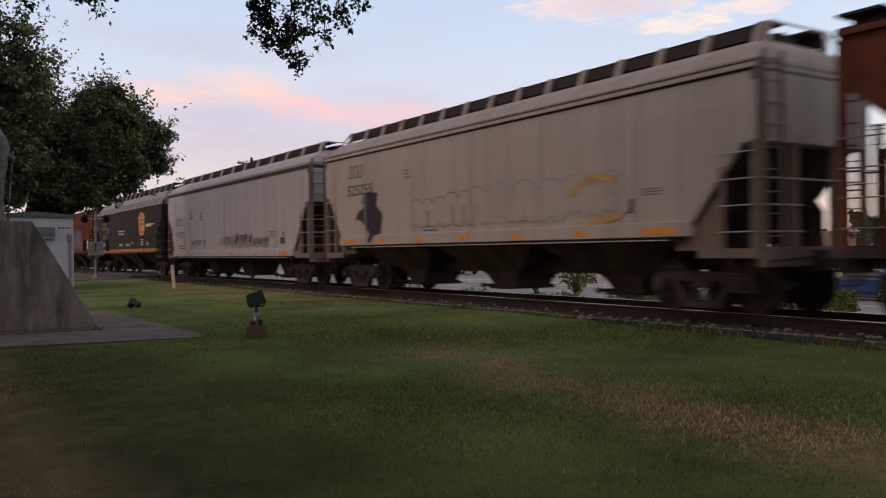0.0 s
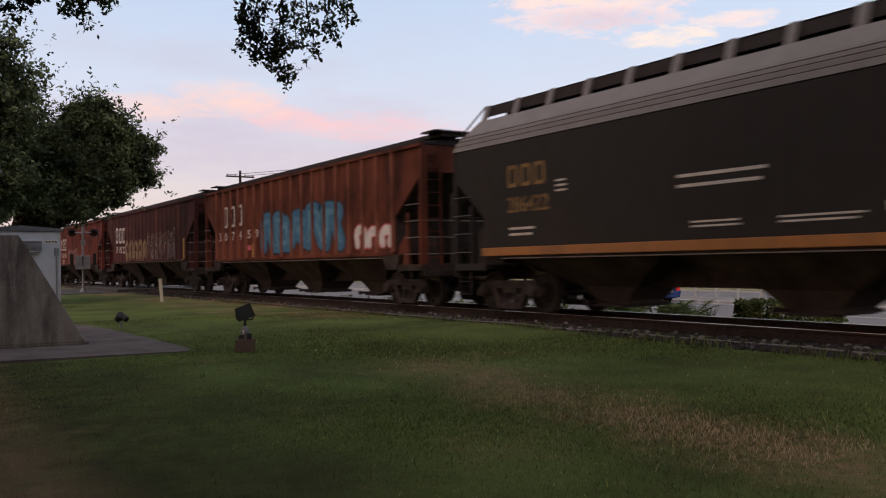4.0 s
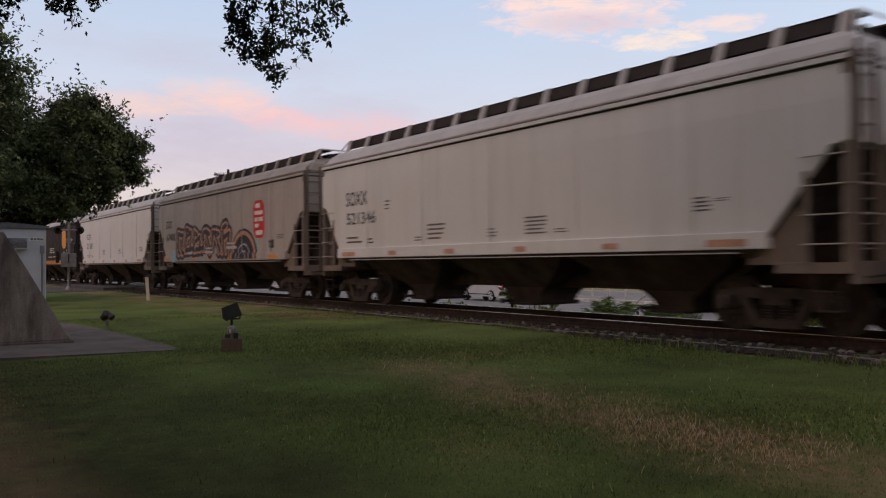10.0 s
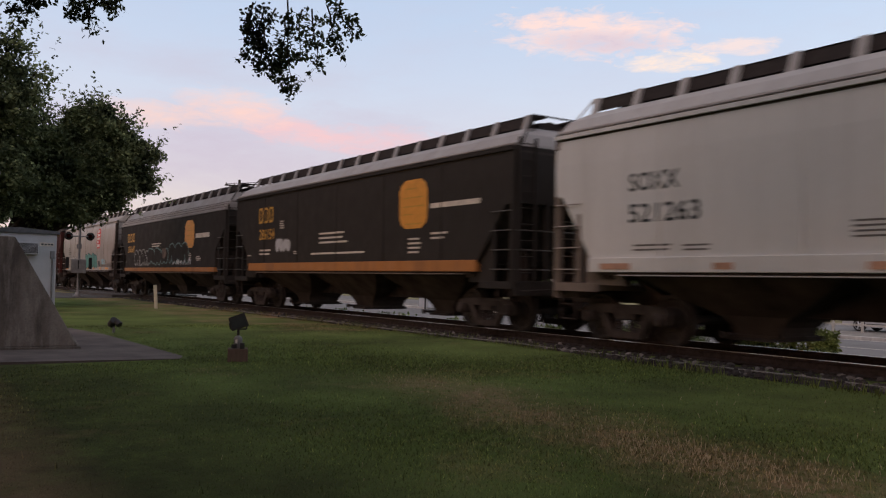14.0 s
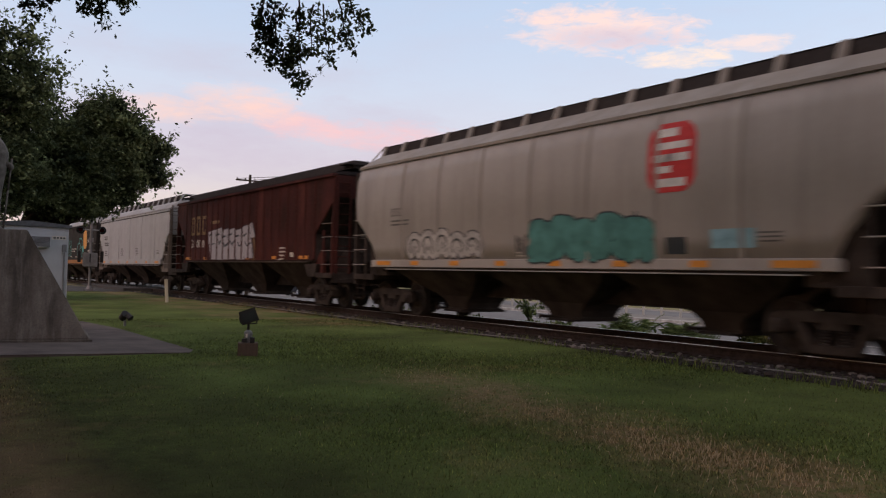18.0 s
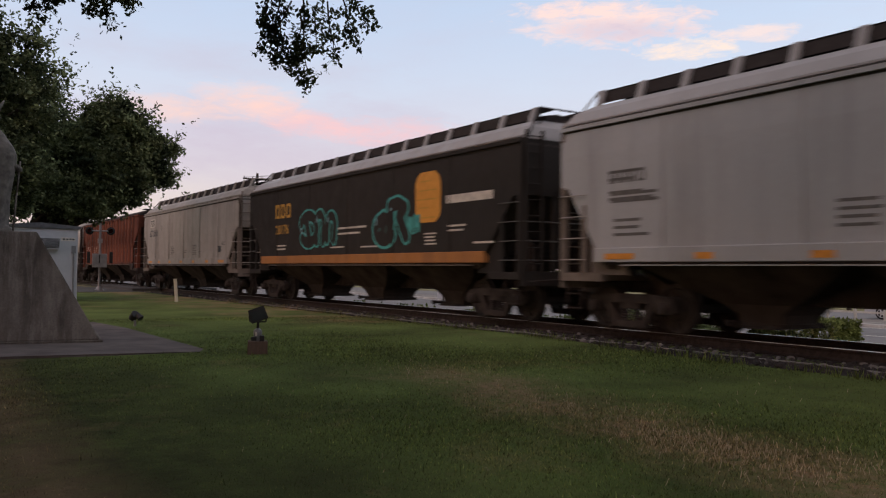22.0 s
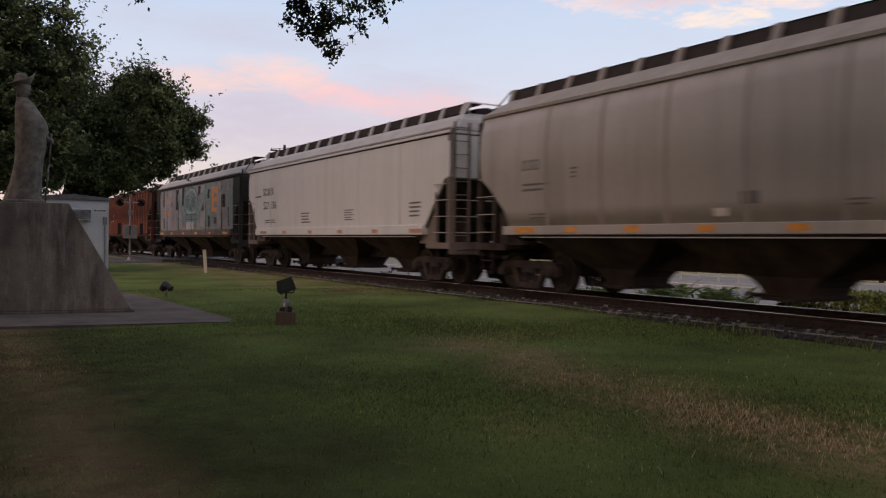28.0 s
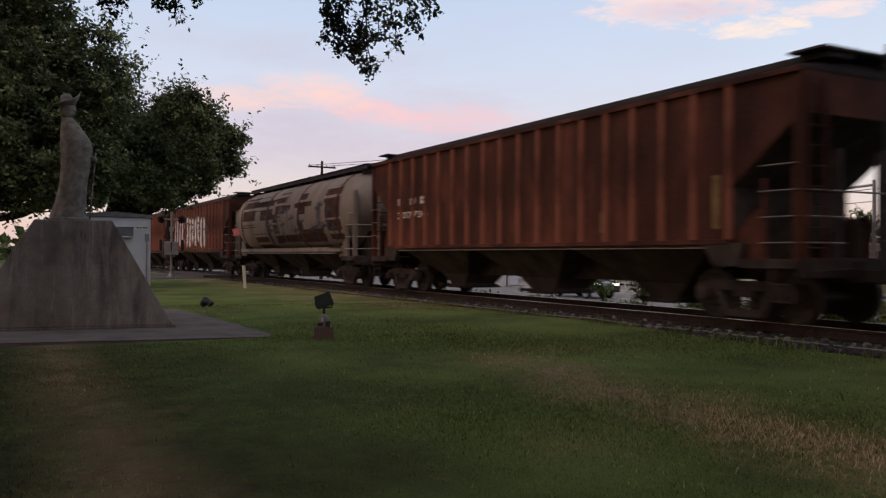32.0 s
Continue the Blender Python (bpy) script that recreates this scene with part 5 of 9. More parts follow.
def stencil(car, h, kind, x0, x1, z0, z1, text, mat):
    v, f, a, b, c, d = glyphs(text)
    s = Shape().add([(x0 + (p[0] - a) / (b - a) * (x1 - x0) + SHIFT[car.name] - h, -(half_width(kind, z0 + (p[1] - c) / (d - c) * (z1 - z0)) + 0.005), z0 + (p[1] - c) / (d - c) * (z1 - z0)) for p in v], f)
    part("car_number", s, MAT[mat], car)


def badge(car, h, kind, x0, x1, z0, z1, mat, mat2):
    """A tall badge with cut corners and plain bars in it."""
    w, t = x1 - x0, z1 - z0
    cx = lambda q: x0 + q * w
    cz = lambda q: z0 + q * t
    left = [(0.22, 0.0), (0.06, 0.10), (0.0, 0.22), (0.0, 0.5), (0.0, 0.78), (0.06, 0.90), (0.22, 1.0)]
    polys = []
    for (xa, za), (xb, zb) in zip(left, left[1:]):
        polys.append([(cx(xa), cz(za)), (cx(1 - xa), cz(za)), (cx(1 - xb), cz(zb)), (cx(xb), cz(zb))])
    b = on_side(car, h, kind, "badge", polys, mat, "painted badge", 0.006)
    bars = [(0.22, 0.62, 0.80, 0.92), (0.14, 0.86, 0.62, 0.72), (0.30, 0.86, 0.44, 0.55), (0.12, 0.60, 0.44, 0.55), (0.14, 0.50, 0.28, 0.38), (0.22, 0.80, 0.08, 0.20)]
    faint = mat2 == mat
    polys = []
    for a, c, d, e in bars:
        polys += quad_strip(cx(a), cx(c), cz(d), cz(d + (e - d) * (0.25 if faint else 1)))
    for k, q in enumerate(polys):
        on_side(car, h, kind, "badge_bar", [q], "yellow" if faint else mat2, "", 0.009)


def blob(cx, cz, rx, rz, rng, n=22, rough=0.22):
    ph = [rng.uniform(0, 6.28) for _ in range(4)]
    out = []
    for k in range(n):
        a = 6.28319 * k / n
        r = 1 + rough * (0.5 * math.sin(2 * a + ph[0]) + 0.4 * math.sin(3 * a + ph[1]) + 0.3 * math.sin(5 * a + ph[2]))
        # squarish letters
        q = 1 / max(abs(math.cos(a)), abs(math.sin(a))) ** 0.6
        out.append((cx + rx * r * q * math.cos(a), cz + rz * r * q * math.sin(a)))
    return out


def grow(poly, k):
    cx = sum(p[0] for p in poly) / len(poly)
    cz = sum(p[1] for p in poly) / len(poly)
    return [(x + (x - cx) / max(0.01, math.hypot(x - cx, z - cz)) * k, z + (z - cz) / max(0.01, math.hypot(x - cx, z - cz)) * k) for x, z in poly]


def fan(poly):
    """A fan of triangles, so that a round shape follows a curved side."""
    c = (sum(p[0] for p in poly) / len(poly), sum(p[1] for p in poly) / len(poly))
    return [[c, a, b] for a, b in zip(poly, poly[1:] + poly[:1])]


def hoop(poly, w):
    inner = grow(poly, -w)
    return [[a, b, d, c] for a, b, c, d in zip(poly, poly[1:] + poly[:1], inner, inner[1:] + inner[:1])]


def stroke(p, q, w):
    dx, dz = q[0] - p[0], q[1] - p[1]
    ln = math.hypot(dx, dz) or 1
    nx, nz = -dz / ln * w / 2, dx / ln * w / 2
    return [(p[0] + nx, p[1] + nz), (p[0] - nx, p[1] - nz), (q[0] - nx, q[1] - nz), (q[0] + nx, q[1] + nz)]


def drips(car, h, kind, x0, x1, z0, z1, n, paint, seed):
    """Broad black rollers of paint with runs below them."""
    rng = random.Random(seed * 7 + 1)
    w, t = (x1 - x0) / n, z1 - z0
    shapes = []
    for k in range(n):
        cx, cz = x0 + w * (k + 0.5), (z0 + z1) / 2 + rng.uniform(-0.06, 0.06) * t
        for _ in range(5):
            a = cx + rng.uniform(-0.5, 0.5) * w
            z = cz + rng.uniform(-0.1, 0.45) * t
            for j in range(3):
                shapes.append(stroke((a - j * 0.03, z - j * 0.3), (a - (j + 1) * 0.03, z - (j + 1) * 0.3), rng.uniform(0.06, 0.22)))
            shapes.append(stroke((a - 0.3, z - 0.2), (a + 0.35, z - 0.12), 0.10))
    shapes = [p for p in shapes if all(z0 - 0.12 < q[1] < z1 + 0.12 and 1.3 < q[1] < 3.95 for q in p)]
    on_side(car, h, kind, "graffiti_fill", shapes, paint, "spray-painted graffiti", 0.008)


def chain(pts, w):
    """A line of the spray can: a band along the points with round ends and joints."""
    out = []
    for p, q in zip(pts, pts[1:]):
        out.append(stroke(p, q, w))
    for x, z in pts:
        out.append([(x + w / 2 * math.cos(a * math.pi / 5), z + w / 2 * math.sin(a * math.pi / 5)) for a in range(10)])
    return out


def arc(cx, cz, rx, rz, a0, a1, n=9):
    return [(cx + rx * math.cos(radians(a0 + (a1 - a0) * k / n)), cz + rz * math.sin(radians(a0 + (a1 - a0) * k / n))) for k in range(n + 1)]


def piece(car, h, kind, x0, x1, z0, z1, n, layers, seed, form="sharp", shine="", jag=0.08):
    """A sprayed piece of n interlocked, unreadable forms. layers: (width, paint) from the outermost contour inwards."""
    rng = random.Random(seed)
    w, t = (x1 - x0) / n, z1 - z0
    big = layers[0][0] / 2
    runs, glints = [], []
    for k in range(n):
        cx = x0 + w * (k + 0.5)
        j = lambda q=1.0: rng.uniform(-jag, jag) * q
        lo_, hi_ = z0 + big + rng.uniform(0, 0.08) * t, z1 - big - rng.uniform(0, 0.14) * t
        l, r = cx - w * 0.30, cx + w * 0.30
        mid = (lo_ + hi_) / 2 + j() * t
        lean = rng.uniform(-0.10, 0.14) * w
        pick = rng.randrange(5)
        if form == "arch":
            runs.append([(l + j() * w, lo_)] + arc(cx, hi_ - t * 0.22, w * 0.34, t * 0.22, 180, 0) + [(r + j() * w, lo_)])
            if pick > 1:
                runs.append([(cx, lo_ + 0.1 * t), (cx + j() * w, mid)])
        elif form == "round":
            runs.append(arc(cx + j() * w, mid, w * 0.34, (hi_ - lo_) / 2, 40 + 60 * pick, 330 + 60 * pick, 14))
            runs.append([(cx + j(2) * w, lo_ + 0.15 * t), (cx + lean, hi_)])
        elif form == "scrawl":
            pts = [(l + j(2) * w, lo_), (l + lean, hi_), (cx + j(3) * w, mid), (r + j(2) * w, hi_ + j() * t), (r + lean, lo_ + j() * t)]
            runs.append(pts)
            runs.append(arc(cx + j() * w, mid + 0.1 * t, w * 0.30, t * 0.22, 90 * pick, 90 * pick + 250, 10))
        else:
            top_ = [(l + lean, hi_), (cx + lean, hi_ + j(0.5) * t), (r + lean, hi_ - 0.05 * t)]
            runs.append([(l + j() * w, lo_), (l + lean * 0.5, mid)] + top_[: 2 + pick % 2])
            if pick % 2:
                runs.append([(r + lean, hi_ - 0.05 * t), (cx + j(2) * w, mid), (r + w * 0.08, lo_)])
            else:
                runs.append([(r + j() * w, lo_), (r + lean * 0.6, mid + 0.1 * t), (l + 0.1 * w, mid)])
            if pick == 4:
                runs.append([(l - 0.1 * w, lo_), (r + 0.25 * w, lo_ + 0.05 * t)])
        glints.append([(l + lean * 0.8 + 0.02, hi_ - 0.04 * t), (l + lean * 0.6, mid + 0.12 * t)])
    for depth, (wide, mat) in enumerate(layers):
        polys = [p for r_ in runs for p in chain(r_, wide)]
        polys = [[(x, min(max(z, z0 - 0.05), min(z1 + 0.1, 3.95))) for x, z in p] for p in polys]
        on_side(car, h, kind, ("graffiti_outline", "graffiti_fill", "graffiti_highlight")[min(depth, 2)], polys, mat, "spray-painted graffiti" if depth == 0 else "", 0.007 + 0.0045 * depth)
    if shine:
        on_side(car, h, kind, "graffiti_highlight", [p for r_ in glints for p in chain(r_, 0.05)], shine, "", 0.007 + 0.0045 * len(layers))


def reflectors(car, h, kind, n, mat, z=0.0):
    """Reflective strips along the side sill."""
    lo, hi = SILL[kind]
    a = BODY[kind][0][1] + 0.3
    b = 2 * h - BODY[kind][0][2] - 0.3
    zz = z or lo + 0.05
    for k in range(n):
        x = a + (b - a - 0.5) * k / (n - 1)
        w = 0.75 if k in (0, n - 1) else 0.38
        bar(car, h, kind, x if k < n - 1 else b - w, (x if k < n - 1 else b - w) + w, zz, zz + 0.11, mat, "reflector")


def mural(car, h, kind):
    """A whole-side mural: pale silver ground in tall blocks with dark gaps, a teal skull with raised arms, orange shapes."""
    def put(name, polys, mat, lift, label=""):
        on_side(car, h, kind, name, polys, mat, label, lift)

    def outline(x0, x1, z0, z1, w):
        """The four edges of an upright block."""
        return [stroke((x0, z0), (x0, z1), w), stroke((x1, z0), (x1, z1), w), stroke((x0, z1), (x1, z1), w), stroke((x0, z0), (x1, z0), w)]
    put("mural_ground", quad_strip(1.05, 15.45, 1.58, 3.86), "spray_mural", 0.006, "silver-grey spray-painted ground")
    rng = random.Random(8)
    # the tall blocks, some greyer, some bluer
    for x0, x1, mat in ((1.15, 1.75, "spray_block"), (2.15, 3.75, "spray_block"), (3.9, 4.55, "spray_lilac_dull"), (5.55, 6.15, "spray_block"), (6.9, 7.2, "spray_skull"), (9.9, 10.9, "spray_block"), (11.0, 11.9, "spray_skull"),
                        (12.9, 13.6, "spray_block"), (13.9, 14.6, "spray_lilac_dull"), (14.75, 15.3, "spray_skull")):
        put("mural_block", [[(x0, 1.66), (x1, 1.66), (x1 + 0.06, 3.80), (x0 + 0.06, 3.80)]], mat, 0.0075)
    put("mural_shade", [[(1.80, 2.95), (2.08, 2.95), (2.12, 3.84), (1.84, 3.84)], [(1.86, 1.62), (2.10, 1.62), (2.10, 2.28), (1.86, 2.28)], [(4.85, 2.70), (5.42, 2.70), (5.46, 3.85), (4.90, 3.85)],
                        [(6.22, 2.90), (6.66, 2.90), (6.74, 3.85), (6.26, 3.85)], [(9.55, 3.30), (10.0, 3.42), (10.0, 3.80), (9.55, 3.80)], [(10.05, 2.54), (10.62, 2.56), (10.66, 3.10), (10.05, 3.10)], [(11.30, 3.10), (11.66, 3.10), (11.70, 3.56), (11.34, 3.56)],
                        [(11.38, 1.62), (11.72, 1.62), (11.66, 2.26), (11.40, 2.26)], [(13.70, 2.60), (14.30, 2.60), (14.34, 3.20), (13.74, 3.20)], [(14.62, 1.70), (14.86, 1.70), (14.86, 2.60), (14.62, 2.60)]], "teal_black", 0.009)
    edges = [e for q in ((1.12, 1.78, 1.64, 3.82), (2.14, 3.78, 1.64, 3.82), (3.86, 4.60, 1.64, 3.82), (4.84, 5.48, 2.64, 3.84), (5.52, 6.18, 1.64, 3.80), (10.04, 10.66, 2.50, 3.12), (11.28, 11.72, 3.06, 3.60), (12.88, 13.62, 1.66, 2.30),
                         (13.68, 14.34, 2.56, 3.24), (13.86, 14.62, 1.66, 3.80), (14.72, 15.32, 1.66, 3.80)) for e in outline(*q, 0.055)]
    edges += [stroke((9.2, 1.70), (15.4, 1.66), 0.08), stroke((1.1, 1.64), (6.9, 1.70), 0.06), stroke((3.1, 3.02), (3.7, 3.06), 0.14), stroke((11.1, 2.66), (12.1, 2.80), 0.09), stroke((11.4, 2.58), (12.1, 2.26), 0.09), stroke((9.7, 2.50), (10.75, 2.50), 0.06)]
    put("mural_edge", edges, "spray_silver_dull", 0.0105)
    # the skull: a broad dome, cheeks and jaw, raised arms with fists
    skull = arc(8.10, 3.02, 1.46, 0.80, -28, 208, 24) + [(7.02, 2.46), (7.10, 2.02), (7.35, 1.80), (8.30, 1.70), (9.10, 1.84), (9.34, 2.16), (9.30, 2.50)]
    skull = [(x, min(z, 3.84)) for x, z in skull]
    arm_l = chain([(6.95, 2.02), (6.30, 2.55), (5.72, 3.15)], 0.30) + fan(blob(5.58, 3.34, 0.26, 0.30, rng, 16, 0.2))
    arm_r = chain([(9.35, 2.30), (10.15, 2.80), (10.85, 3.38)], 0.40) + fan(blob(11.0, 3.52, 0.38, 0.28, rng, 16, 0.2))
    put("mural_motif", fan(skull) + arm_l + arm_r, "spray_skull", 0.0125, "grey-teal sprayed skull with raised arms")
    put("mural_tone", chain(arc(8.15, 3.10, 1.15, 0.58, 25, 155, 12), 0.13) + chain([(7.25, 2.60), (7.9, 2.48), (8.6, 2.50), (9.2, 2.58)], 0.14) + chain([(9.45, 2.42), (10.2, 2.92), (10.8, 3.40)], 0.08), "spray_skull_pale", 0.0145)
    sockets = [blob(7.40, 3.00, 0.30, 0.24, rng, 20, 0.05), blob(8.64, 3.02, 0.32, 0.27, rng, 20, 0.05)]
    for e in sockets:
        put("mural_spot", fan(e), "spray_socket", 0.016)
    put("mural_spot", [[(7.84, 2.62), (8.18, 2.60), (8.02, 2.98)]], "spray_teal_dark", 0.016)
    teeth = [stroke((7.20 + 0.20 * k, 2.16), (7.20 + 0.20 * k, 2.40), 0.03) for k in range(11)] + [stroke((7.10, 2.40), (9.25, 2.36), 0.05), stroke((7.12, 2.16), (9.28, 2.12), 0.04)]
    brows = chain(arc(7.42, 3.12, 0.42, 0.26, 30, 165, 8), 0.05) + chain(arc(8.64, 3.16, 0.46, 0.28, 15, 150, 8), 0.05)
    put("mural_line", teeth + brows + hoop(sockets[0], 0.045) + hoop(sockets[1], 0.045) + hoop(grow(skull, 0.02), 0.05), "spray_teal_dark", 0.018)
    put("mural_patch", quad_strip(7.15, 8.70, 1.62, 2.00), "spray_lilac", 0.0195)
    put("mural_line", [stroke((7.35 + 0.24 * k, 1.64), (7.35 + 0.24 * k, 1.98), 0.025) for k in range(6)], "ink_soft", 0.021)
    orange = quad_strip(12.05, 12.45, 2.42, 3.62) + [[(12.3, 3.32), (13.15, 3.30), (13.15, 3.60), (12.3, 3.62)], [(12.3, 2.92), (13.15, 2.90), (13.12, 3.12), (12.3, 3.14)]] + quad_strip(12.40, 12.95, 2.42, 2.62)
    put("mural_patch", orange, "spray_orange", 0.013)
    faint = [q for k in range(3) for q in (quad_strip(2.26 + 0.45 * k, 2.38 + 0.45 * k, 3.10, 3.42) + quad_strip(2.38 + 0.45 * k, 2.58 + 0.45 * k, 3.32, 3.42))] + [q for k in range(6) for q in quad_strip(2.34 + 0.23 * k, 2.48 + 0.23 * k, 2.44, 2.68)]
    put("company_mark", faint, "spray_orange", 0.013)
    bar(car, h, kind, 12.40, 12.90, 1.86, 2.16, "ink", "data_panel", lift=0.017)
    bar(car, h, kind, 3.86, 4.06, 2.90, 3.16, "ink", "data_panel", lift=0.017)
    lines(car, h, kind, 14.7, 15.3, 1.80, 1.96, 2, "chalk")


def painted_figure(car, h, kind, rows, mat):
    """A dark cloaked shape under a flat hat, sprayed in one colour; rows of height, rear edge and front edge."""
    polys = []
    for (z0, a0, b0), (z1, a1, b1) in zip(rows, rows[1:]):
        polys.append([(a0, z0), (a1, z1), (b1, z1), (b0, z0)])
    on_side(car, h, kind, "painted_shape", polys, mat, "dark sprayed shape in a flat hat")


def marks_a(car, h, kind):
    blocks(car, h, kind, 1.66, 2.50, 3.25, 3.63, 3, "ink_grey")
    stencil(car, h, kind, 1.53, 3.09, 2.75, 3.06, "525255", "ink")
    painted_figure(car, h, kind, ((2.80, 2.64, 2.95), (2.75, 2.52, 3.39), (2.53, 2.44, 3.31), (2.41, 2.56, 3.28), (2.27, 2.20, 3.48), (2.16, 2.05, 3.61), (2.06, 2.00, 3.63), (2.01, 2.34, 3.61), (1.87, 2.53, 3.56), (1.62, 2.83, 3.49), (1.57, 2.87, 3.22), (1.38, 2.82, 3.01)), "spray_black")
    piece(car, h, kind, 5.2, 7.9, 1.66, 2.56, 5, [(0.34, "ink_grey"), (0.29, "tan")], 5, "arch")
    piece(car, h, kind, 7.7, 11.2, 1.62, 2.74, 4, [(0.46, "spray_haze"), (0.40, "tan")], 6, "arch")
    piece(car, h, kind, 11.0, 12.9, 1.70, 2.62, 2, [(0.40, "spray_haze"), (0.33, "tan")], 7, "arch")
    on_side(car, h, kind, "graffiti_highlight", [q for p in ([(11.4, 2.20), (11.9, 2.50), (12.6, 2.42)], [(11.9, 1.62), (12.7, 1.74)]) for q in chain(p, 0.14)], "spray_ochre_faint", "", 0.02)
    bar(car, h, kind, 12.09, 12.51, 1.94, 2.27, "spray_yellow")
    lines(car, h, kind, 5.71, 6.48, 1.59, 2.12, 5, "ink_grey")
    lines(car, h, kind, 9.41, 10.15, 1.70, 2.16, 6, "ink_grey")
    lines(car, h, kind, 10.81, 11.25, 1.69, 1.83, 2, "ink_grey")
    bar(car, h, kind, 12.60, 13.07, 1.76, 2.02, "ink")
    lines(car, h, kind, 13.25, 13.84, 2.05, 2.20, 3, "ink_grey")
    lines(car, h, kind, 4.87, 5.13, 3.02, 3.29, 3, "ink_grey")
    reflectors(car, h, kind, 7, "orange")


def marks_b(car, h, kind):
    blocks(car, h, kind, 1.54, 2.59, 2.44, 2.77, 4, "ink_grey")
    stencil(car, h, kind, 1.62, 2.89, 1.86, 2.16, "91271", "ink")
    bar(car, h, kind, 3.79, 3.89, 2.76, 3.18, "ink_grey")
    bar(car, h, kind, 4.10, 4.20, 2.68, 3.15, "ink_grey")
    bar(car, h, kind, 3.86, 4.17, 2.68, 2.77, "ink_grey")
    bar(car, h, kind, 5.44, 5.53, 2.59, 2.97, "ink_grey")
    lines(car, h, kind, 5.53, 5.80, 2.56, 2.95, 3, "ink_grey")
    lines(car, h, kind, 3.56, 3.77, 2.16, 2.47, 3, "ink_grey")
    lines(car, h, kind, 8.09, 8.99, 1.47, 1.76, 4, "ink_grey")
    piece(car, h, kind, 8.6, 10.1, 1.32, 1.90, 3, [(0.065, "ink_grey")], 3, "scrawl")
    piece(car, h, kind, 10.0, 11.9, 1.32, 1.92, 4, [(0.085, "ink_soft")], 4, "scrawl")
    piece(car, h, kind, 11.9, 13.6, 1.30, 1.72, 5, [(0.08, "ink_grey")], 9, "scrawl")
    piece(car, h, kind, 3.9, 6.2, 1.34, 1.76, 4, [(0.05, "ink_soft")], 8, "scrawl")
    bar(car, h, kind, 14.65, 15.09, 1.44, 1.66, "ink")
    bar(car, h, kind, 14.89, 15.02, 1.69, 1.86, "seam")
    lines(car, h, kind, 13.64, 14.38, 1.67, 1.92, 3, "ink_grey")
    lines(car, h, kind, 1.91, 3.08, 1.33, 1.55, 2, "ink_grey")
    reflectors(car, h, kind, 6, "orange")


def marks_c(car, h, kind):
    blocks(car, h, kind, 2.06, 3.28, 2.71, 3.18, 3, "yellow_faded")
    stencil(car, h, kind, 2.03, 3.38, 2.17, 2.51, "286422", "yellow_faded")
    lines(car, h, kind, 2.08, 2.99, 1.65, 1.90, 2, "chalk")
    lines(car, h, kind, 3.60, 3.93, 2.49, 2.79, 3, "chalk")
    lines(car, h, kind, 6.68, 8.56, 2.28, 2.62, 2, "chalk")
    lines(car, h, kind, 6.95, 8.25, 1.63, 1.78, 2, "chalk")
    lines(car, h, kind, 8.61, 10.00, 1.63, 1.78, 2, "chalk")
    bar(car, h, kind, 10.26, 10.45, 1.74, 1.87, "chalk")
    badge(car, h, kind, 12.04, 13.31, 2.18, 3.42, "badge_orange", "badge_red")
    bar(car, h, kind, 13.59, 14.72, 2.62, 2.77, "chalk")
    bar(car, h, kind, 14.73, 15.36, 2.69, 2.76, "chalk")
    lines(car, h, kind, 12.36, 13.03, 1.63, 1.99, 4, "chalk")
    lines(car, h, kind, 13.66, 14.19, 1.63, 1.83, 3, "chalk")


def marks_d(car, h, kind):
    blocks(car, h, kind, 2.28, 2.70, 2.64, 3.45, 1, "chalk")
    blocks(car, h, kind, 3.07, 3.50, 2.64, 3.44, 1, "chalk")
    blocks(car, h, kind, 3.84, 4.29, 2.66, 3.45, 1, "chalk")
    stencil(car, h, kind, 1.67, 1.91, 2.12, 2.46, "3", "chalk")
    stencil(car, h, kind, 2.36, 2.62, 2.13, 2.45, "0", "chalk")
    stencil(car, h, kind, 3.17, 3.44, 2.13, 2.45, "7", "chalk")
    stencil(car, h, kind, 3.98, 4.23, 2.14, 2.46, "4", "chalk")
    stencil(car, h, kind, 4.82, 5.17, 2.15, 2.46, "5", "chalk")
    stencil(car, h, kind, 5.62, 5.94, 2.15, 2.45, "9", "chalk")
    piece(car, h, kind, 6.20, 12.60, 1.46, 3.16, 5, [(0.72, "spray_black"), (0.60, "spray_blue"), (0.16, "spray_blue_pale")], 21, "sharp")
    piece(car, h, kind, 13.35, 15.56, 1.46, 2.30, 3, [(0.34, "spray_pink"), (0.26, "spray_white")], 22, "arch")
    bar(car, h, kind, 5.29, 5.43, 1.46, 1.95, "yellow")
    bar(car, h, kind, 4.77, 5.19, 1.71, 1.89, "spray_pink")


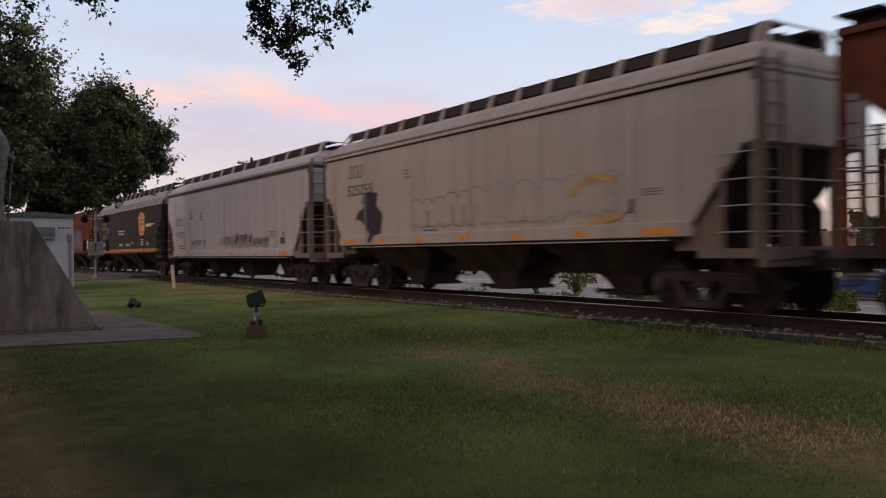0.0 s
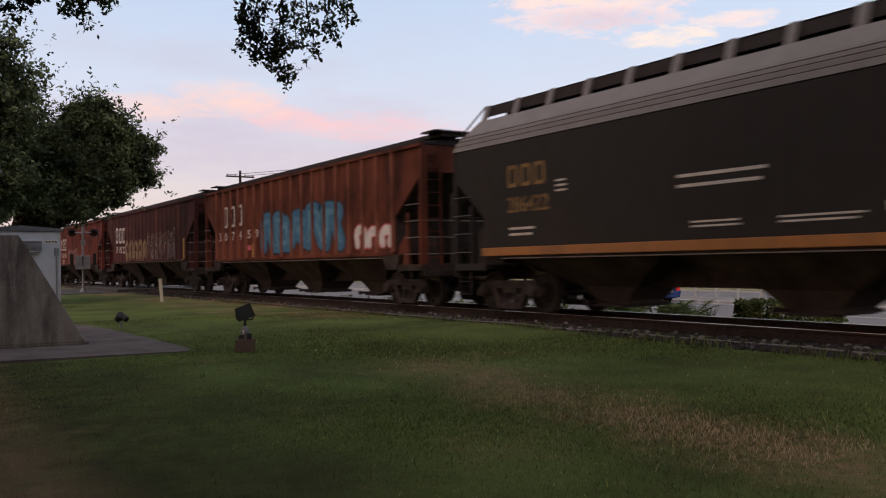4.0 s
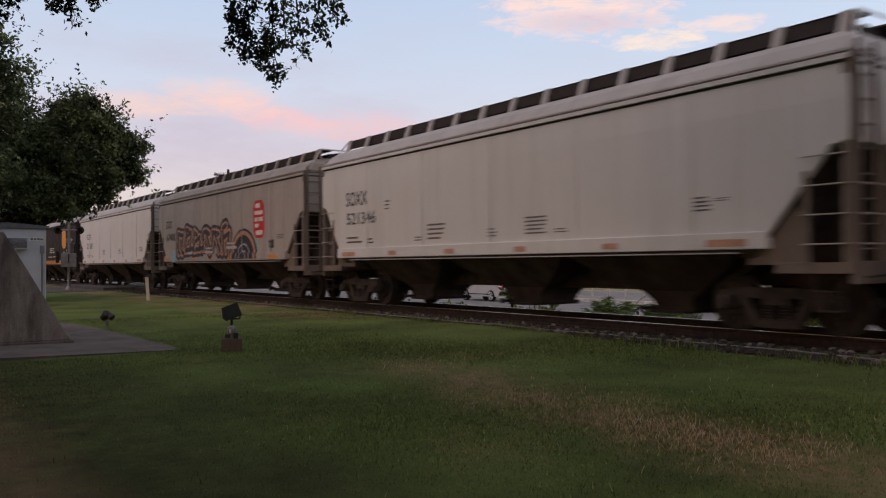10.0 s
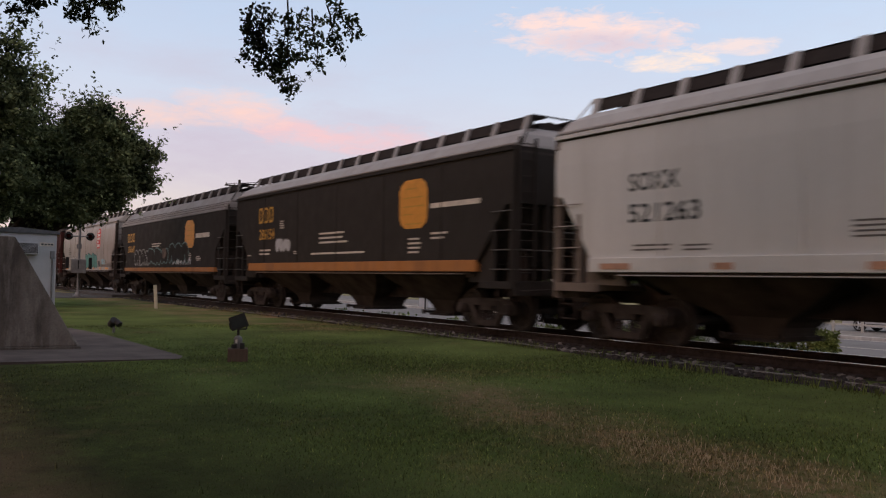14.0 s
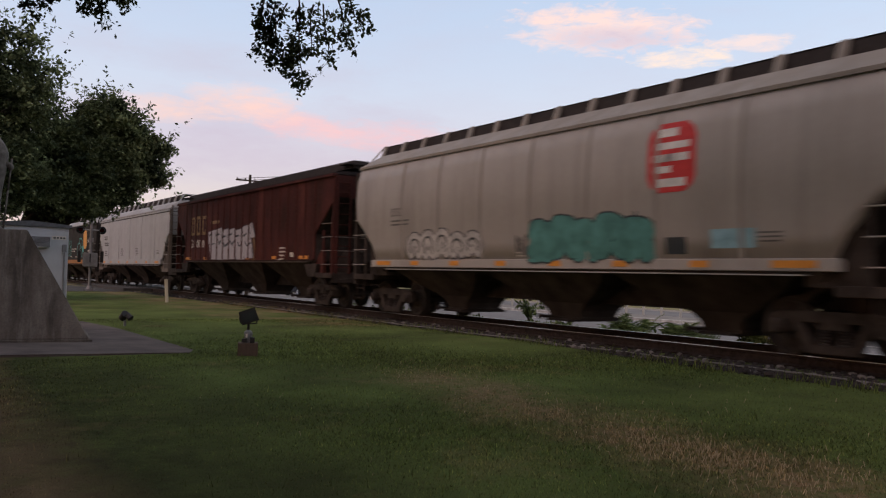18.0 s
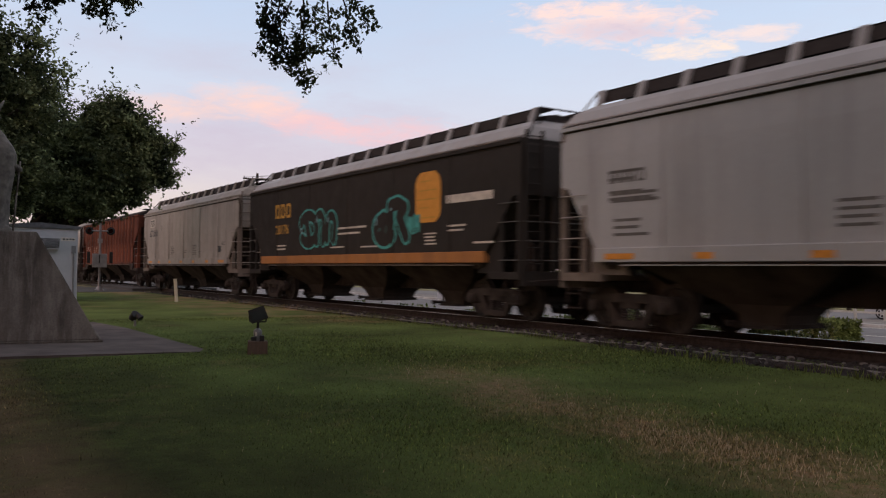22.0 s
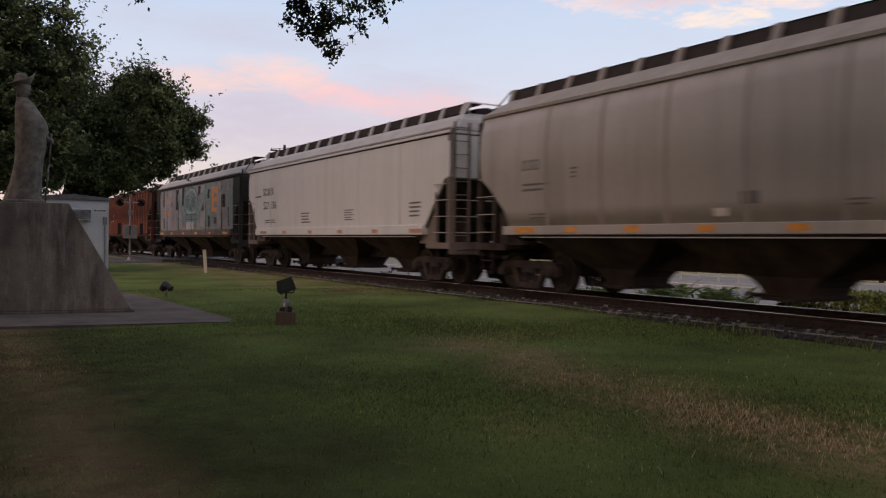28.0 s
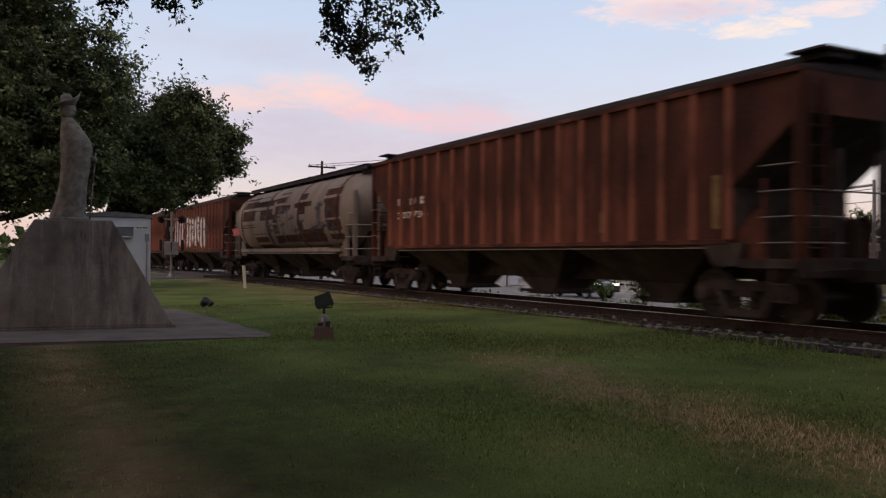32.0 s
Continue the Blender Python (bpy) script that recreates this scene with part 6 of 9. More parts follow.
def marks_e(car, h, kind):
    blocks(car, h, kind, 2.28, 2.86, 2.56, 3.44, 1, "chalk")
    blocks(car, h, kind, 3.14, 3.72, 2.53, 3.40, 1, "chalk")
    blocks(car, h, kind, 3.92, 4.54, 2.53, 3.38, 1, "chalk")
    stencil(car, h, kind, 2.39, 2.80, 2.01, 2.40, "31", "chalk")
    stencil(car, h, kind, 3.13, 3.71, 1.99, 2.36, "05", "chalk")
    stencil(car, h, kind, 3.90, 4.53, 1.96, 2.34, "22", "chalk")
    piece(car, h, kind, 4.55, 9.30, 1.46, 2.70, 5, [(0.34, "spray_gold_faint"), (0.15, "spray_yellow")], 31, "arch", "spray_peach")
    piece(car, h, kind, 4.40, 9.10, 1.46, 2.10, 6, [(0.13, "spray_yellow")], 34, "scrawl")
    piece(car, h, kind, 9.14, 14.40, 1.46, 2.95, 6, [(0.20, "spray_tan_dull"), (0.08, "maroon")], 32, "scrawl", "spray_haze")
    piece(car, h, kind, 9.60, 14.20, 1.50, 2.40, 5, [(0.07, "spray_haze")], 35, "arch", "spray_orange")
    bar(car, h, kind, 15.47, 15.64, 1.46, 2.43, "yellow")


def marks_f(car, h, kind):
    blocks(car, h, kind, 2.19, 2.64, 2.52, 3.31, 1, "chalk")
    blocks(car, h, kind, 2.98, 3.47, 2.52, 3.37, 1, "chalk")
    blocks(car, h, kind, 3.74, 4.31, 2.51, 3.36, 1, "chalk")
    stencil(car, h, kind, 2.24, 2.67, 2.01, 2.35, "31", "chalk")
    stencil(car, h, kind, 2.97, 3.48, 1.98, 2.31, "05", "chalk")
    stencil(car, h, kind, 3.73, 4.29, 1.97, 2.28, "58", "chalk")
    lines(car, h, kind, 2.97, 3.65, 1.52, 1.86, 3, "chalk")
    piece(car, h, kind, 5.20, 8.70, 1.46, 2.62, 4, [(0.46, "spray_rose"), (0.28, "red_oxide"), (0.07, "spray_rose")], 41, "arch")


def marks_g(car, h, kind):
    stencil(car, h, kind, 1.51, 2.71, 2.74, 3.14, "SOXX", "ink")
    stencil(car, h, kind, 1.53, 3.15, 2.23, 2.56, "521346", "ink")
    lines(car, h, kind, 5.64, 6.40, 1.69, 2.12, 4, "ink_grey")
    lines(car, h, kind, 5.05, 5.48, 1.68, 1.82, 2, "ink_grey")
    lines(car, h, kind, 8.02, 8.36, 1.69, 1.91, 3, "ink_grey")
    lines(car, h, kind, 9.29, 10.04, 1.70, 2.10, 5, "ink_grey")
    lines(car, h, kind, 10.20, 10.60, 1.71, 1.82, 2, "ink_grey")
    lines(car, h, kind, 3.64, 3.90, 2.53, 2.82, 3, "ink_grey")
    lines(car, h, kind, 13.56, 13.93, 1.93, 2.20, 4, "ink_grey")
    lines(car, h, kind, 13.98, 14.30, 2.08, 2.15, 2, "ink_grey")
    lines(car, h, kind, 1.51, 2.39, 1.69, 1.93, 2, "ink_grey")
    lines(car, h, kind, 2.64, 3.01, 1.67, 1.86, 2, "ink_grey")
    reflectors(car, h, kind, 6, "spray_peach")


def marks_h(car, h, kind):
    blocks(car, h, kind, 1.52, 2.38, 2.79, 3.11, 3, "ink")
    stencil(car, h, kind, 1.56, 2.83, 2.22, 2.56, "67408", "ink")
    piece(car, h, kind, 3.05, 9.75, 1.34, 2.95, 6, [(0.62, "spray_black"), (0.36, "spray_peach"), (0.18, "spray_black")], 57, "sharp", "", 0.22)
    wheel = lambda r: arc(10.95, 1.36, r, r * 0.84, 180, 0, 18)
    for k, (r0, r1, mat) in enumerate(((0.0, 1.30, "spray_black"), (1.02, 1.20, "spray_peach"), (0.60, 0.66, "spray_silver"), (0.30, 0.36, "spray_silver"))):
        on_side(car, h, kind, "graffiti_fill" if k == 0 else "graffiti_outline", [[a, b, d, c] for a, b, c, d in zip(wheel(r1), wheel(r1)[1:], wheel(max(r0, 0.01)), wheel(max(r0, 0.01))[1:])], mat, "", 0.0065 if k == 0 else 0.021)
    on_side(car, h, kind, "graffiti_highlight", quad_strip(9.2, 10.3, 1.74, 1.84) + quad_strip(9.3, 10.1, 1.92, 1.98) + quad_strip(6.8, 7.7, 1.62, 1.70) + quad_strip(6.9, 7.6, 1.78, 1.84) + quad_strip(4.6, 5.2, 1.60, 1.70), "spray_silver", "", 0.024)
    bar(car, h, kind, 2.45, 3.14, 1.30, 1.82, "spray_pale_blue")
    bar(car, h, kind, 11.80, 12.26, 1.43, 1.97, "spray_pale_blue")
    badge(car, h, kind, 11.89, 12.90, 2.07, 3.37, "red", "spray_white")
    bar(car, h, kind, 13.25, 13.65, 1.70, 1.98, "ink")
    lines(car, h, kind, 13.91, 14.57, 1.99, 2.16, 3, "ink_grey")
    reflectors(car, h, kind, 7, "orange")


def marks_i(car, h, kind):
    stencil(car, h, kind, 2.00, 3.13, 2.75, 3.08, "SOXX", "ink")
    stencil(car, h, kind, 1.99, 3.57, 2.19, 2.53, "521263", "ink")
    lines(car, h, kind, 6.17, 6.86, 1.79, 2.08, 4, "ink_grey")
    lines(car, h, kind, 9.86, 10.49, 1.80, 2.08, 4, "ink_grey")
    lines(car, h, kind, 14.08, 14.72, 1.84, 2.11, 3, "ink_grey")
    lines(car, h, kind, 3.22, 3.80, 1.66, 1.81, 2, "ink_grey")
    lines(car, h, kind, 2.09, 3.02, 1.67, 1.83, 2, "ink_grey")
    reflectors(car, h, kind, 6, "spray_peach")


def marks_j(car, h, kind):
    blocks(car, h, kind, 2.28, 3.55, 2.97, 3.51, 3, "yellow")
    stencil(car, h, kind, 2.32, 3.67, 2.39, 2.76, "286154", "yellow")
    lines(car, h, kind, 2.35, 3.37, 1.83, 2.09, 2, "chalk")
    lines(car, h, kind, 4.15, 4.53, 2.71, 3.01, 4, "chalk")
    piece(car, h, kind, 3.80, 4.96, 1.88, 2.42, 2, [(0.34, "ink_grey"), (0.26, "spray_silver")], 78, "sharp")
    lines(car, h, kind, 5.28, 5.58, 1.84, 1.97, 2, "chalk")
    lines(car, h, kind, 1.23, 1.53, 1.82, 1.90, 1, "chalk")
    badge(car, h, kind, 11.98, 13.31, 2.39, 3.63, "badge_orange", "badge_orange")
    bar(car, h, kind, 13.44, 15.50, 2.85, 2.97, "chalk")
    lines(car, h, kind, 7.19, 9.30, 2.11, 2.52, 3, "chalk")
    lines(car, h, kind, 6.62, 10.19, 1.78, 1.92, 1, "chalk")
    lines(car, h, kind, 12.42, 13.06, 1.74, 2.19, 4, "chalk")
    lines(car, h, kind, 13.47, 14.27, 2.07, 2.30, 2, "chalk")


def marks_k(car, h, kind):
    blocks(car, h, kind, 1.28, 2.70, 2.80, 3.25, 3, "yellow")
    stencil(car, h, kind, 1.33, 2.75, 2.25, 2.60, "286640", "yellow")
    piece(car, h, kind, 2.80, 5.6, 1.50, 2.46, 4, [(0.40, "spray_silver_dull"), (0.26, "black")], 61, "arch", "spray_silver")
    piece(car, h, kind, 5.5, 8.9, 1.52, 2.44, 3, [(0.62, "spray_teal_grey"), (0.50, "black")], 62, "sharp")
    on_side(car, h, kind, "graffiti_fill", fan(blob(8.35, 2.12, 0.30, 0.26, random.Random(4), 18, 0.2)), "spray_tan_dull", "", 0.02)
    piece(car, h, kind, 9.10, 12.0, 1.58, 2.62, 3, [(0.62, "spray_teal_grey"), (0.50, "black")], 63, "arch")
    piece(car, h, kind, 9.7, 12.4, 1.55, 1.84, 5, [(0.09, "spray_silver")], 64, "scrawl")
    lines(car, h, kind, 6.14, 8.04, 2.43, 2.66, 2, "chalk")
    badge(car, h, kind, 11.52, 12.82, 2.29, 3.49, "badge_orange", "badge_orange")
    bar(car, h, kind, 13.04, 14.84, 2.69, 2.88, "chalk")
    lines(car, h, kind, 11.92, 12.54, 1.73, 2.08, 4, "chalk")
    lines(car, h, kind, 13.16, 13.78, 1.72, 1.93, 3, "chalk")


def marks_l(car, h, kind):
    badge(car, h, kind, 11.32, 12.39, 2.63, 3.84, "red", "spray_white")
    piece(car, h, kind, 3.10, 6.30, 1.46, 2.28, 5, [(0.40, "spray_black"), (0.34, "spray_chalky"), (0.05, "ink")], 71, "arch")
    piece(car, h, kind, 8.10, 11.40, 1.38, 2.42, 5, [(0.50, "ink"), (0.43, "spray_teal_soft")], 72, "sharp")
    piece(car, h, kind, 8.30, 11.20, 1.50, 2.30, 6, [(0.05, "spray_teal_dark")], 73, "scrawl")
    piece(car, h, kind, 7.55, 8.15, 1.50, 2.05, 2, [(0.06, "ink_grey")], 74, "scrawl")
    blocks(car, h, kind, 2.21, 2.73, 2.64, 2.85, 3, "ink_grey")
    lines(car, h, kind, 2.22, 3.43, 2.37, 2.57, 2, "ink_grey")
    bar(car, h, kind, 11.73, 12.18, 1.57, 1.86, "ink")
    bar(car, h, kind, 12.69, 13.53, 1.66, 1.97, "spray_pale_blue")
    lines(car, h, kind, 7.53, 7.85, 1.54, 1.67, 2, "chalk")
    lines(car, h, kind, 13.58, 14.12, 1.73, 1.93, 3, "ink_grey")
    reflectors(car, h, kind, 8, "orange")


def marks_m(car, h, kind):
    blocks(car, h, kind, 2.46, 2.91, 2.61, 3.42, 1, "yellow_faded")
    blocks(car, h, kind, 3.18, 3.68, 2.60, 3.44, 1, "yellow_faded")
    blocks(car, h, kind, 3.99, 4.55, 2.60, 3.42, 1, "yellow_faded")
    stencil(car, h, kind, 2.50, 2.81, 2.05, 2.42, "31", "chalk")
    stencil(car, h, kind, 3.20, 3.80, 2.06, 2.40, "00", "chalk")
    stencil(car, h, kind, 4.03, 4.56, 2.06, 2.38, "81", "chalk")
    # tall leaning block forms with cut corners, and the dark gaps between them
    rng = random.Random(88)
    edges = [4.95, 5.85, 6.62, 7.42, 8.22, 9.10, 9.98]
    slabs, gaps = [], []
    for k, (x0, x1) in enumerate(zip(edges, edges[1:])):
        top, low, mid = 2.72 + rng.uniform(-0.05, 0.09), 1.52 + rng.uniform(0, 0.06), 2.16 + rng.uniform(-0.10, 0.10)
        slabs.append([(x0 + 0.28, low), (x1 + 0.30, low), (x1 + 0.12, mid), (x0 + 0.10, mid)])
        slabs.append([(x0 + 0.02, mid - 0.05), (x1 + 0.06, mid - 0.05), (x1 - 0.04, top + 0.04), (x0 - 0.06, top - 0.03)])
        gaps += chain([(x0 + rng.uniform(0.05, 0.15), mid + 0.30), (x0 + rng.uniform(0.35, 0.5), mid + rng.uniform(0.32, 0.40))], 0.08)
        gaps += chain([(x0 + rng.uniform(0.20, 0.35), mid + rng.uniform(0.0, 0.1)), (x0 + rng.uniform(0.42, 0.5), mid - 0.08), (x1 - rng.uniform(0.0, 0.1), mid + rng.uniform(-0.05, 0.05))], rng.uniform(0.05, 0.10))
        gaps.append(stroke((x1 + rng.uniform(-0.1, 0.05), top), (x1 + rng.uniform(-0.05, 0.08), mid + rng.uniform(0.05, 0.3)), rng.uniform(0.02, 0.07)))
        gaps.append(stroke((x1 + 0.25, low), (x1 + 0.12, mid - rng.uniform(0.1, 0.35)), rng.uniform(0.02, 0.05)))
    slabs.append([(9.80, 2.30), (10.42, 2.36), (10.02, 2.92), (9.75, 2.80)])
    on_side(car, h, kind, "graffiti_outline", [[(x + 0.05, z + 0.03) for x, z in p] for p in slabs], "spray_black", "spray-painted graffiti", 0.008)
    on_side(car, h, kind, "graffiti_fill", slabs, "spray_lilac", "white block graffiti", 0.0125)
    on_side(car, h, kind, "graffiti_highlight", gaps, "ink", "", 0.017)
    on_side(car, h, kind, "graffiti_highlight", chain([(10.42, 1.55), (10.46, 1.9), (10.30, 2.25)], 0.16), "spray_yellow", "", 0.02)
    bar(car, h, kind, 5.16, 6.24, 3.02, 3.16, "spray_yellow")
    lines(car, h, kind, 12.78, 13.33, 1.47, 1.98, 4, "chalk")
    bar(car, h, kind, 13.73, 14.00, 1.60, 1.75, "chalk")
    reflectors(car, h, kind, 6, "orange", 1.53)


def marks_n(car, h, kind):
    blocks(car, h, kind, 1.40, 2.30, 2.78, 3.02, 4, "ink_grey")
    lines(car, h, kind, 1.43, 2.65, 2.38, 2.65, 2, "ink_grey")
    lines(car, h, kind, 1.50, 2.39, 1.76, 2.16, 3, "ink_grey")
    lines(car, h, kind, 5.98, 6.72, 1.77, 2.24, 4, "ink_grey")
    lines(car, h, kind, 9.62, 10.20, 1.77, 2.21, 5, "ink_grey")
    lines(car, h, kind, 14.05, 14.63, 1.81, 2.03, 3, "ink_grey")
    lines(car, h, kind, 1.37, 2.32, 2.79, 3.07, 2, "ink_grey")
    lines(car, h, kind, 1.38, 2.56, 2.43, 2.68, 2, "ink_grey")
    reflectors(car, h, kind, 7, "orange")


def marks_o(car, h, kind):
    blocks(car, h, kind, 1.91, 3.30, 2.90, 3.39, 3, "yellow")
    stencil(car, h, kind, 1.93, 3.11, 2.34, 2.67, "28176", "yellow")
    piece(car, h, kind, 3.75, 5.7, 1.70, 3.10, 1, [(0.46, "spray_teal"), (0.34, "black")], 91, "round")
    piece(car, h, kind, 5.3, 7.0, 1.75, 3.20, 2, [(0.40, "spray_teal"), (0.28, "black")], 92, "arch", "spray_pale_blue")
    piece(car, h, kind, 4.1, 5.3, 2.0, 2.85, 1, [(0.08, "spray_pale_blue")], 93, "round")
    piece(car, h, kind, 9.25, 10.7, 1.68, 2.85, 1, [(0.50, "spray_teal"), (0.34, "black")], 94, "round", "spray_pale_blue")
    piece(car, h, kind, 10.1, 11.35, 1.68, 3.22, 1, [(0.50, "spray_teal"), (0.36, "black")], 95, "sharp", "spray_pale_blue")
    piece(car, h, kind, 11.28, 11.95, 2.05, 2.62, 2, [(0.10, "spray_teal")], 96, "scrawl")
    badge(car, h, kind, 11.70, 12.92, 2.34, 3.63, "badge_orange", "badge_orange")
    lines(car, h, kind, 7.06, 9.00, 2.14, 2.47, 2, "chalk")
    bar(car, h, kind, 13.17, 15.11, 2.76, 2.96, "chalk")
    lines(car, h, kind, 12.15, 12.73, 1.75, 2.10, 4, "chalk")
    lines(car, h, kind, 13.24, 14.02, 2.05, 2.27, 2, "chalk")
    lines(car, h, kind, 14.32, 15.20, 1.73, 1.84, 1, "chalk")
    lines(car, h, kind, 6.51, 7.76, 1.76, 1.86, 1, "chalk")
    lines(car, h, kind, 8.59, 9.95, 1.74, 1.84, 1, "chalk")
    lines(car, h, kind, 2.04, 3.13, 1.76, 2.00, 2, "chalk")


def marks_p(car, h, kind):
    bar(car, h, kind, 1.45, 2.42, 3.26, 3.70, "chalk")
    blocks(car, h, kind, 1.55, 2.33, 3.32, 3.64, 3, "ink", 0.010)
    stencil(car, h, kind, 1.37, 2.95, 2.75, 3.11, "67380", "ink")
    lines(car, h, kind, 5.54, 6.23, 1.77, 2.20, 5, "ink_grey")
    lines(car, h, kind, 7.97, 8.36, 1.83, 1.97, 2, "ink_grey")
    lines(car, h, kind, 9.33, 10.01, 1.72, 2.21, 6, "ink_grey")
    lines(car, h, kind, 10.25, 10.62, 1.79, 1.89, 2, "ink_grey")
    lines(car, h, kind, 13.56, 14.02, 2.09, 2.25, 3, "ink_grey")
    lines(car, h, kind, 3.70, 3.88, 3.04, 3.32, 3, "ink_grey")
    bar(car, h, kind, 13.03, 13.49, 1.80, 2.06, "ink")
    reflectors(car, h, kind, 7, "orange")


def marks_q(car, h, kind):
    stencil(car, h, kind, 1.60, 1.88, 2.29, 2.54, "3", "chalk")
    stencil(car, h, kind, 2.27, 2.59, 2.24, 2.56, "0", "chalk")
    stencil(car, h, kind, 3.05, 3.38, 2.24, 2.56, "7", "chalk")
    stencil(car, h, kind, 3.94, 4.26, 2.13, 2.48, "8", "chalk")
    stencil(car, h, kind, 4.73, 5.07, 2.13, 2.54, "4", "chalk")
    stencil(car, h, kind, 5.54, 5.89, 2.19, 2.56, "0", "chalk")
    blocks(car, h, kind, 1.65, 1.84, 2.72, 3.01, 1, "ink_grey")
    blocks(car, h, kind, 2.26, 2.54, 2.73, 3.05, 1, "ink_grey")
    blocks(car, h, kind, 2.95, 3.27, 2.73, 3.05, 1, "ink_grey")
    bar(car, h, kind, 1.28, 1.39, 2.00, 2.57, "yellow_faded")
    bar(car, h, kind, 6.92, 7.11, 1.58, 2.05, "yellow_faded")


def marks_r(car, h, kind):
    badge(car, h, kind, 10.90, 11.96, 2.63, 3.88, "red", "spray_white")
    blocks(car, h, kind, 1.73, 2.34, 2.71, 2.94, 3, "ink_grey")
    lines(car, h, kind, 1.74, 2.76, 2.23, 2.46, 2, "ink_grey")
    lines(car, h, kind, 1.97, 2.74, 1.63, 1.79, 2, "ink_grey")
    bar(car, h, kind, 11.29, 11.78, 1.63, 1.93, "ink")
    bar(car, h, kind, 7.11, 7.40, 1.60, 1.74, "chalk")
    bar(car, h, kind, 7.67, 8.03, 1.79, 2.00, "ink_grey")
    lines(car, h, kind, 12.94, 13.55, 1.79, 2.00, 3, "ink_grey")
    lines(car, h, kind, 9.55, 9.92, 1.70, 1.84, 2, "ink_grey")
    lines(car, h, kind, 3.41, 3.63, 2.45, 2.71, 3, "ink_grey")
    reflectors(car, h, kind, 8, "orange")


def marks_s(car, h, kind):
    stencil(car, h, kind, 1.54, 2.76, 2.87, 3.18, "SOXX", "ink")
    stencil(car, h, kind, 1.56, 3.03, 2.33, 2.64, "521136", "ink")
    lines(car, h, kind, 5.68, 6.55, 1.72, 2.14, 4, "ink_grey")
    lines(car, h, kind, 9.46, 10.20, 1.76, 2.14, 5, "ink_grey")
    lines(car, h, kind, 13.86, 14.62, 1.78, 2.25, 4, "ink_grey")
    lines(car, h, kind, 0.55, 1.27, 2.80, 2.97, 1, "ink_grey")
    lines(car, h, kind, 1.72, 3.05, 1.77, 1.94, 2, "ink_grey")
    reflectors(car, h, kind, 6, "spray_peach")


def marks_t(car, h, kind):
    mural(car, h, kind)
    reflectors(car, h, kind, 6, "orange")


def marks_u(car, h, kind):
    blocks(car, h, kind, 2.00, 2.33, 2.67, 2.88, 1, "chalk")
    blocks(car, h, kind, 2.85, 3.19, 2.66, 2.87, 1, "chalk")
    blocks(car, h, kind, 3.53, 3.90, 2.66, 2.88, 1, "chalk")
    stencil(car, h, kind, 1.97, 4.01, 2.26, 2.46, "307734", "chalk")
    bar(car, h, kind, 14.94, 15.09, 1.62, 2.56, "yellow_faded")
    bar(car, h, kind, 11.86, 11.97, 1.62, 2.05, "yellow_faded")


def marks_v(car, h, kind):
    bar(car, h, kind, 1.71, 3.89, 2.75, 4.00, "rust_stain", "stain")
    bar(car, h, kind, 3.25, 5.49, 3.16, 4.02, "rust_stain", "stain")
    bar(car, h, kind, 4.71, 6.64, 2.71, 3.55, "rust_stain", "stain")
    bar(car, h, kind, 6.99, 8.39, 2.90, 3.97, "rust_stain", "stain")
    bar(car, h, kind, 6.66, 7.45, 1.64, 2.93, "rust_stain", "stain")
    bar(car, h, kind, 10.23, 11.04, 2.78, 3.72, "rust_stain", "stain")
    bar(car, h, kind, 9.70, 11.74, 3.07, 3.27, "rust_stain", "stain")
    bar(car, h, kind, 10.04, 10.71, 1.95, 2.50, "rust_stain", "stain")
    bar(car, h, kind, 8.39, 9.12, 3.02, 3.25, "rust_stain", "stain")
    bar(car, h, kind, 10.35, 12.93, 1.49, 2.16, "rust_stain", "stain")
    bar(car, h, kind, 1.56, 3.92, 2.42, 2.57, "rust_stain", "stain")
    bar(car, h, kind, 3.52, 5.54, 1.43, 2.12, "rust_stain", "stain")
    bar(car, h, kind, 3.88, 6.99, 3.49, 3.61, "rust_stain", "stain")
    bar(car, h, kind, 7.04, 10.05, 1.41, 1.98, "rust_stain", "stain")
    bar(car, h, kind, 13.16, 14.86, 3.09, 3.72, "rust_stain", "stain")
    bar(car, h, kind, 13.33, 14.83, 2.37, 3.09, "rust_stain", "stain")
    bar(car, h, kind, 13.50, 14.89, 1.74, 2.37, "rust_stain", "stain")
    bar(car, h, kind, 13.72, 15.00, 1.38, 1.74, "rust_stain", "stain")
    drips(car, h, kind, 5.39, 14.65, 1.39, 3.46, 4, "spray_black", 104)
    bar(car, h, kind, -0.42, 0.82, 2.09, 2.47, "spray_pink")


def marks_w(car, h, kind):
    piece(car, h, kind, 5.21, 11.08, 1.46, 3.60, 4, [(0.80, "spray_green"), (0.66, "spray_white"), (0.10, "ink")], 101, "sharp")
    piece(car, h, kind, 1.6, 4.67, 1.53, 3.65, 2, [(0.70, "spray_pink"), (0.56, "spray_silver")], 102, "sharp")

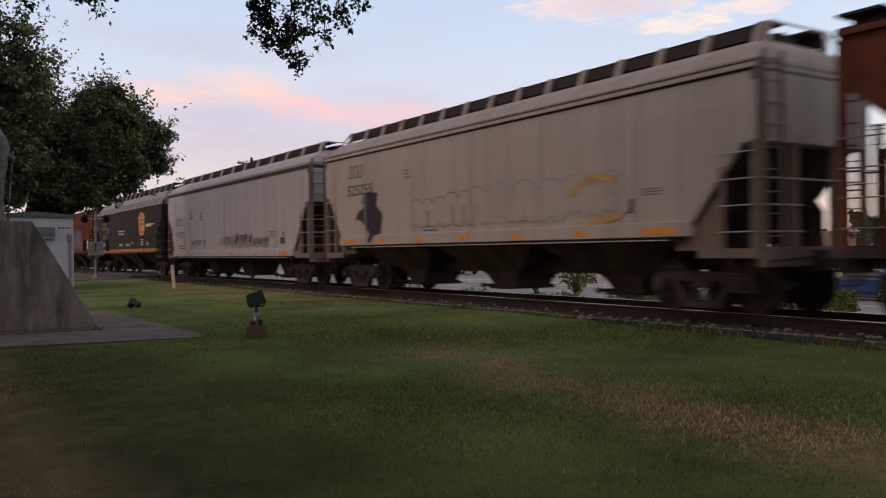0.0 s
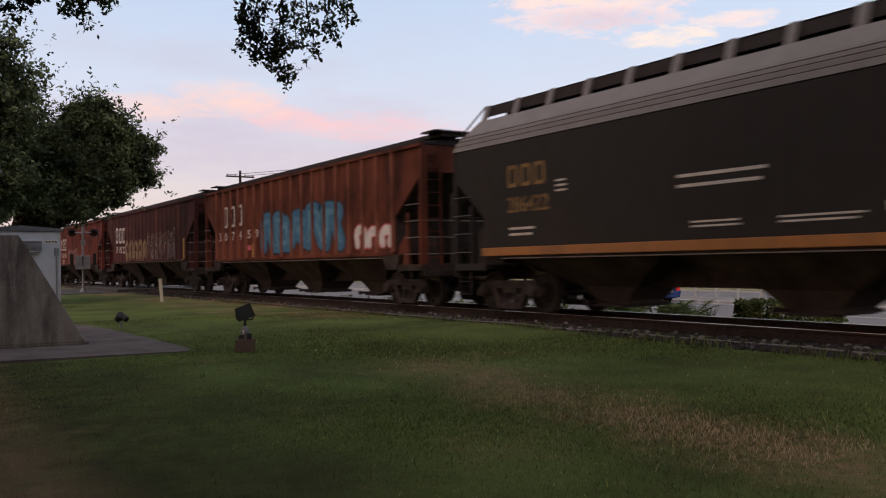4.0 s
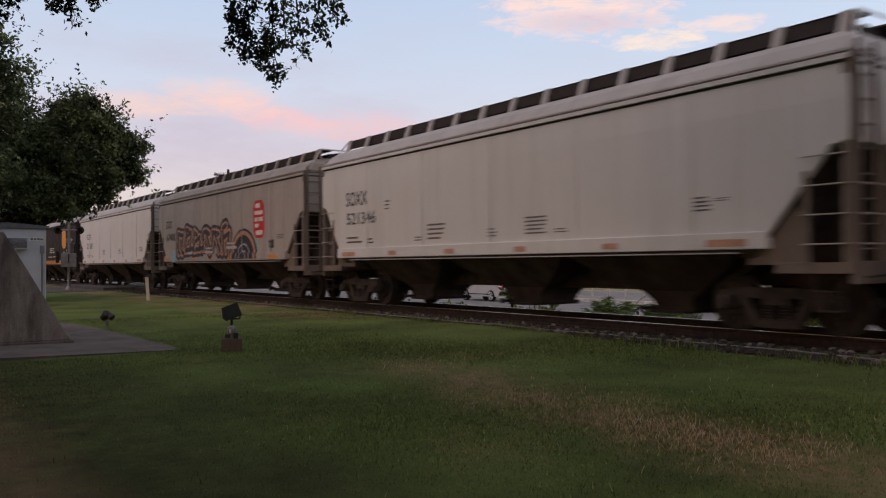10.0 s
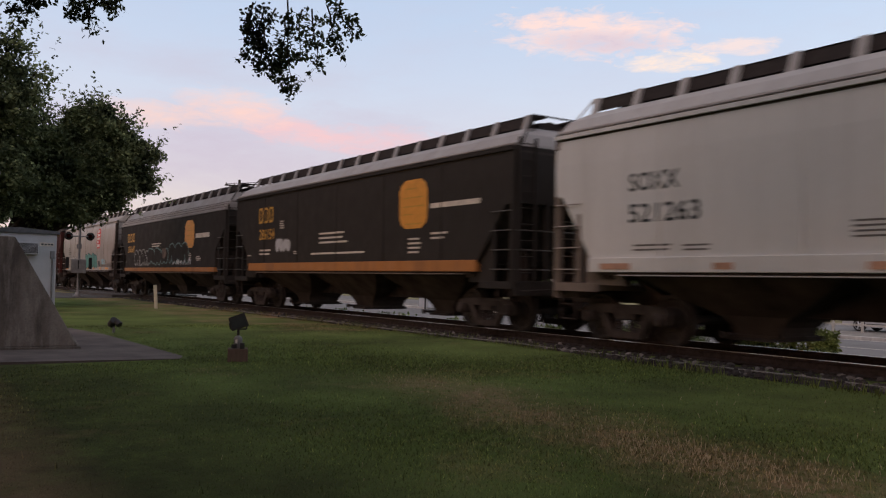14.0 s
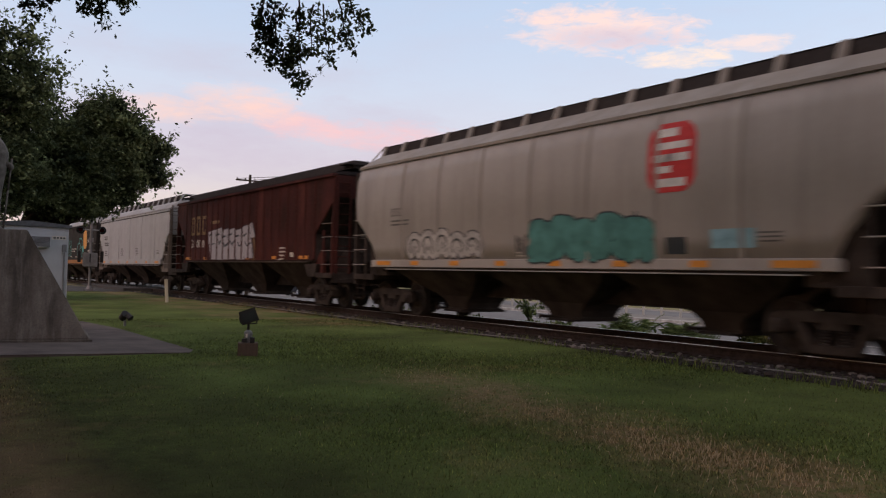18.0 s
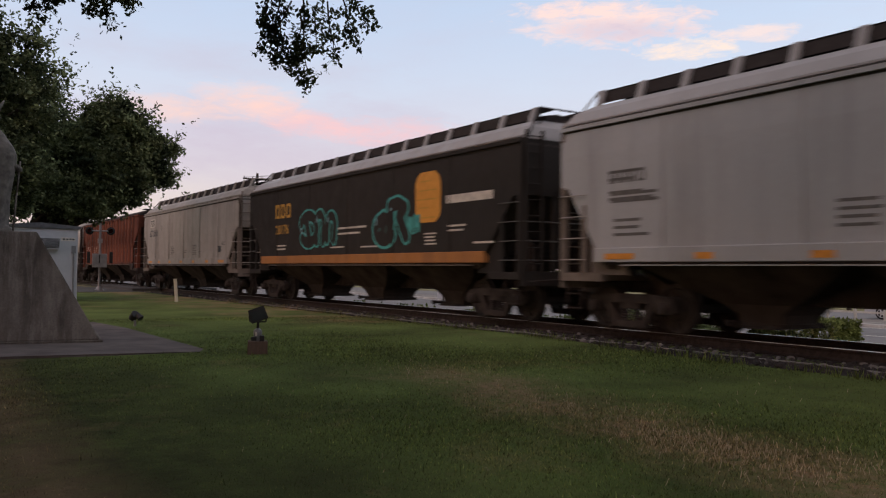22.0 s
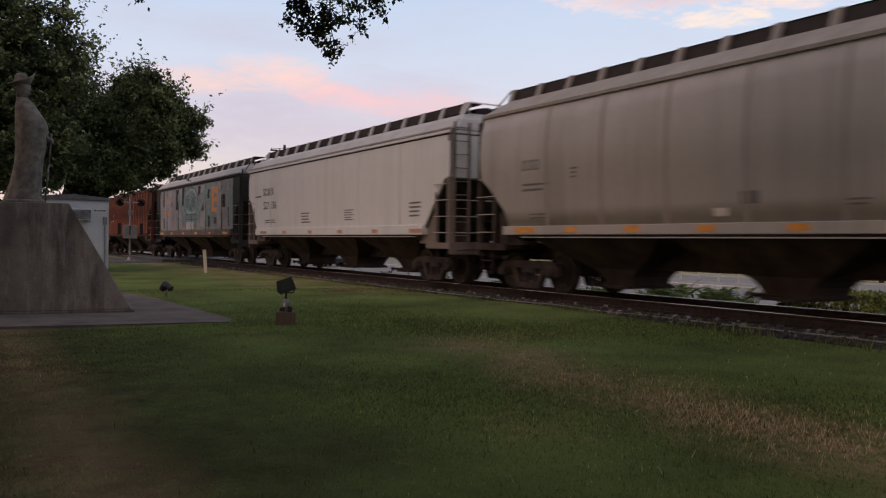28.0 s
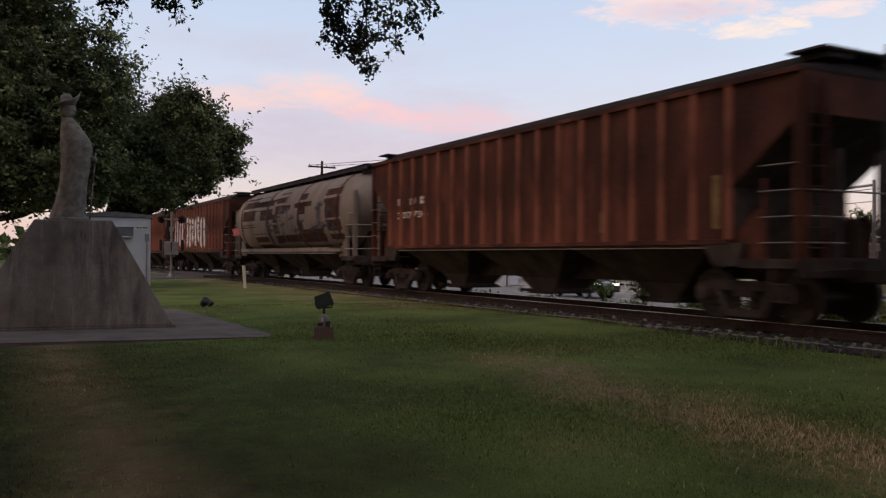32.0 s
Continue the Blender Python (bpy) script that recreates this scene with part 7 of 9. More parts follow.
# rear: metres from its rear corner to the eye's foot on the track as the clip begins
TRAIN = [
    {"rear": 6.94, "length": 17.90, "kind": "ribbed", "paint": "rust_light", "roof": "roof_dark", "marks": None,
     "label": "orange-rust ribbed covered hopper car, paint worn"},
    {"rear": 23.93, "length": 16.99, "kind": "flat", "paint": "tan", "roof": "roof_tan", "marks": marks_a,
     "label": "tan covered hopper car with faded graffiti along its side"},
    {"rear": 42.30, "length": 18.37, "shift": -0.11, "kind": "flat", "paint": "grey", "roof": "roof_white", "marks": marks_b,
     "label": "pale grey covered hopper car with dark graffiti low down", "band": True, "brackets": 12, "rise": 0.96, "sill_up": -0.30},
    {"rear": 60.46, "length": 18.16, "kind": "corrugated", "paint": "black", "roof": "roof_grey", "marks": marks_c,
     "label": "black covered hopper car with pale ribbed roof and amber badge", "sill": "sill_orange"},
    {"rear": 78.87, "length": 18.41, "kind": "ribbed", "paint": "rust_light", "roof": "roof_dark", "marks": marks_d,
     "label": "orange-rust ribbed covered hopper car with blue graffiti", "ribs": 18, "rib_paint": "rust_rib"},
    {"rear": 97.51, "length": 18.64, "shift": -0.08, "kind": "ribbed", "paint": "maroon", "roof": "roof_dark", "marks": marks_e,
     "label": "maroon covered hopper car with ochre and silver graffiti", "sill_up": 0.13, "ribs": 20, "proud": 0.022},
    {"rear": 115.69, "length": 18.18, "kind": "ribbed", "paint": "red_oxide", "roof": "roof_dark", "marks": marks_f,
     "label": "oxide-red covered hopper car with pale outlined graffiti", "sill_up": 0.13, "ribs": 20, "proud": 0.022},
    {"rear": 133.25, "length": 17.56, "kind": "flat", "paint": "white", "roof": "roof_pale", "marks": marks_g,
     "label": "clean white covered hopper car with black stencilled marks"},
    {"rear": 150.25, "length": 17.00, "shift": -0.33, "kind": "flat", "paint": "tan", "roof": "roof_tan", "marks": marks_h,
     "label": "tan covered hopper car with black graffiti and red badge"},
    {"rear": 167.78, "length": 17.53, "kind": "flat", "paint": "white", "roof": "roof_pale", "marks": marks_i,
     "label": "white covered hopper car with black stencilled marks"},
    {"rear": 185.79, "length": 18.01, "kind": "flat", "paint": "black", "roof": "roof_white", "marks": marks_j,
     "label": "black covered hopper car with pale roof and amber badge", "sill": "sill_orange", "rear_cut": 1.42},
    {"rear": 204.02, "length": 18.23, "shift": 0.27, "kind": "corrugated", "paint": "black", "roof": "roof_grey", "marks": marks_k,
     "label": "black covered hopper car with pale ribbed roof and white graffiti", "sill": "sill_orange"},
    {"rear": 221.46, "length": 17.44, "kind": "curved", "paint": "tan", "roof": "roof_tan", "marks": marks_l,
     "label": "tan round-sided covered hopper car with red badge and teal graffiti"},
    {"rear": 239.78, "length": 18.32, "shift": -0.18, "kind": "ribbed", "paint": "maroon", "roof": "roof_dark", "marks": marks_m,
     "label": "maroon covered hopper car with white block graffiti", "sill_up": 0.15, "ribs": 20, "proud": 0.03, "walk_up": 0.14},
    {"rear": 257.41, "length": 17.63, "kind": "flat", "paint": "grey", "roof": "roof_white", "marks": marks_n,
     "label": "pale grey covered hopper car with orange reflectors"},
    {"rear": 275.60, "length": 18.19, "shift": 0.75, "kind": "flat", "paint": "black", "roof": "roof_white", "marks": marks_o,
     "label": "black covered hopper car with teal graffiti and amber badge", "sill": "sill_orange", "rear_cut": 1.35},
    {"rear": 292.61, "length": 17.01, "kind": "flat", "paint": "stone", "roof": "roof_tan", "marks": marks_p,
     "label": "dirty stone-grey covered hopper car, dented and stained"},
    {"rear": 311.43, "length": 18.82, "kind": "ribbed", "paint": "rust_light", "roof": "roof_dark", "marks": marks_q,
     "label": "orange-rust ribbed covered hopper car with white stencilled number", "rib_paint": "rust_rib"},
    {"rear": 328.70, "length": 17.27, "shift": 0.15, "kind": "curved", "paint": "tan", "roof": "roof_tan", "marks": marks_r,
     "label": "tan round-sided covered hopper car with red badge"},
    {"rear": 346.37, "length": 17.67, "shift": 0.33, "kind": "flat", "paint": "white", "roof": "roof_pale", "marks": marks_s,
     "label": "white covered hopper car with black stencilled marks"},
    {"rear": 364.11, "length": 17.74, "kind": "flat", "paint": "teal_black", "roof": "roof_white", "marks": marks_t,
     "label": "dark covered hopper car painted over with a silver and teal mural", "sill": "sill_dark"},
    {"rear": 382.30, "length": 18.19, "kind": "ribbed", "paint": "rust", "roof": "roof_dark", "marks": marks_u,
     "label": "rusty ribbed covered hopper car, heavily weathered", "rib_paint": "rust_rib"},
    {"rear": 399.90, "length": 17.60, "kind": "round", "paint": "barrel", "roof": "roof_dark", "marks": marks_v,
     "label": "tan barrel-shaped covered hopper car streaked with rust and black graffiti"},
    {"rear": 417.80, "length": 17.90, "kind": "ribbed", "paint": "rust", "roof": "roof_dark", "marks": marks_w,
     "label": "rusty ribbed covered hopper car with white and green graffiti", "rib_paint": "rust_rib"},
    {"rear": 435.70, "length": 17.90, "kind": "ribbed", "paint": "rust", "roof": "roof_dark", "marks": None,
     "label": "rust-red ribbed covered hopper car far back in the train", "rib_paint": "rust_rib"},
    {"rear": 453.60, "length": 17.90, "kind": "flat", "paint": "grey", "roof": "grey", "marks": None,
     "label": "grey covered hopper car far back in the train"},
]
for entry in TRAIN:
    hopper_car(entry)

# ---- the small square with its statue ----
def statue_square():
    at_ = pose(-18.0, 1.47, 0.05, 0, 0, 82.5)
    ped = thing("pedestal", "tapered concrete pedestal with dark and pale water stains", "pedestal", m=at_)
    ring = lambda w, d, z: [(-w, -d, z), (w, -d, z), (w, d, z), (-w, d, z)]
    part("plinth", Shape().box(-1.80, 1.80, -1.80, 1.80, -0.05, 0.05), MAT["pedestal"], ped, "low dark footing", bevel=0.02)
    part("shaft", Shape().rings([ring(1.75, 1.75, 0.05), ring(0.69, 0.69, 1.98), ring(0.68, 0.68, 2.0)]), MAT["pedestal"], ped, "sloping concrete faces streaked by water", bevel=0.025)
    slab = Shape().prism([(-14.9, -4.0), (-13.56, 4.03), (-14.0, 4.22), (-19.6, 4.15), (-22.0, 3.9), (-22.0, -4.0)], -0.1, 0.06, "z")
    tagged(part("paving_slab", slab, MAT["slab"], None, "grey concrete paving slab around the pedestal", bevel=0.012), kind="structure", category="pavement")
    # a robed figure with a wide upturned hat and a staff
    rows = [(0.00, -0.05, 0.315, 0.30), (0.09, -0.04, 0.31, 0.29), (0.22, -0.02, 0.295, 0.28), (0.40, 0.01, 0.276, 0.27), (0.58, 0.03, 0.262, 0.26), (0.76, 0.054, 0.252, 0.26), (0.92, 0.072, 0.255, 0.27), (1.07, 0.088, 0.26, 0.29), (1.20, 0.096, 0.272, 0.31), (1.30, 0.10, 0.282, 0.32),
            (1.40, 0.103, 0.287, 0.33), (1.47, 0.10, 0.288, 0.33), (1.54, 0.088, 0.277, 0.325), (1.61, 0.075, 0.263, 0.315), (1.70, 0.045, 0.232, 0.295), (1.79, 0.014, 0.201, 0.26), (1.87, -0.012, 0.172, 0.21), (1.93, -0.034, 0.145, 0.155), (1.98, -0.055, 0.112, 0.11), (2.02, -0.062, 0.095, 0.085)]
    s = Shape()
    rr = []
    for z, cx, a, b in rows:
        fold = 0.045 * max(0.0, 1.0 - z / 1.9) + 0.004
        pts = []
        for k in range(56):
            q = 2 * math.pi * k / 56
            f = 1 + fold * math.sin(q * 5 + z * 2.6) + 0.8 * fold * math.sin(q * 9 - z * 2.1) + 0.35 * fold * math.sin(q * 17 + z * 5)
            # the cloak is drawn back over the shoulder and falls in one long edge in front
            f += 0.03 * math.exp(-((q - 5.2 - 0.25 * z) / 0.22) ** 2) * (z < 1.75)
            pts.append((cx + a * f * math.cos(q), b * f * math.sin(q), z))
        rr.append(pts)
    s.rings(rr)
    # head in profile: throat, chin, mouth, nose, brow, and hair to the nape
    head = [(2.00, 0.01, -0.14, 0.07), (2.05, 0.03, -0.16, 0.085), (2.075, 0.085, -0.165, 0.092), (2.10, 0.092, -0.168, 0.097), (2.115, 0.078, -0.17, 0.10), (2.135, 0.090, -0.172, 0.102), (2.15, 0.086, -0.174, 0.104), (2.165, 0.118, -0.176, 0.105),
            (2.19, 0.100, -0.178, 0.108), (2.215, 0.084, -0.178, 0.11), (2.235, 0.095, -0.178, 0.112), (2.27, 0.090, -0.175, 0.112), (2.30, 0.080, -0.165, 0.108)]
    hr = []
    for z, front, back, b in head:
        pts = []
        for k in range(28):
            q = 2 * math.pi * k / 28
            c = math.cos(q)
            x = (front + back) / 2 + (front - back) / 2 * (abs(c) ** (1.5 if c > 0 else 0.9)) * (1 if c > 0 else -1)
            pts.append((x - 0.01, b * math.sin(q), z))
        hr.append(pts)
    s.rings(hr)
    # hat: a low crown in a wide brim that turns up in front and droops at the nape
    under, brim, rim, top_ = [], [], [], []
    for k in range(40):
        q = 2 * math.pi * k / 40
        f, g = math.cos(q), math.sin(q)
        lift = 0.055 * f + 0.15 * max(0.0, f) ** 2.5 - 0.02 * max(0.0, -f) + 0.02 * abs(g)
        under.append((-0.05 + 0.125 * f, 0.12 * g, 2.265))
        brim.append((-0.085 + 0.245 * f, 0.235 * g, 2.295 + lift))
        rim.append((-0.085 + 0.240 * f, 0.230 * g, 2.315 + lift))
        top_.append((-0.075 + 0.128 * f, 0.122 * g, 2.315 + 0.03 * f))
    dome = [[(-0.085 + r * math.cos(2 * math.pi * k / 40), r * 0.93 * math.sin(2 * math.pi * k / 40), z) for k in range(40)] for r, z in ((0.122, 2.38), (0.112, 2.43), (0.085, 2.465), (0.045, 2.485), (0.008, 2.49))]
    s.rings([under, brim, rim, top_] + dome)
    # forearm out of the cloak, its fist round a staff, and the staff
    limb(s, [(0.16, -0.10, 1.36), (0.32, -0.09, 1.27), (0.415, -0.08, 1.22)], 0.085, 0.05, 10)
    s.turned([(-0.055, 0.02), (-0.045, 0.045), (0.0, 0.056), (0.045, 0.045), (0.055, 0.02)], (0.43, -0.08, 1.205), "z", 12)
    limb(s, [(0.445, -0.08, 1.36), (0.40, -0.08, 0.75), (0.345, -0.08, 0.0)], 0.017, 0.017, 8)
    # shoes under the hem and a rounded base
    s.rings([[(0.20 + 0.13 * k + r * math.cos(q) * 0.9, -0.12 + r * 0.55 * math.sin(q), z) for q in [j * 0.5236 for j in range(12)]] for k, r, z in ((0, 0.13, 0.02), (0, 0.13, 0.06), (-0.1, 0.09, 0.12))])
    s.rings([[(a * math.cos(q) * (1 / max(abs(math.cos(q)), abs(math.sin(q)))) ** 0.7 - 0.02, b * math.sin(q) * (1 / max(abs(math.cos(q)), abs(math.sin(q)))) ** 0.7, z) for q in [j * math.pi / 16 for j in range(32)]] for a, b, z in ((0.36, 0.34, -0.02), (0.36, 0.34, 0.03), (0.33, 0.31, 0.06))])
    tagged(part("statue", s, MAT["bronze"], None, "dark weathered statue of a robed figure with wide hat and staff", smooth=True, m=at_ @ pose(-0.10, 0, 2.01) @ pose(0, 0, 0, 0, 0, 6)), category="statue")


def flood_lamp(x, y, rz, scale=1.0, low=False):
    lamp = thing("flood_lamp", "small dark floodlight on a concrete block in the lawn" if not low else "small dark garden spotlight low in the grass", "floodlight", m=pose(x, y, gz(y), 0, 0, rz))
    k = scale
    if not low:
        part("block", Shape().box(-0.155, 0.155, -0.155, 0.155, -0.05, 0.20), MAT["lamp_block"], lamp, "stained concrete block", bevel=0.015)
        part("junction_box", Shape().turned([(0.19, 0.06), (0.22, 0.062), (0.34, 0.068), (0.37, 0.06), (0.40, 0.02)], (0, 0, 0), "z", 18), MAT["zinc"], lamp, "grey metal junction box")
        part("label_plate", Shape().box(-0.04, -0.01, -0.074, -0.064, 0.28, 0.34), MAT["chalk"], lamp)
        part("stem", Shape().rod((0, 0, 0.38), (0, 0, 0.50), 0.02), MAT["dark_metal"], lamp)
        head = part("lamp_head", Shape().prism([(-0.125, -0.09), (0.125, -0.09), (0.12, 0.10), (-0.12, 0.10)], -0.08, 0.08), MAT["dark_metal"], lamp, "black box-shaped lamp head", bevel=0.01, m=pose(0, 0, 0.61, 0, -20, 0))
        part("lens", Shape().box(-0.11, 0.11, -0.084, -0.078, -0.075, 0.075), MAT["dark_glass"], head)
        part("yoke", Shape().rod((-0.12, 0, 0.50), (0.12, 0, 0.50), 0.012).rod((-0.12, 0, 0.50), (-0.14, 0, 0.60), 0.012).rod((0.12, 0, 0.50), (0.14, 0, 0.60), 0.012), MAT["dark_metal"], lamp)
        part("fitting", Shape().box(-0.10, -0.02, -0.13, -0.08, 0.21, 0.27).box(0.03, 0.10, -0.14, -0.08, 0.20, 0.29), MAT["dark_metal"], lamp)
    else:
        part("stake", Shape().rod((0, 0, -0.05), (0, 0, 0.14), 0.03), MAT["zinc"], lamp)
        part("lamp_head", Shape().turned([(-0.09, 0.05), (-0.07, 0.085), (0.10, 0.10), (0.11, 0.085)], (0, 0, 0), "x", 14), MAT["dark_metal"], lamp, m=pose(-0.06, 0, 0.22, 0, -35, 0))
        part("lamp_head", Shape().turned([(-0.06, 0.04), (-0.05, 0.06), (0.08, 0.075), (0.09, 0.06)], (0, 0, 0), "x", 14), MAT["dark_metal"], lamp, m=pose(0.14, 0, 0.24, 0, 40, 20))
    return lamp


def marker_post():
    post = thing("marker_post", "cream-painted marker post leaning beside the track", "post", m=pose(-32.5, 8.75, gz(8.7), 3, -4, 0))
    part("post_shaft", Shape().prism([(-0.075, -0.05), (0.075, -0.05), (0.075, 0.05), (-0.075, 0.05)], -0.1, 0.86, "z"), MAT["cream"], post, bevel=0.015)
    part("cap", Shape().box(-0.08, 0.08, -0.055, 0.055, 0.86, 0.88), MAT["cream"], post)


def bungalow():
    """The white hut with the crossing's equipment."""
    hut = thing("equipment_hut", "white metal equipment hut with a window air conditioner", "hut", m=pose(-35.6, 5.70, 0.03, 0, 0, 7))
    part("wall_shell", Shape().box(-3.0, 0.0, -2.75, 0.0, 0.0, 2.85), MAT["white_metal"], hut, bevel=0.02)
    part("roof", Shape().box(-3.1, 0.10, -2.85, 0.08, 2.85, 2.95).prism([(-2.85, 2.95), (0.08, 2.95), (-1.38, 3.06)], -3.1, 0.1, "x"), MAT["grey_metal"], hut, bevel=0.01)
    part("base", Shape().box(-3.05, 0.03, -2.8, 0.03, -0.1, 0.08), MAT["slab"], hut)
    for y in (-2.73, -0.03):
        part("corner_trim", Shape().box(-0.02, 0.025, y - 0.03, y + 0.03, 0.08, 2.85), MAT["white_metal"], hut)
    unit = part("air_conditioner", Shape().box(-0.05, 0.30, -1.75, -0.72, 2.05, 2.52), MAT["white_metal"], hut, "window air conditioner", bevel=0.02)
    for k in range(9):
        part("louvre", shared(("louvre",), lambda: Shape().box(0, 0.012, -0.48, 0.48, -0.012, 0.012)), MAT["dark_metal"], unit, m=pose(0.30, -1.235, 2.11 + k * 0.042, 0, 30, 0))
    part("sign", Shape().box(0.0, 0.02, -0.62, -0.10, 2.38, 2.52), MAT["chalk"], hut, "small white sign with dark bars")
    for y in (-0.52, -0.40, -0.28, -0.17):
        part("lettering", shared(("hut_lettering",), lambda: Shape().box(0.02, 0.026, -0.04, 0.04, 2.42, 2.48)), MAT["ink"], hut, m=pose(0, y, 0))
    part("conduit", Shape().rod((0.04, -0.15, 0.1), (0.04, -0.15, 2.2), 0.03).box(0.0, 0.09, -0.22, -0.08, 1.9, 2.2), MAT["zinc"], hut)


def crossing_signal():
    sg = thing("crossing_signal", "grey crossing signal mast with two dark hooded lamps", "railway signal", m=pose(-47.0, 8.62, gz(8.6), 0, 0, -12))
    part("mast", Shape().rod((0, 0, -0.1), (0, 0, 4.1), 0.065, n=12), MAT["zinc"], sg)
    part("mast_base", Shape().box(-0.22, 0.22, -0.22, 0.22, -0.1, 0.12).turned([(0.12, 0.16), (0.3, 0.1)], (0, 0, 0), "z", 12), MAT["zinc"], sg)
    part("cross_arm", Shape().rod((0, -0.55, 3.2), (0, 0.55, 3.2), 0.035), MAT["zinc"], sg)
    for y in (-0.52, 0.52):
        lamp = part("lamp", Shape().turned([(-0.12, 0.10), (-0.06, 0.21), (0.0, 0.21), (0.02, 0.13)], (0, 0, 0), "x", 22), MAT["dark_metal"], sg, "black round lamp with backboard", m=pose(0.0, y, 3.2))
        part("hood", Shape().turned([(0.0, 0.135), (0.26, 0.125), (0.26, 0.115), (0.02, 0.12)], (0, 0, 0), "x", 22), MAT["dark_metal"], lamp)
        part("lens", Shape().turned([(0.02, 0.11), (0.05, 0.09), (0.06, 0.02)], (0, 0, 0), "x", 18), MAT["red_lens"], lamp)
    part("case", Shape().box(0.07, 0.35, -0.36, 0.36, 1.28, 2.0), MAT["zinc"], sg, "grey metal equipment case", bevel=0.02)
    for y in (-0.62, 0.48):
        part("gate_mechanism", Shape().box(-0.1, 0.2, y, y + 0.16, 1.5, 2.1), MAT["dark_metal"], sg, bevel=0.02)
    part("slot_cover", Shape().box(0.35, 0.37, -0.03, 0.03, 1.5, 1.95), MAT["dark_metal"], sg)
    part("bracket", Shape().box(-0.05, 0.05, -0.12, 0.12, 2.55, 2.8), MAT["zinc"], sg)


MAT["lamp_block"] = concrete_material("brown_stained_block", (0.12, 0.085, 0.065), 0.5)
MAT["zinc"] = plain("galvanised_metal", (0.22, 0.22, 0.225), 0.5, 0.5, 0.2, 5)
MAT["dark_metal"] = plain("black_enamelled_metal", (0.022, 0.021, 0.022), 0.5, 0.2, 0.3, 8)
MAT["dark_glass"] = plain("dark_lamp_glass", (0.03, 0.035, 0.04), 0.1, 0.0, 0.1)
MAT["red_lens"] = plain("dull_red_lens", (0.12, 0.01, 0.01), 0.2)
MAT["cream"] = plain("cream_post_paint", (0.48, 0.44, 0.33), 0.7, vary=0.15)
MAT["white_metal"] = plain("white_sheet_metal", (0.42, 0.43, 0.45), 0.5, 0.0, 0.08, 2)
MAT["grey_metal"] = plain("dark_grey_roof_metal", (0.10, 0.10, 0.11), 0.6)


# ---- trees ----
def leaf_material(name, dark, light):
    n = Nodes(name, 0.75)
    leaf = n.ramp(n.island(), [(0.0, dark), (0.65, mixc(dark, light, 0.5)), (1.0, light)])
    # clump-sized noise puts light and shade into the leaf colour
    spray = n.ramp(n.noise(1.15, 4, 0.6), [(0.38, (0.36, 0.38, 0.38)), (0.64, (1.9, 1.8, 1.5))])
    return n.leafy(n.mix(1.0, leaf, spray, "MULTIPLY"), 0.35)


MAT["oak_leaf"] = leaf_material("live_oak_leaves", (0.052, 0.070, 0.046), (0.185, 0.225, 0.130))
# darker copy of the oak leaves: the hanging sprays' shade is in the colour
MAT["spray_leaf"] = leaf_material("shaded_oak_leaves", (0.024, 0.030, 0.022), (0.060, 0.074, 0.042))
MAT["hedge_leaf"] = leaf_material("hedge_leaves", (0.10, 0.12, 0.038), (0.42, 0.43, 0.18))
MAT["palm_leaf"] = leaf_material("palmetto_fronds", (0.075, 0.105, 0.045), (0.28, 0.33, 0.15))
MAT["far_leaf"] = leaf_material("far_foliage", (0.03, 0.045, 0.02), (0.09, 0.12, 0.05))
MAT["bark"] = plain("dark_oak_bark", (0.045, 0.036, 0.028), 0.9, 0.0, 0.4, 9)


def leaf_mesh(name, pts, size, rng, droop=0.0):
    """A crown of small folded leaves at given points."""
    n = len(pts)
    up = rng.normal(size=(n, 3)) * 0.8 + np.array([0, 0, 0.9])
    d = np.cross(up, rng.normal(size=(n, 3)))
    d[:, 2] -= droop
    d /= np.linalg.norm(d, axis=1)[:, None]
    e = np.cross(up, d)
    e /= np.linalg.norm(e, axis=1)[:, None]
    ln = size * rng.uniform(0.6, 1.3, (n, 1))
    w = ln * 0.30
    v = np.stack([pts, pts + d * ln * 0.5 + e * w, pts + d * ln, pts + d * ln * 0.5 - e * w], 1).reshape(-1, 3)
    me = bpy.data.meshes.new(name)
    me.vertices.add(4 * n)
    me.vertices.foreach_set("co", v.astype(np.float32).ravel())
    me.loops.add(4 * n)
    me.loops.foreach_set("vertex_index", np.arange(4 * n))
    me.polygons.add(n)
    me.polygons.foreach_set("loop_start", np.arange(0, 4 * n, 4))
    me.update(calc_edges=True)
    return me


def crown_points(lobes, clumps, leaves, rng, spread=0.28, sprigs=0.6):
    """Leaf points in dense clumps towards the skin of the lobes, with sprigs that stand out of it."""
    pts = []
    wts = np.array([l[3] ** 2 for l in lobes])
    for i in rng.choice(len(lobes), clumps, p=wts / wts.sum()):
        x, y, z, r = lobes[i]
        d = rng.normal(size=3)
        d /= np.linalg.norm(d)
        k = rng.uniform(0.45, 1.0) ** 0.6
        c = np.array([x, y, z]) + d * r * k * np.array([1, 1, 0.85])
        g = np.clip(rng.normal(size=(leaves, 3)), -1.5, 1.5) * spread * rng.uniform(0.5, 1.25)
        pts.append(c + g * np.array([1, 1, 0.50]))
        if k > 0.80 and rng.random() < sprigs:
            for _ in range(2):
                u_ = d * 0.75 + np.array([0, 0, 0.35]) + rng.normal(size=3) * 0.35
                s_ = np.linspace(0, 1, leaves // 2)[:, None]
                pts.append(c + u_ * s_ * rng.uniform(0.4, 1.0) + rng.normal(size=(leaves // 2, 3)) * 0.085 * (1.35 - s_))
    return np.concatenate(pts)


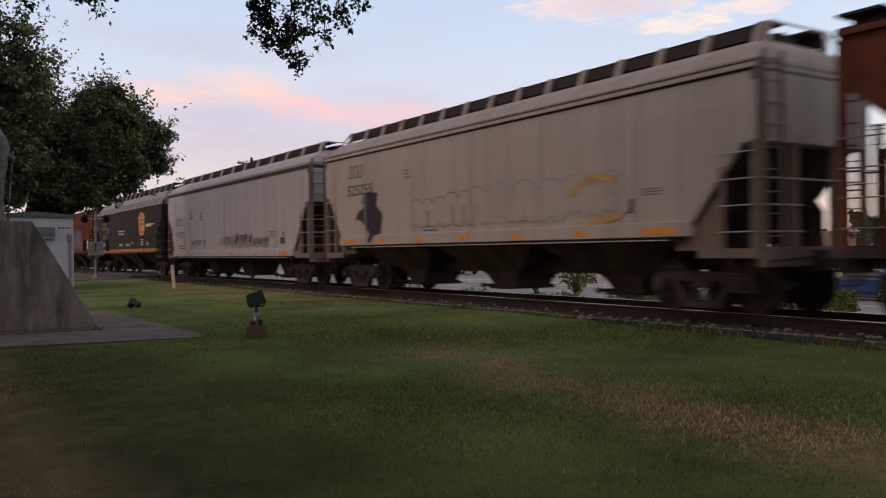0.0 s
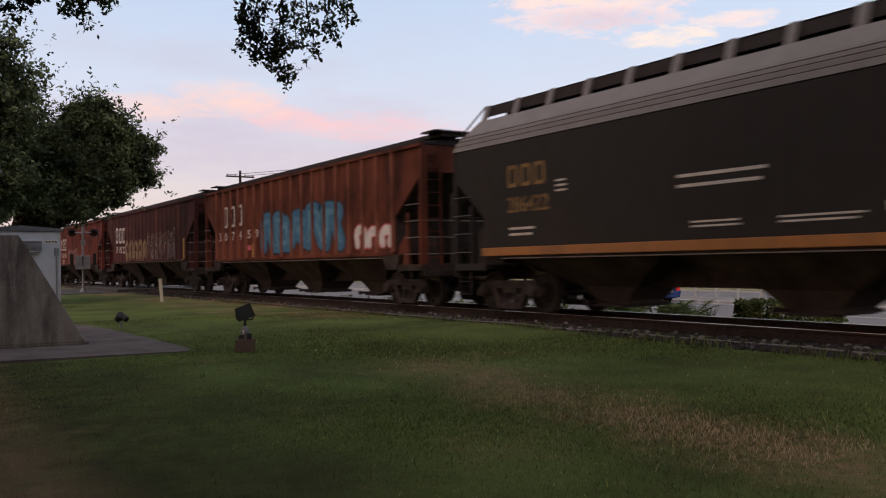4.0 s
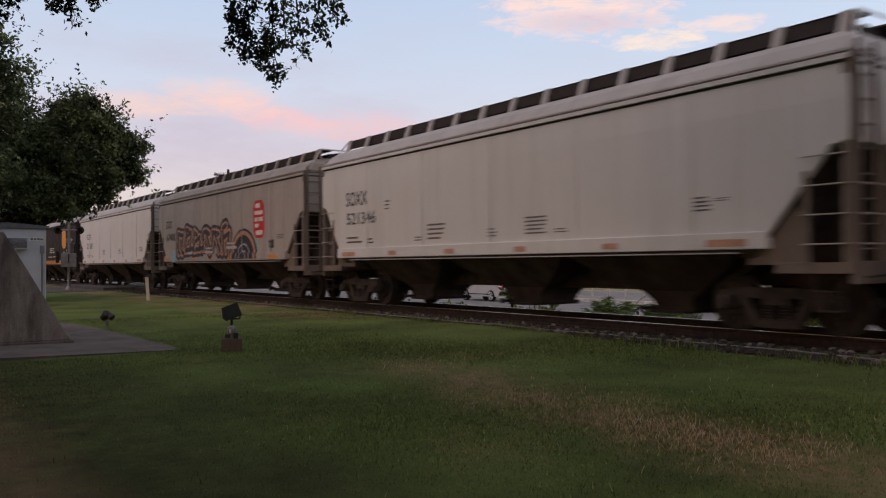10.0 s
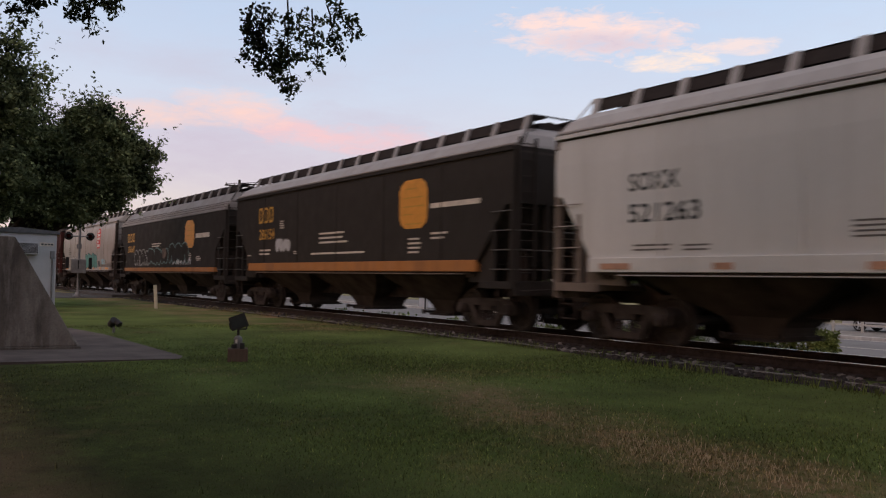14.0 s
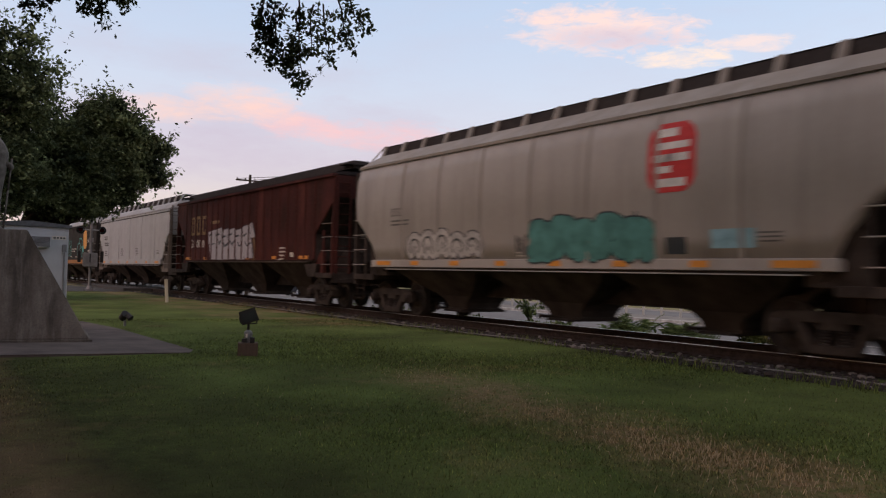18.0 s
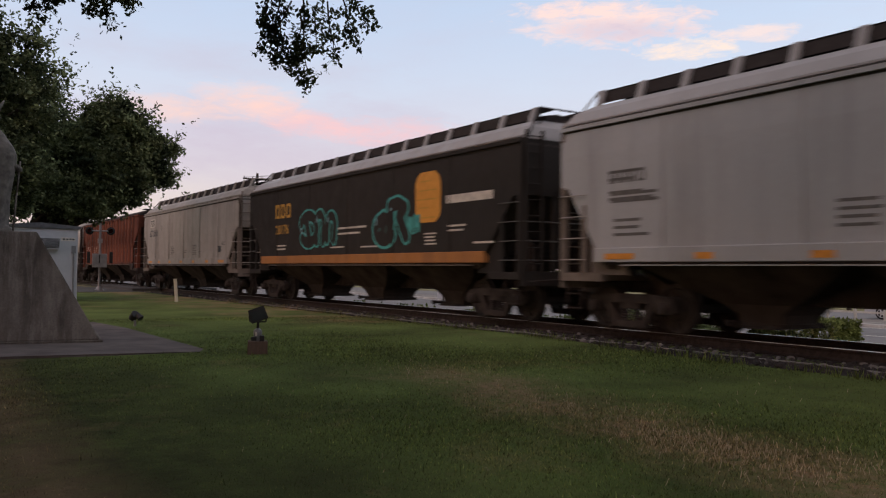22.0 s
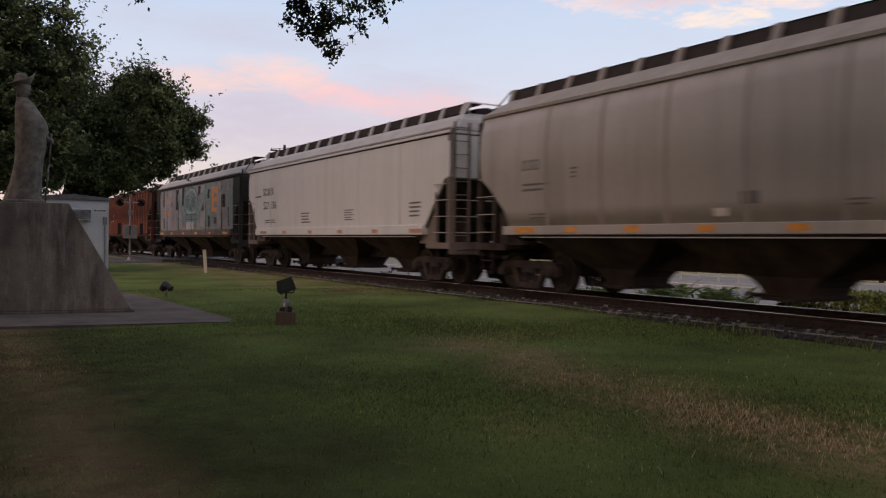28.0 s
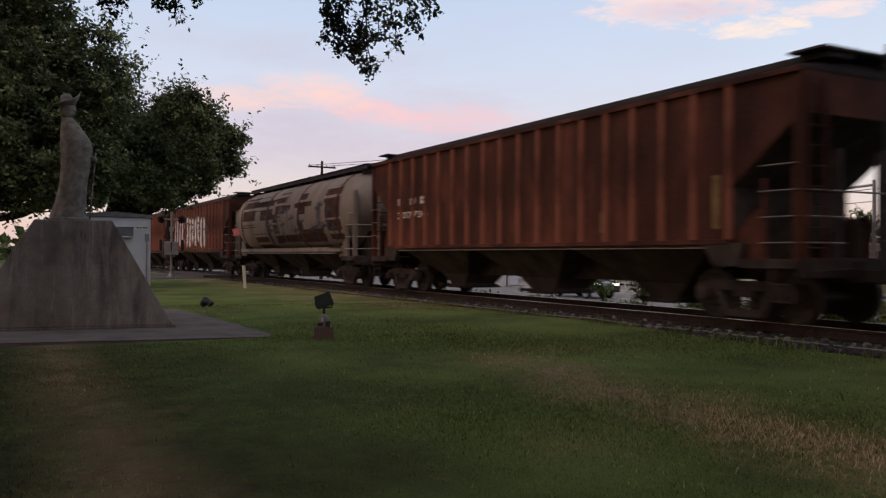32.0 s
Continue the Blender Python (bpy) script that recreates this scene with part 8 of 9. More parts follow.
def limb(shape, pts, r0, r1, n=9):
    for k, (p, q) in enumerate(zip(pts, pts[1:])):
        m = len(pts) - 1
        shape.rod(p, q, r0 + (r1 - r0) * k / m, r0 + (r1 - r0) * (k + 1) / m, n)


def oak(base, lobes, seed, clumps, leaves, size, label, trunk=0.45):
    rng = np.random.default_rng(seed)
    tree = thing("oak_tree", label, "tree")
    x, y, z = base
    s = Shape()
    fork = (x + 0.2, y + 0.1, z + 2.4)
    limb(s, [(x, y, z - 0.2), (x, y, z + 0.3), (x + 0.1, y, z + 1.3), fork], trunk * 1.3, trunk * 0.8, 12)
    part("trunk", s, MAT["bark"], tree, "rough dark trunk", smooth=True)
    for lx, ly, lz, r in lobes:
        b = Shape()
        mid = ((fork[0] + lx) / 2 + rng.uniform(-0.5, 0.5), (fork[1] + ly) / 2 + rng.uniform(-0.5, 0.5), (fork[2] + lz) / 2 - 0.3)
        limb(b, [fork, mid, (lx, ly, lz)], trunk * 0.42, 0.05, 7)
        for k in range(4):
            d = rng.normal(size=3)
            d /= np.linalg.norm(d)
            limb(b, [(lx, ly, lz), tuple(np.array((lx, ly, lz)) + d * r * 0.9)], 0.05, 0.012, 5)
        part("limb", b, MAT["bark"], tree, smooth=True)
    part("crown", leaf_mesh("crown", crown_points(lobes, clumps, leaves, rng), size, rng), MAT["oak_leaf"], tree, "dense dark green leaves with gaps")
    return tree


oak((-39.5, 4.2, 0.05), [(-37.0, 7.5, 7.55, 0.60), (-37.1, 6.7, 7.7, 0.60), (-37.2, 5.9, 6.7, 0.75), (-37.0, 8.25, 7.1, 0.55), (-36.9, 8.9, 6.6, 0.45), (-36.9, 9.55, 6.4, 0.28), (-37.0, 9.1, 5.75, 0.42), (-36.9, 9.3, 5.2, 0.28),
     (-37.2, 8.1, 6.2, 0.75), (-37.1, 8.3, 5.2, 0.60), (-37.1, 7.9, 4.5, 0.50), (-37.2, 7.0, 4.5, 0.75), (-37.4, 7.0, 5.8, 1.1), (-36.9, 7.55, 8.2, 0.26), (-36.9, 8.2, 7.7, 0.22), (-37.2, 6.8, 3.75, 0.45),
     (-37.6, 5.7, 6.0, 1.3), (-37.6, 5.5, 4.4, 1.1), (-37.8, 4.4, 5.0, 1.4), (-38.3, 7.0, 6.4, 1.0), (-38.0, 6.2, 4.8, 1.1), (-37.3, 7.3, 6.9, 0.7)],
    11, 2400, 36, 0.165, "broad dark green oak beside the track")
oak((-37.5, -1.8, 0.0), [(-35.0, 1.2, 8.2, 2.0), (-34.8, 3.0, 9.2, 1.35), (-34.7, 3.6, 7.4, 1.35), (-35.0, 1.6, 5.5, 2.0), (-34.9, 3.4, 5.2, 1.2), (-35.1, 0.0, 6.8, 2.2), (-35.0, -1.5, 9.0, 2.4), (-35.0, 0.9, 11.2, 2.0),
     (-35.2, -3.4, 6.6, 2.6), (-35.4, -0.8, 4.4, 1.6), (-35.2, 2.2, 4.2, 1.2), (-36.0, -3.0, 10.5, 2.4), (-34.7, 4.4, 8.6, 0.6), (-34.8, 4.1, 7.8, 0.6), (-36.5, -6.0, 7.5, 3.0), (-36.5, 1.5, 7.0, 2.6), (-36.5, 3.2, 6.6, 1.8), (-36.2, -0.5, 11.0, 2.2), (-36.0, 1.0, 3.9, 1.3), (-36.2, 3.2, 4.0, 1.0)],
    12, 3900, 36, 0.175, "large dark green oak behind the statue")


def shade_oak():
    """The oak under which the eye stands: one hanging branch is seen, the unseen crown overhead is shaped to shade the
    lawn.
    """
    rng = np.random.default_rng(21)
    tree = thing("oak_tree", "large spreading oak overhead with hanging leafy branches", "tree")
    s = Shape()
    limb(s, [(2.5, -7.0, -0.2), (2.4, -7.0, 0.6), (2.0, -6.6, 2.6), (1.2, -5.8, 4.2)], 0.75, 0.5, 14)
    part("trunk", s, MAT["bark"], tree, "thick rough trunk", smooth=True)
    for pts in ([(1.2, -5.8, 4.2), (-2.5, -2.0, 6.2), (-6.0, 1.0, 6.6), (-8.3, 3.0, 5.6), (-8.35, 3.3, 4.6)], [(1.2, -5.8, 4.2), (-3.5, -4.0, 6.6), (-8.0, -0.5, 6.4), (-8.9, 1.3, 4.9)],
                [(1.2, -5.8, 4.2), (0.5, -1.0, 7.2), (-1.0, 4.0, 7.6)]):
        b = Shape()
        limb(b, pts, 0.30, 0.03, 9)
        part("limb", b, MAT["bark"], tree, smooth=True)
    lobes = [(0.0, -5.0, 5.0, 2.6), (-5.5, -6.0, 5.0, 2.8), (-10.0, -8.0, 5.5, 3.0), (-4.0, -3.4, 4.4, 2.0), (-7.0, -3.6, 4.6, 2.4), (-9.0, -3.0, 6.5, 2.4), (-13.0, -3.2, 7.0, 2.6), (-11.0, -4.0, 4.8, 2.6), (-15.0, -4.6, 5.2, 2.8), (-6.5, -3.5, 7.2, 2.4), (-10.5, -4.5, 8.5, 2.6), (-11.0, -1.0, 10.0, 2.4), (-14.0, -5.0, 10.5, 2.8), (-2.0, -1.0, 8.6, 2.6), (-5.0, 1.5, 8.6, 2.2), (-7.5, -1.5, 8.4, 2.3), (-3.0, -5.5, 9.0, 3.0), (-4.5, 4.8, 9.4, 2.0), (-9.0, -5.0, 8.4, 2.8), (6.0, -7.0, 9.0, 3.2), (0.5, -9.5, 8.6, 3.2)]
    pts = crown_points(lobes, 4000, 26, rng, 0.5, 0.0)
    # unseen low boughs behind the eye, added to keep light off the lawn
    open_side = pts[:, 1] > -1.2
    high = (pts[:, 2] > 1.4 + 0.46 * np.hypot(pts[:, 0], pts[:, 1])) & (pts[:, 2] > 5.6)
    pts = pts[np.where(open_side, high, pts[:, 2] > 2.3)]
    part("crown", leaf_mesh("crown", pts, 0.26, rng), MAT["oak_leaf"], tree, "dense unseen leaves, added overhead and behind to shade the lawn")
    # hanging sprays: where each begins and ends
    sprays = [((-8.29, 3.51, 4.32), (-8.18, 3.51, 3.34)),
               ((-8.33, 3.40, 4.25), (-8.55, 3.11, 3.71)),
               ((-8.10, 3.69, 4.23), (-7.98, 3.72, 3.61)),
               ((-8.12, 3.89, 4.33), (-8.06, 4.00, 3.82)),
               ((-8.48, 3.31, 4.28), (-8.60, 3.27, 3.94)),
               ((-8.30, 3.48, 3.90), (-8.35, 3.37, 3.53)),
               ((-8.33, 3.66, 4.29), (-8.41, 3.72, 3.77)),
               ((-8.38, 3.29, 4.01), (-8.49, 3.27, 3.58)),
               ((-8.06, 4.00, 4.40), (-8.01, 4.10, 4.07)),
               ((-8.38, 3.42, 3.85), (-8.24, 3.49, 3.41)),
               ((-8.52, 3.20, 4.33), (-8.53, 3.17, 3.97)),
               ((-8.24, 3.49, 4.24), (-8.32, 3.43, 3.75)),
               ((-8.85, 1.65, 4.29), (-8.85, 1.65, 3.91)),
               ((-8.96, 1.57, 4.26), (-8.97, 1.56, 3.97)),
               ((-8.81, 1.83, 4.31), (-8.81, 1.86, 4.07)),
               ((-8.93, 1.11, 4.22), (-8.94, 1.05, 3.88)),
               ((-8.90, 1.30, 4.36), (-8.93, 1.16, 3.98))]
    leaves = []
    for a, b in sprays:
        tw = Shape()
        a, b = np.array(a), np.array(b)
        sag = np.array([0, 0, -0.05])
        line = [a + (b - a) * k / 6 + sag * math.sin(math.pi * k / 6) + rng.normal(size=3) * 0.012 for k in range(7)]
        limb(tw, [tuple(p) for p in line], 0.010, 0.003, 5)
        for k in range(1, 7):
            for _ in range(3):
                d = rng.normal(size=3)
                d /= np.linalg.norm(d)
                tip = line[k] + d * rng.uniform(0.03, 0.12)
                limb(tw, [tuple(line[k]), tuple(tip)], 0.003, 0.002, 4)
                leaves.append(tip + rng.normal(size=(11, 3)) * 0.030)
        part("twig", tw, MAT["bark"], tree)
    part("hanging_leaves", leaf_mesh("hanging_leaves", np.concatenate(leaves), 0.058, rng, 0.4), MAT["spray_leaf"], tree, "drooping sprays of small leaves, their shade painted in")


shade_oak()


# ---- across the track ----
def hedge(x0, x1, y0, y1, h, seed):
    rng = np.random.default_rng(seed)
    hd = thing("hedge", "clipped green hedge beside the road", "hedge", m=pose((x0 + x1) / 2, (y0 + y1) / 2, 0.02))
    w, d = (x1 - x0) / 2, (y1 - y0) / 2
    n = 5200
    p = rng.uniform(-1, 1, (n, 3)) * np.array([w, d, 0.5])
    p[:, 2] = (p[:, 2] + 0.5) * h
    face = rng.integers(0, 5, n)
    p[face == 0, 2] = h * rng.uniform(0.93, 1.04, (face == 0).sum())
    p[face == 1, 1] = -d * rng.uniform(0.94, 1.05, (face == 1).sum())
    p[face == 2, 1] = d
    p[face == 3, 0] = w
    p[face == 4, 0] = -w
    part("leaves", leaf_mesh("leaves", p, 0.085, rng), MAT["hedge_leaf"], hd)
    s = Shape()
    for k in range(7):
        s.rod((-w + 2 * w * (k + 0.5) / 7, 0, 0), (-w + 2 * w * (k + 0.5) / 7 + 0.05, 0.03, h * 0.8), 0.015, n=5)
    part("stems", s, MAT["bark"], hd)


def palmetto(x, y, size, seed, fronds=16):
    rng = random.Random(seed)
    pl = thing("palmetto", "low green palmetto clump beside the track", "shrub", "palmettos by the track", m=pose(x, y, 0.02))
    for k in range(fronds):
        a, up = rng.uniform(0, 6.28), rng.uniform(0.25, 1.2)
        s = Shape()
        L = size * rng.uniform(0.7, 1.1)
        d = Vector((math.cos(a) * math.cos(up), math.sin(a) * math.cos(up), math.sin(up)))
        side = Vector((-math.sin(a), math.cos(a), 0))
        prev = Vector((0, 0, 0))
        for j in range(1, 10):
            q = d * L * j / 9 + Vector((0, 0, -0.35 * L * (j / 9) ** 2.2))
            s.rod(prev, q, 0.008, n=4)
            if j > 2:
                for sg in (-1, 1):
                    tip = q + side * sg * L * 0.34 * math.sin(math.pi * (j + 1) / 11) + d * L * 0.10 + Vector((0, 0, -0.04))
                    w = d * 0.022
                    s.add([q - w, q + w, tip], [(0, 1, 2)])
            prev = q
        part("frond", s, MAT["palm_leaf"], pl)


def grass_tuft(x, y, seed):
    rng = random.Random(seed)
    s = Shape()
    for k in range(150):
        a, L = rng.uniform(0, 6.28), rng.uniform(0.25, 0.5)
        r = rng.uniform(0, 0.16)
        p = Vector((math.cos(a) * r, math.sin(a) * r, 0))
        q = p + Vector((math.cos(a) * L * 0.5, math.sin(a) * L * 0.5, L))
        s.add([p + Vector((0.006, 0, 0)), p - Vector((0.006, 0, 0)), q], [(0, 1, 2)])
    tagged(part("grass_tuft", s, MAT["palm_leaf"], None, "tuft of long green grass beside the road", m=pose(x, y, 0.0)), category="grass tuft")


def slender_shrub(x, y, height, wide, seed, stems=9):
    """A thin wild shrub: arching stems with leaflets in pairs."""
    rng = random.Random(seed)
    sh = thing("shrub", "slender wild shrub with feathery green leaves by the ballast", "shrub", "wild shrubs by the track", m=pose(x, y, 0.0))
    for k in range(stems):
        a = rng.uniform(0, 6.28)
        out, up = wide * rng.uniform(0.25, 1.0), height * rng.uniform(0.6, 1.0)
        wood, leaves = Shape(), Shape()
        prev = Vector((0, 0, 0))
        for j in range(1, 15):
            f = j / 14
            q = Vector((math.cos(a) * out * f ** 1.5, math.sin(a) * out * 0.5 * f ** 1.5, up * math.sin(f * 1.7) / math.sin(1.7 if f > 0.95 else 1.571)))
            wood.rod(prev, q, 0.010 * (1.15 - f), 0.010 * (1.08 - f), n=4)
            d = (q - prev).normalized()
            side = d.cross(Vector((0, 1, 0.2))).normalized()
            if j > 3:
                for sg in (-1, 1):
                    L = rng.uniform(0.09, 0.17)
                    tip = q + side * sg * L + d * L * 0.5 + Vector((0, rng.uniform(-0.07, 0.07), -0.02))
                    m = (q + tip) / 2
                    leaves.add([q, m + d * 0.030, tip, m - d * 0.030], [(0, 1, 2, 3)])
            prev = q
        part("stem", wood, MAT["bark"], sh)
        part("leaves", leaves, MAT["palm_leaf"], sh)


hedge(-11.39, -9.50, 14.95, 15.85, 0.49, 3)
for k, (px_, py_, sz) in enumerate([(-15.07, 15.10, 0.95), (-14.37, 15.25, 1.05), (-13.40, 15.40, 0.9), (-12.94, 15.55, 0.8), (-14.77, 15.20, 0.8), (-13.55, 15.35, 0.7), (-15.87, 15.50, 0.35), (-17.30, 15.35, 0.5)]):
    palmetto(px_, py_, sz, 40 + k)
grass_tuft(-12.39, 15.20, 3)
slender_shrub(-17.0, 15.2, 0.95, 0.9, 5, 12)
slender_shrub(-18.7, 15.2, 0.75, 0.6, 6)
weeds = np.random.default_rng(8)
wp = np.stack([weeds.uniform(-32, 2, 3800), weeds.normal(14.85, 0.14, 3800), weeds.uniform(0.02, 0.20, 3800)], 1)
wp = wp[np.sin(wp[:, 0] * 1.7) + 0.7 * np.sin(wp[:, 0] * 4.1 + 1) > 0.25]
tagged(part("weeds", leaf_mesh("weeds", wp, 0.11, weeds, -0.6), MAT["palm_leaf"], None, "low green weeds along the far ballast edge"), kind="stuff", category="weeds")


def vehicle(name, label, paint, m, lift=0.0, pickup=False, suv=False, lamps=False):
    """A parked or passing car, its front towards +x."""
    car = thing(name, label, "car", "vehicles across the track", m=m)
    mat = plain(name + "_paint_" + str(len(bpy.data.materials)), paint, 0.25, 0.3, 0.08, 3)
    top = 1.75 if suv or pickup else 1.40
    z0 = 0.30 + lift
    belt = (0.92 if suv or pickup else 0.86) + lift * 1.2
    low = [(-2.2, z0 + 0.1), (-2.25, 0.62 + lift), (-2.15, belt), (-0.6, belt + 0.03), (1.1, belt), (2.0, belt - 0.14), (2.27, 0.66 + lift), (2.25, z0 + 0.05), (1.9, z0), (-1.9, z0)]
    part("body", Shape().prism(low, -0.88, 0.88), mat, car, bevel=0.06)
    if pickup:
        cab = [(-0.7, belt - 0.05), (-0.62, top - 0.06), (-0.3, top), (0.5, top), (1.15, belt - 0.02)]
    elif suv:
        cab = [(-2.12, belt - 0.05), (-1.95, top - 0.12), (-1.6, top), (0.4, top), (1.15, belt - 0.02)]
    else:
        cab = [(-2.05, belt - 0.03), (-1.25, top - 0.14), (-0.6, top - 0.01), (0.0, top), (1.25, belt - 0.03)]
    part("cabin", Shape().rings([[(x, -0.80 + 0.16 * (z > belt + 0.2), z) for x, z in cab], [(x, 0.80 - 0.16 * (z > belt + 0.2), z) for x, z in cab]]), mat, car, bevel=0.03)
    inner = [(x * 0.93 + 0.01, belt + 0.04 + (z - belt) * 0.80) for x, z in cab]
    for sd in (-1, 1):
        half = len(inner)
        part("side_window", Shape().rings([[(x, sd * (0.815 - 0.16 * min(1, max(0, (z - belt) / (top - belt)))), z) for x, z in inner], [(x, sd * (0.78 - 0.16 * min(1, max(0, (z - belt) / (top - belt)))), z) for x, z in inner]]), MAT["dark_glass"], car)
        part("mirror", Shape().box(0.75, 0.92, sd * 0.95 - 0.07, sd * 0.95 + 0.07, belt + 0.02, belt + 0.16), mat, car, bevel=0.03)
        part("door_sill", Shape().box(-1.1, 1.0, sd * 0.885 - 0.012, sd * 0.885 + 0.012, z0 + 0.05, z0 + 0.11), MAT["dark_metal"], car)
        part("headlight", Shape().box(2.02, 2.262, sd * 0.70 - 0.11, sd * 0.70 + 0.11, 0.68 + lift, 0.80 + lift), MAT["headlamp_on"] if lamps else MAT["lamp_glass"], car)
        part("tail_light", Shape().box(-2.27, -2.10, sd * 0.72 - 0.14, sd * 0.72 + 0.14, 0.70 + lift, 0.88 + lift), MAT["tail_lamp"], car)
    part("windscreen", Shape().add([(1.16, -0.74, belt), (1.16, 0.74, belt), (cab[3][0] + 0.07, 0.60, top - 0.05), (cab[3][0] + 0.07, -0.60, top - 0.05)], [(0, 1, 2, 3)]), MAT["dark_glass"], car)
    part("number_plate", Shape().box(-2.28, -2.255, -0.25, 0.25, 0.60 + lift, 0.74 + lift), MAT["chalk"], car)
    part("bumper", Shape().box(2.1, 2.30, -0.85, 0.85, z0 + 0.02, z0 + 0.18).box(-2.30, -2.1, -0.85, 0.85, z0 + 0.02, z0 + 0.18), MAT["dark_metal"] if pickup or suv else mat, car, bevel=0.03)
    for x in (-1.36, 1.38):
        for sd in (-1, 1):
            r = 0.33 + lift * 0.4
            wh = part("wheel", shared(("car_tyre", r), lambda: Shape().turned([(-0.11, r - 0.10), (-0.11, r - 0.03), (-0.08, r), (0.08, r), (0.11, r - 0.03), (0.11, r - 0.10)], (0, 0, 0), "y", 26)), MAT["tyre"], car, "black tyre", m=pose(x, sd * 0.82, r))

            def rim_shape():
                q = Shape().turned([(-0.03, r * 0.72), (0.02, r * 0.72), (0.02, r * 0.62), (-0.03, r * 0.62)], (0, 0, 0), "y", 22).turned([(-0.04, 0.07), (0.04, 0.07)], (0, 0, 0), "y", 12)
                for k in range(5):
                    a = k * 1.2566
                    q.rod((0, 0, 0), (math.cos(a) * r * 0.66, 0, math.sin(a) * r * 0.66), 0.035, 0.045, n=6)
                return q
            part("rim", shared(("car_rim", r), rim_shape), MAT["alloy"], wh, "pale alloy rim", m=pose(0, sd * 0.10, 0))
            part("brake_disc", shared(("disc", r), lambda: Shape().turned([(-0.01, r * 0.6), (0.01, r * 0.6)], (0, 0, 0), "y", 20)), MAT["dark_metal"], wh, m=pose(0, sd * 0.05, 0))
    return car


MAT["lamp_glass"] = plain("clear_lamp_glass", (0.6, 0.62, 0.65), 0.15, 0.2, 0.05)
MAT["headlamp_on"] = glow("lit_headlamp", (1.0, 0.95, 0.85), 3.0)
MAT["tail_lamp"] = glow("lit_tail_lamp", (0.6, 0.03, 0.03), 0.25)
MAT["tyre"] = plain("black_tyre_rubber", (0.02, 0.02, 0.02), 0.9)
MAT["alloy"] = plain("bright_alloy", (0.55, 0.56, 0.58), 0.35, 0.8, 0.1)

left, right = 180, 0
vehicle("sedan", "silver sedan parked in the lot across the road", (0.50, 0.51, 0.53), pose(-22.99, 43.50, ROAD_Z + 0.15, 0, 0, left))
vehicle("sedan", "white car parked far across the road", (0.62, 0.62, 0.62), pose(-54.0, 46.5, ROAD_Z + 0.15, 0, 0, 150))
vehicle("van", "white van parked far across the road", (0.66, 0.66, 0.64), pose(-68.0, 46.0, ROAD_Z + 0.15, 0, 0, 170), suv=True)
TRAFFIC = []


def passing(veh, rows, y, yaw):
    TRAFFIC.append((veh, [(t, pose(x, y, ROAD_Z, 0, 0, yaw)) for t, x in rows]))


passing(vehicle("sedan", "blue sedan driving along the road", (0.03, 0.06, 0.2), pose(0, 0, 0)),
        [(0, -21.47), (0.6, -23.08), (1.9, -26.57), (3.4, -32.04), (6, -42.63), (8, -52.48), (12, -72.20), (32, -178.06)], 36.5, left)
passing(vehicle("suv", "white off-roader driving along the road", (0.6, 0.6, 0.6), pose(0, 0, 0), lift=0.08, suv=True),
        [(0, 16.0), (4, -7.0), (6, -18.2), (7, -23.75), (8, -30.0), (12, -60.0), (32, -240.0)], 34.0, left)
passing(vehicle("pickup_truck", "dark blue pickup truck driving along the road", (0.02, 0.024, 0.04), pose(0, 0, 0), lift=0.10, pickup=True),
        [(0, 31.33), (7.2, -19.07), (9, -24.35), (10.6, -27.57), (12, -30.80), (13.4, -34.42), (16, -54.42), (20, -104.42), (32, -284.42)], 34.0, left)
passing(vehicle("sedan", "grey sedan with its brake lights lit", (0.1, 0.1, 0.11), pose(0, 0, 0)),
        [(0, 87.64), (9, -4.36), (12, -22.36), (13.4, -24.96), (16, -36.96), (22, -99.96), (32, -244.96)], 34.0, left)
passing(vehicle("pickup_truck", "dark pickup truck with its headlights on", (0.02, 0.02, 0.022), pose(0, 0, 0), lift=0.10, pickup=True, lamps=True),
        [(0, -322.00), (20, -152.00), (27, -84.00), (29.5, -62.00), (30, -59.32), (32, -40.45)], 31.4, right)


def fence_posts():
    fence = thing("bollard_fence", "low white post fence in front of the car park", "fence", m=pose(0, 41.3, ROAD_Z + 0.13))
    for k in range(46):
        x = -56 + 1.55 * k
        part("post", shared(("fence_post",), lambda: Shape().box(-0.055, 0.055, -0.055, 0.055, -0.05, 0.58).rings([[(-0.055, -0.055, 0.58), (0.055, -0.055, 0.58), (0.055, 0.055, 0.58), (-0.055, 0.055, 0.58)], [(-0.02, -0.02, 0.64), (0.02, -0.02, 0.64), (0.02, 0.02, 0.64), (-0.02, 0.02, 0.64)]])),
             MAT["fence_white"], fence, m=pose(x, 0, 0, random.uniform(-2, 2), random.uniform(-2, 2), 0))
        if k < 30:
            part("rail_board", shared(("fence_rail",), lambda: Shape().box(0, 1.55, -0.02, 0.02, 0.36, 0.45)), MAT["fence_white"], fence, m=pose(x, 0, 0))


MAT["fence_white"] = plain("white_fence_paint", (0.42, 0.40, 0.36), 0.7, vary=0.12)
fence_posts()


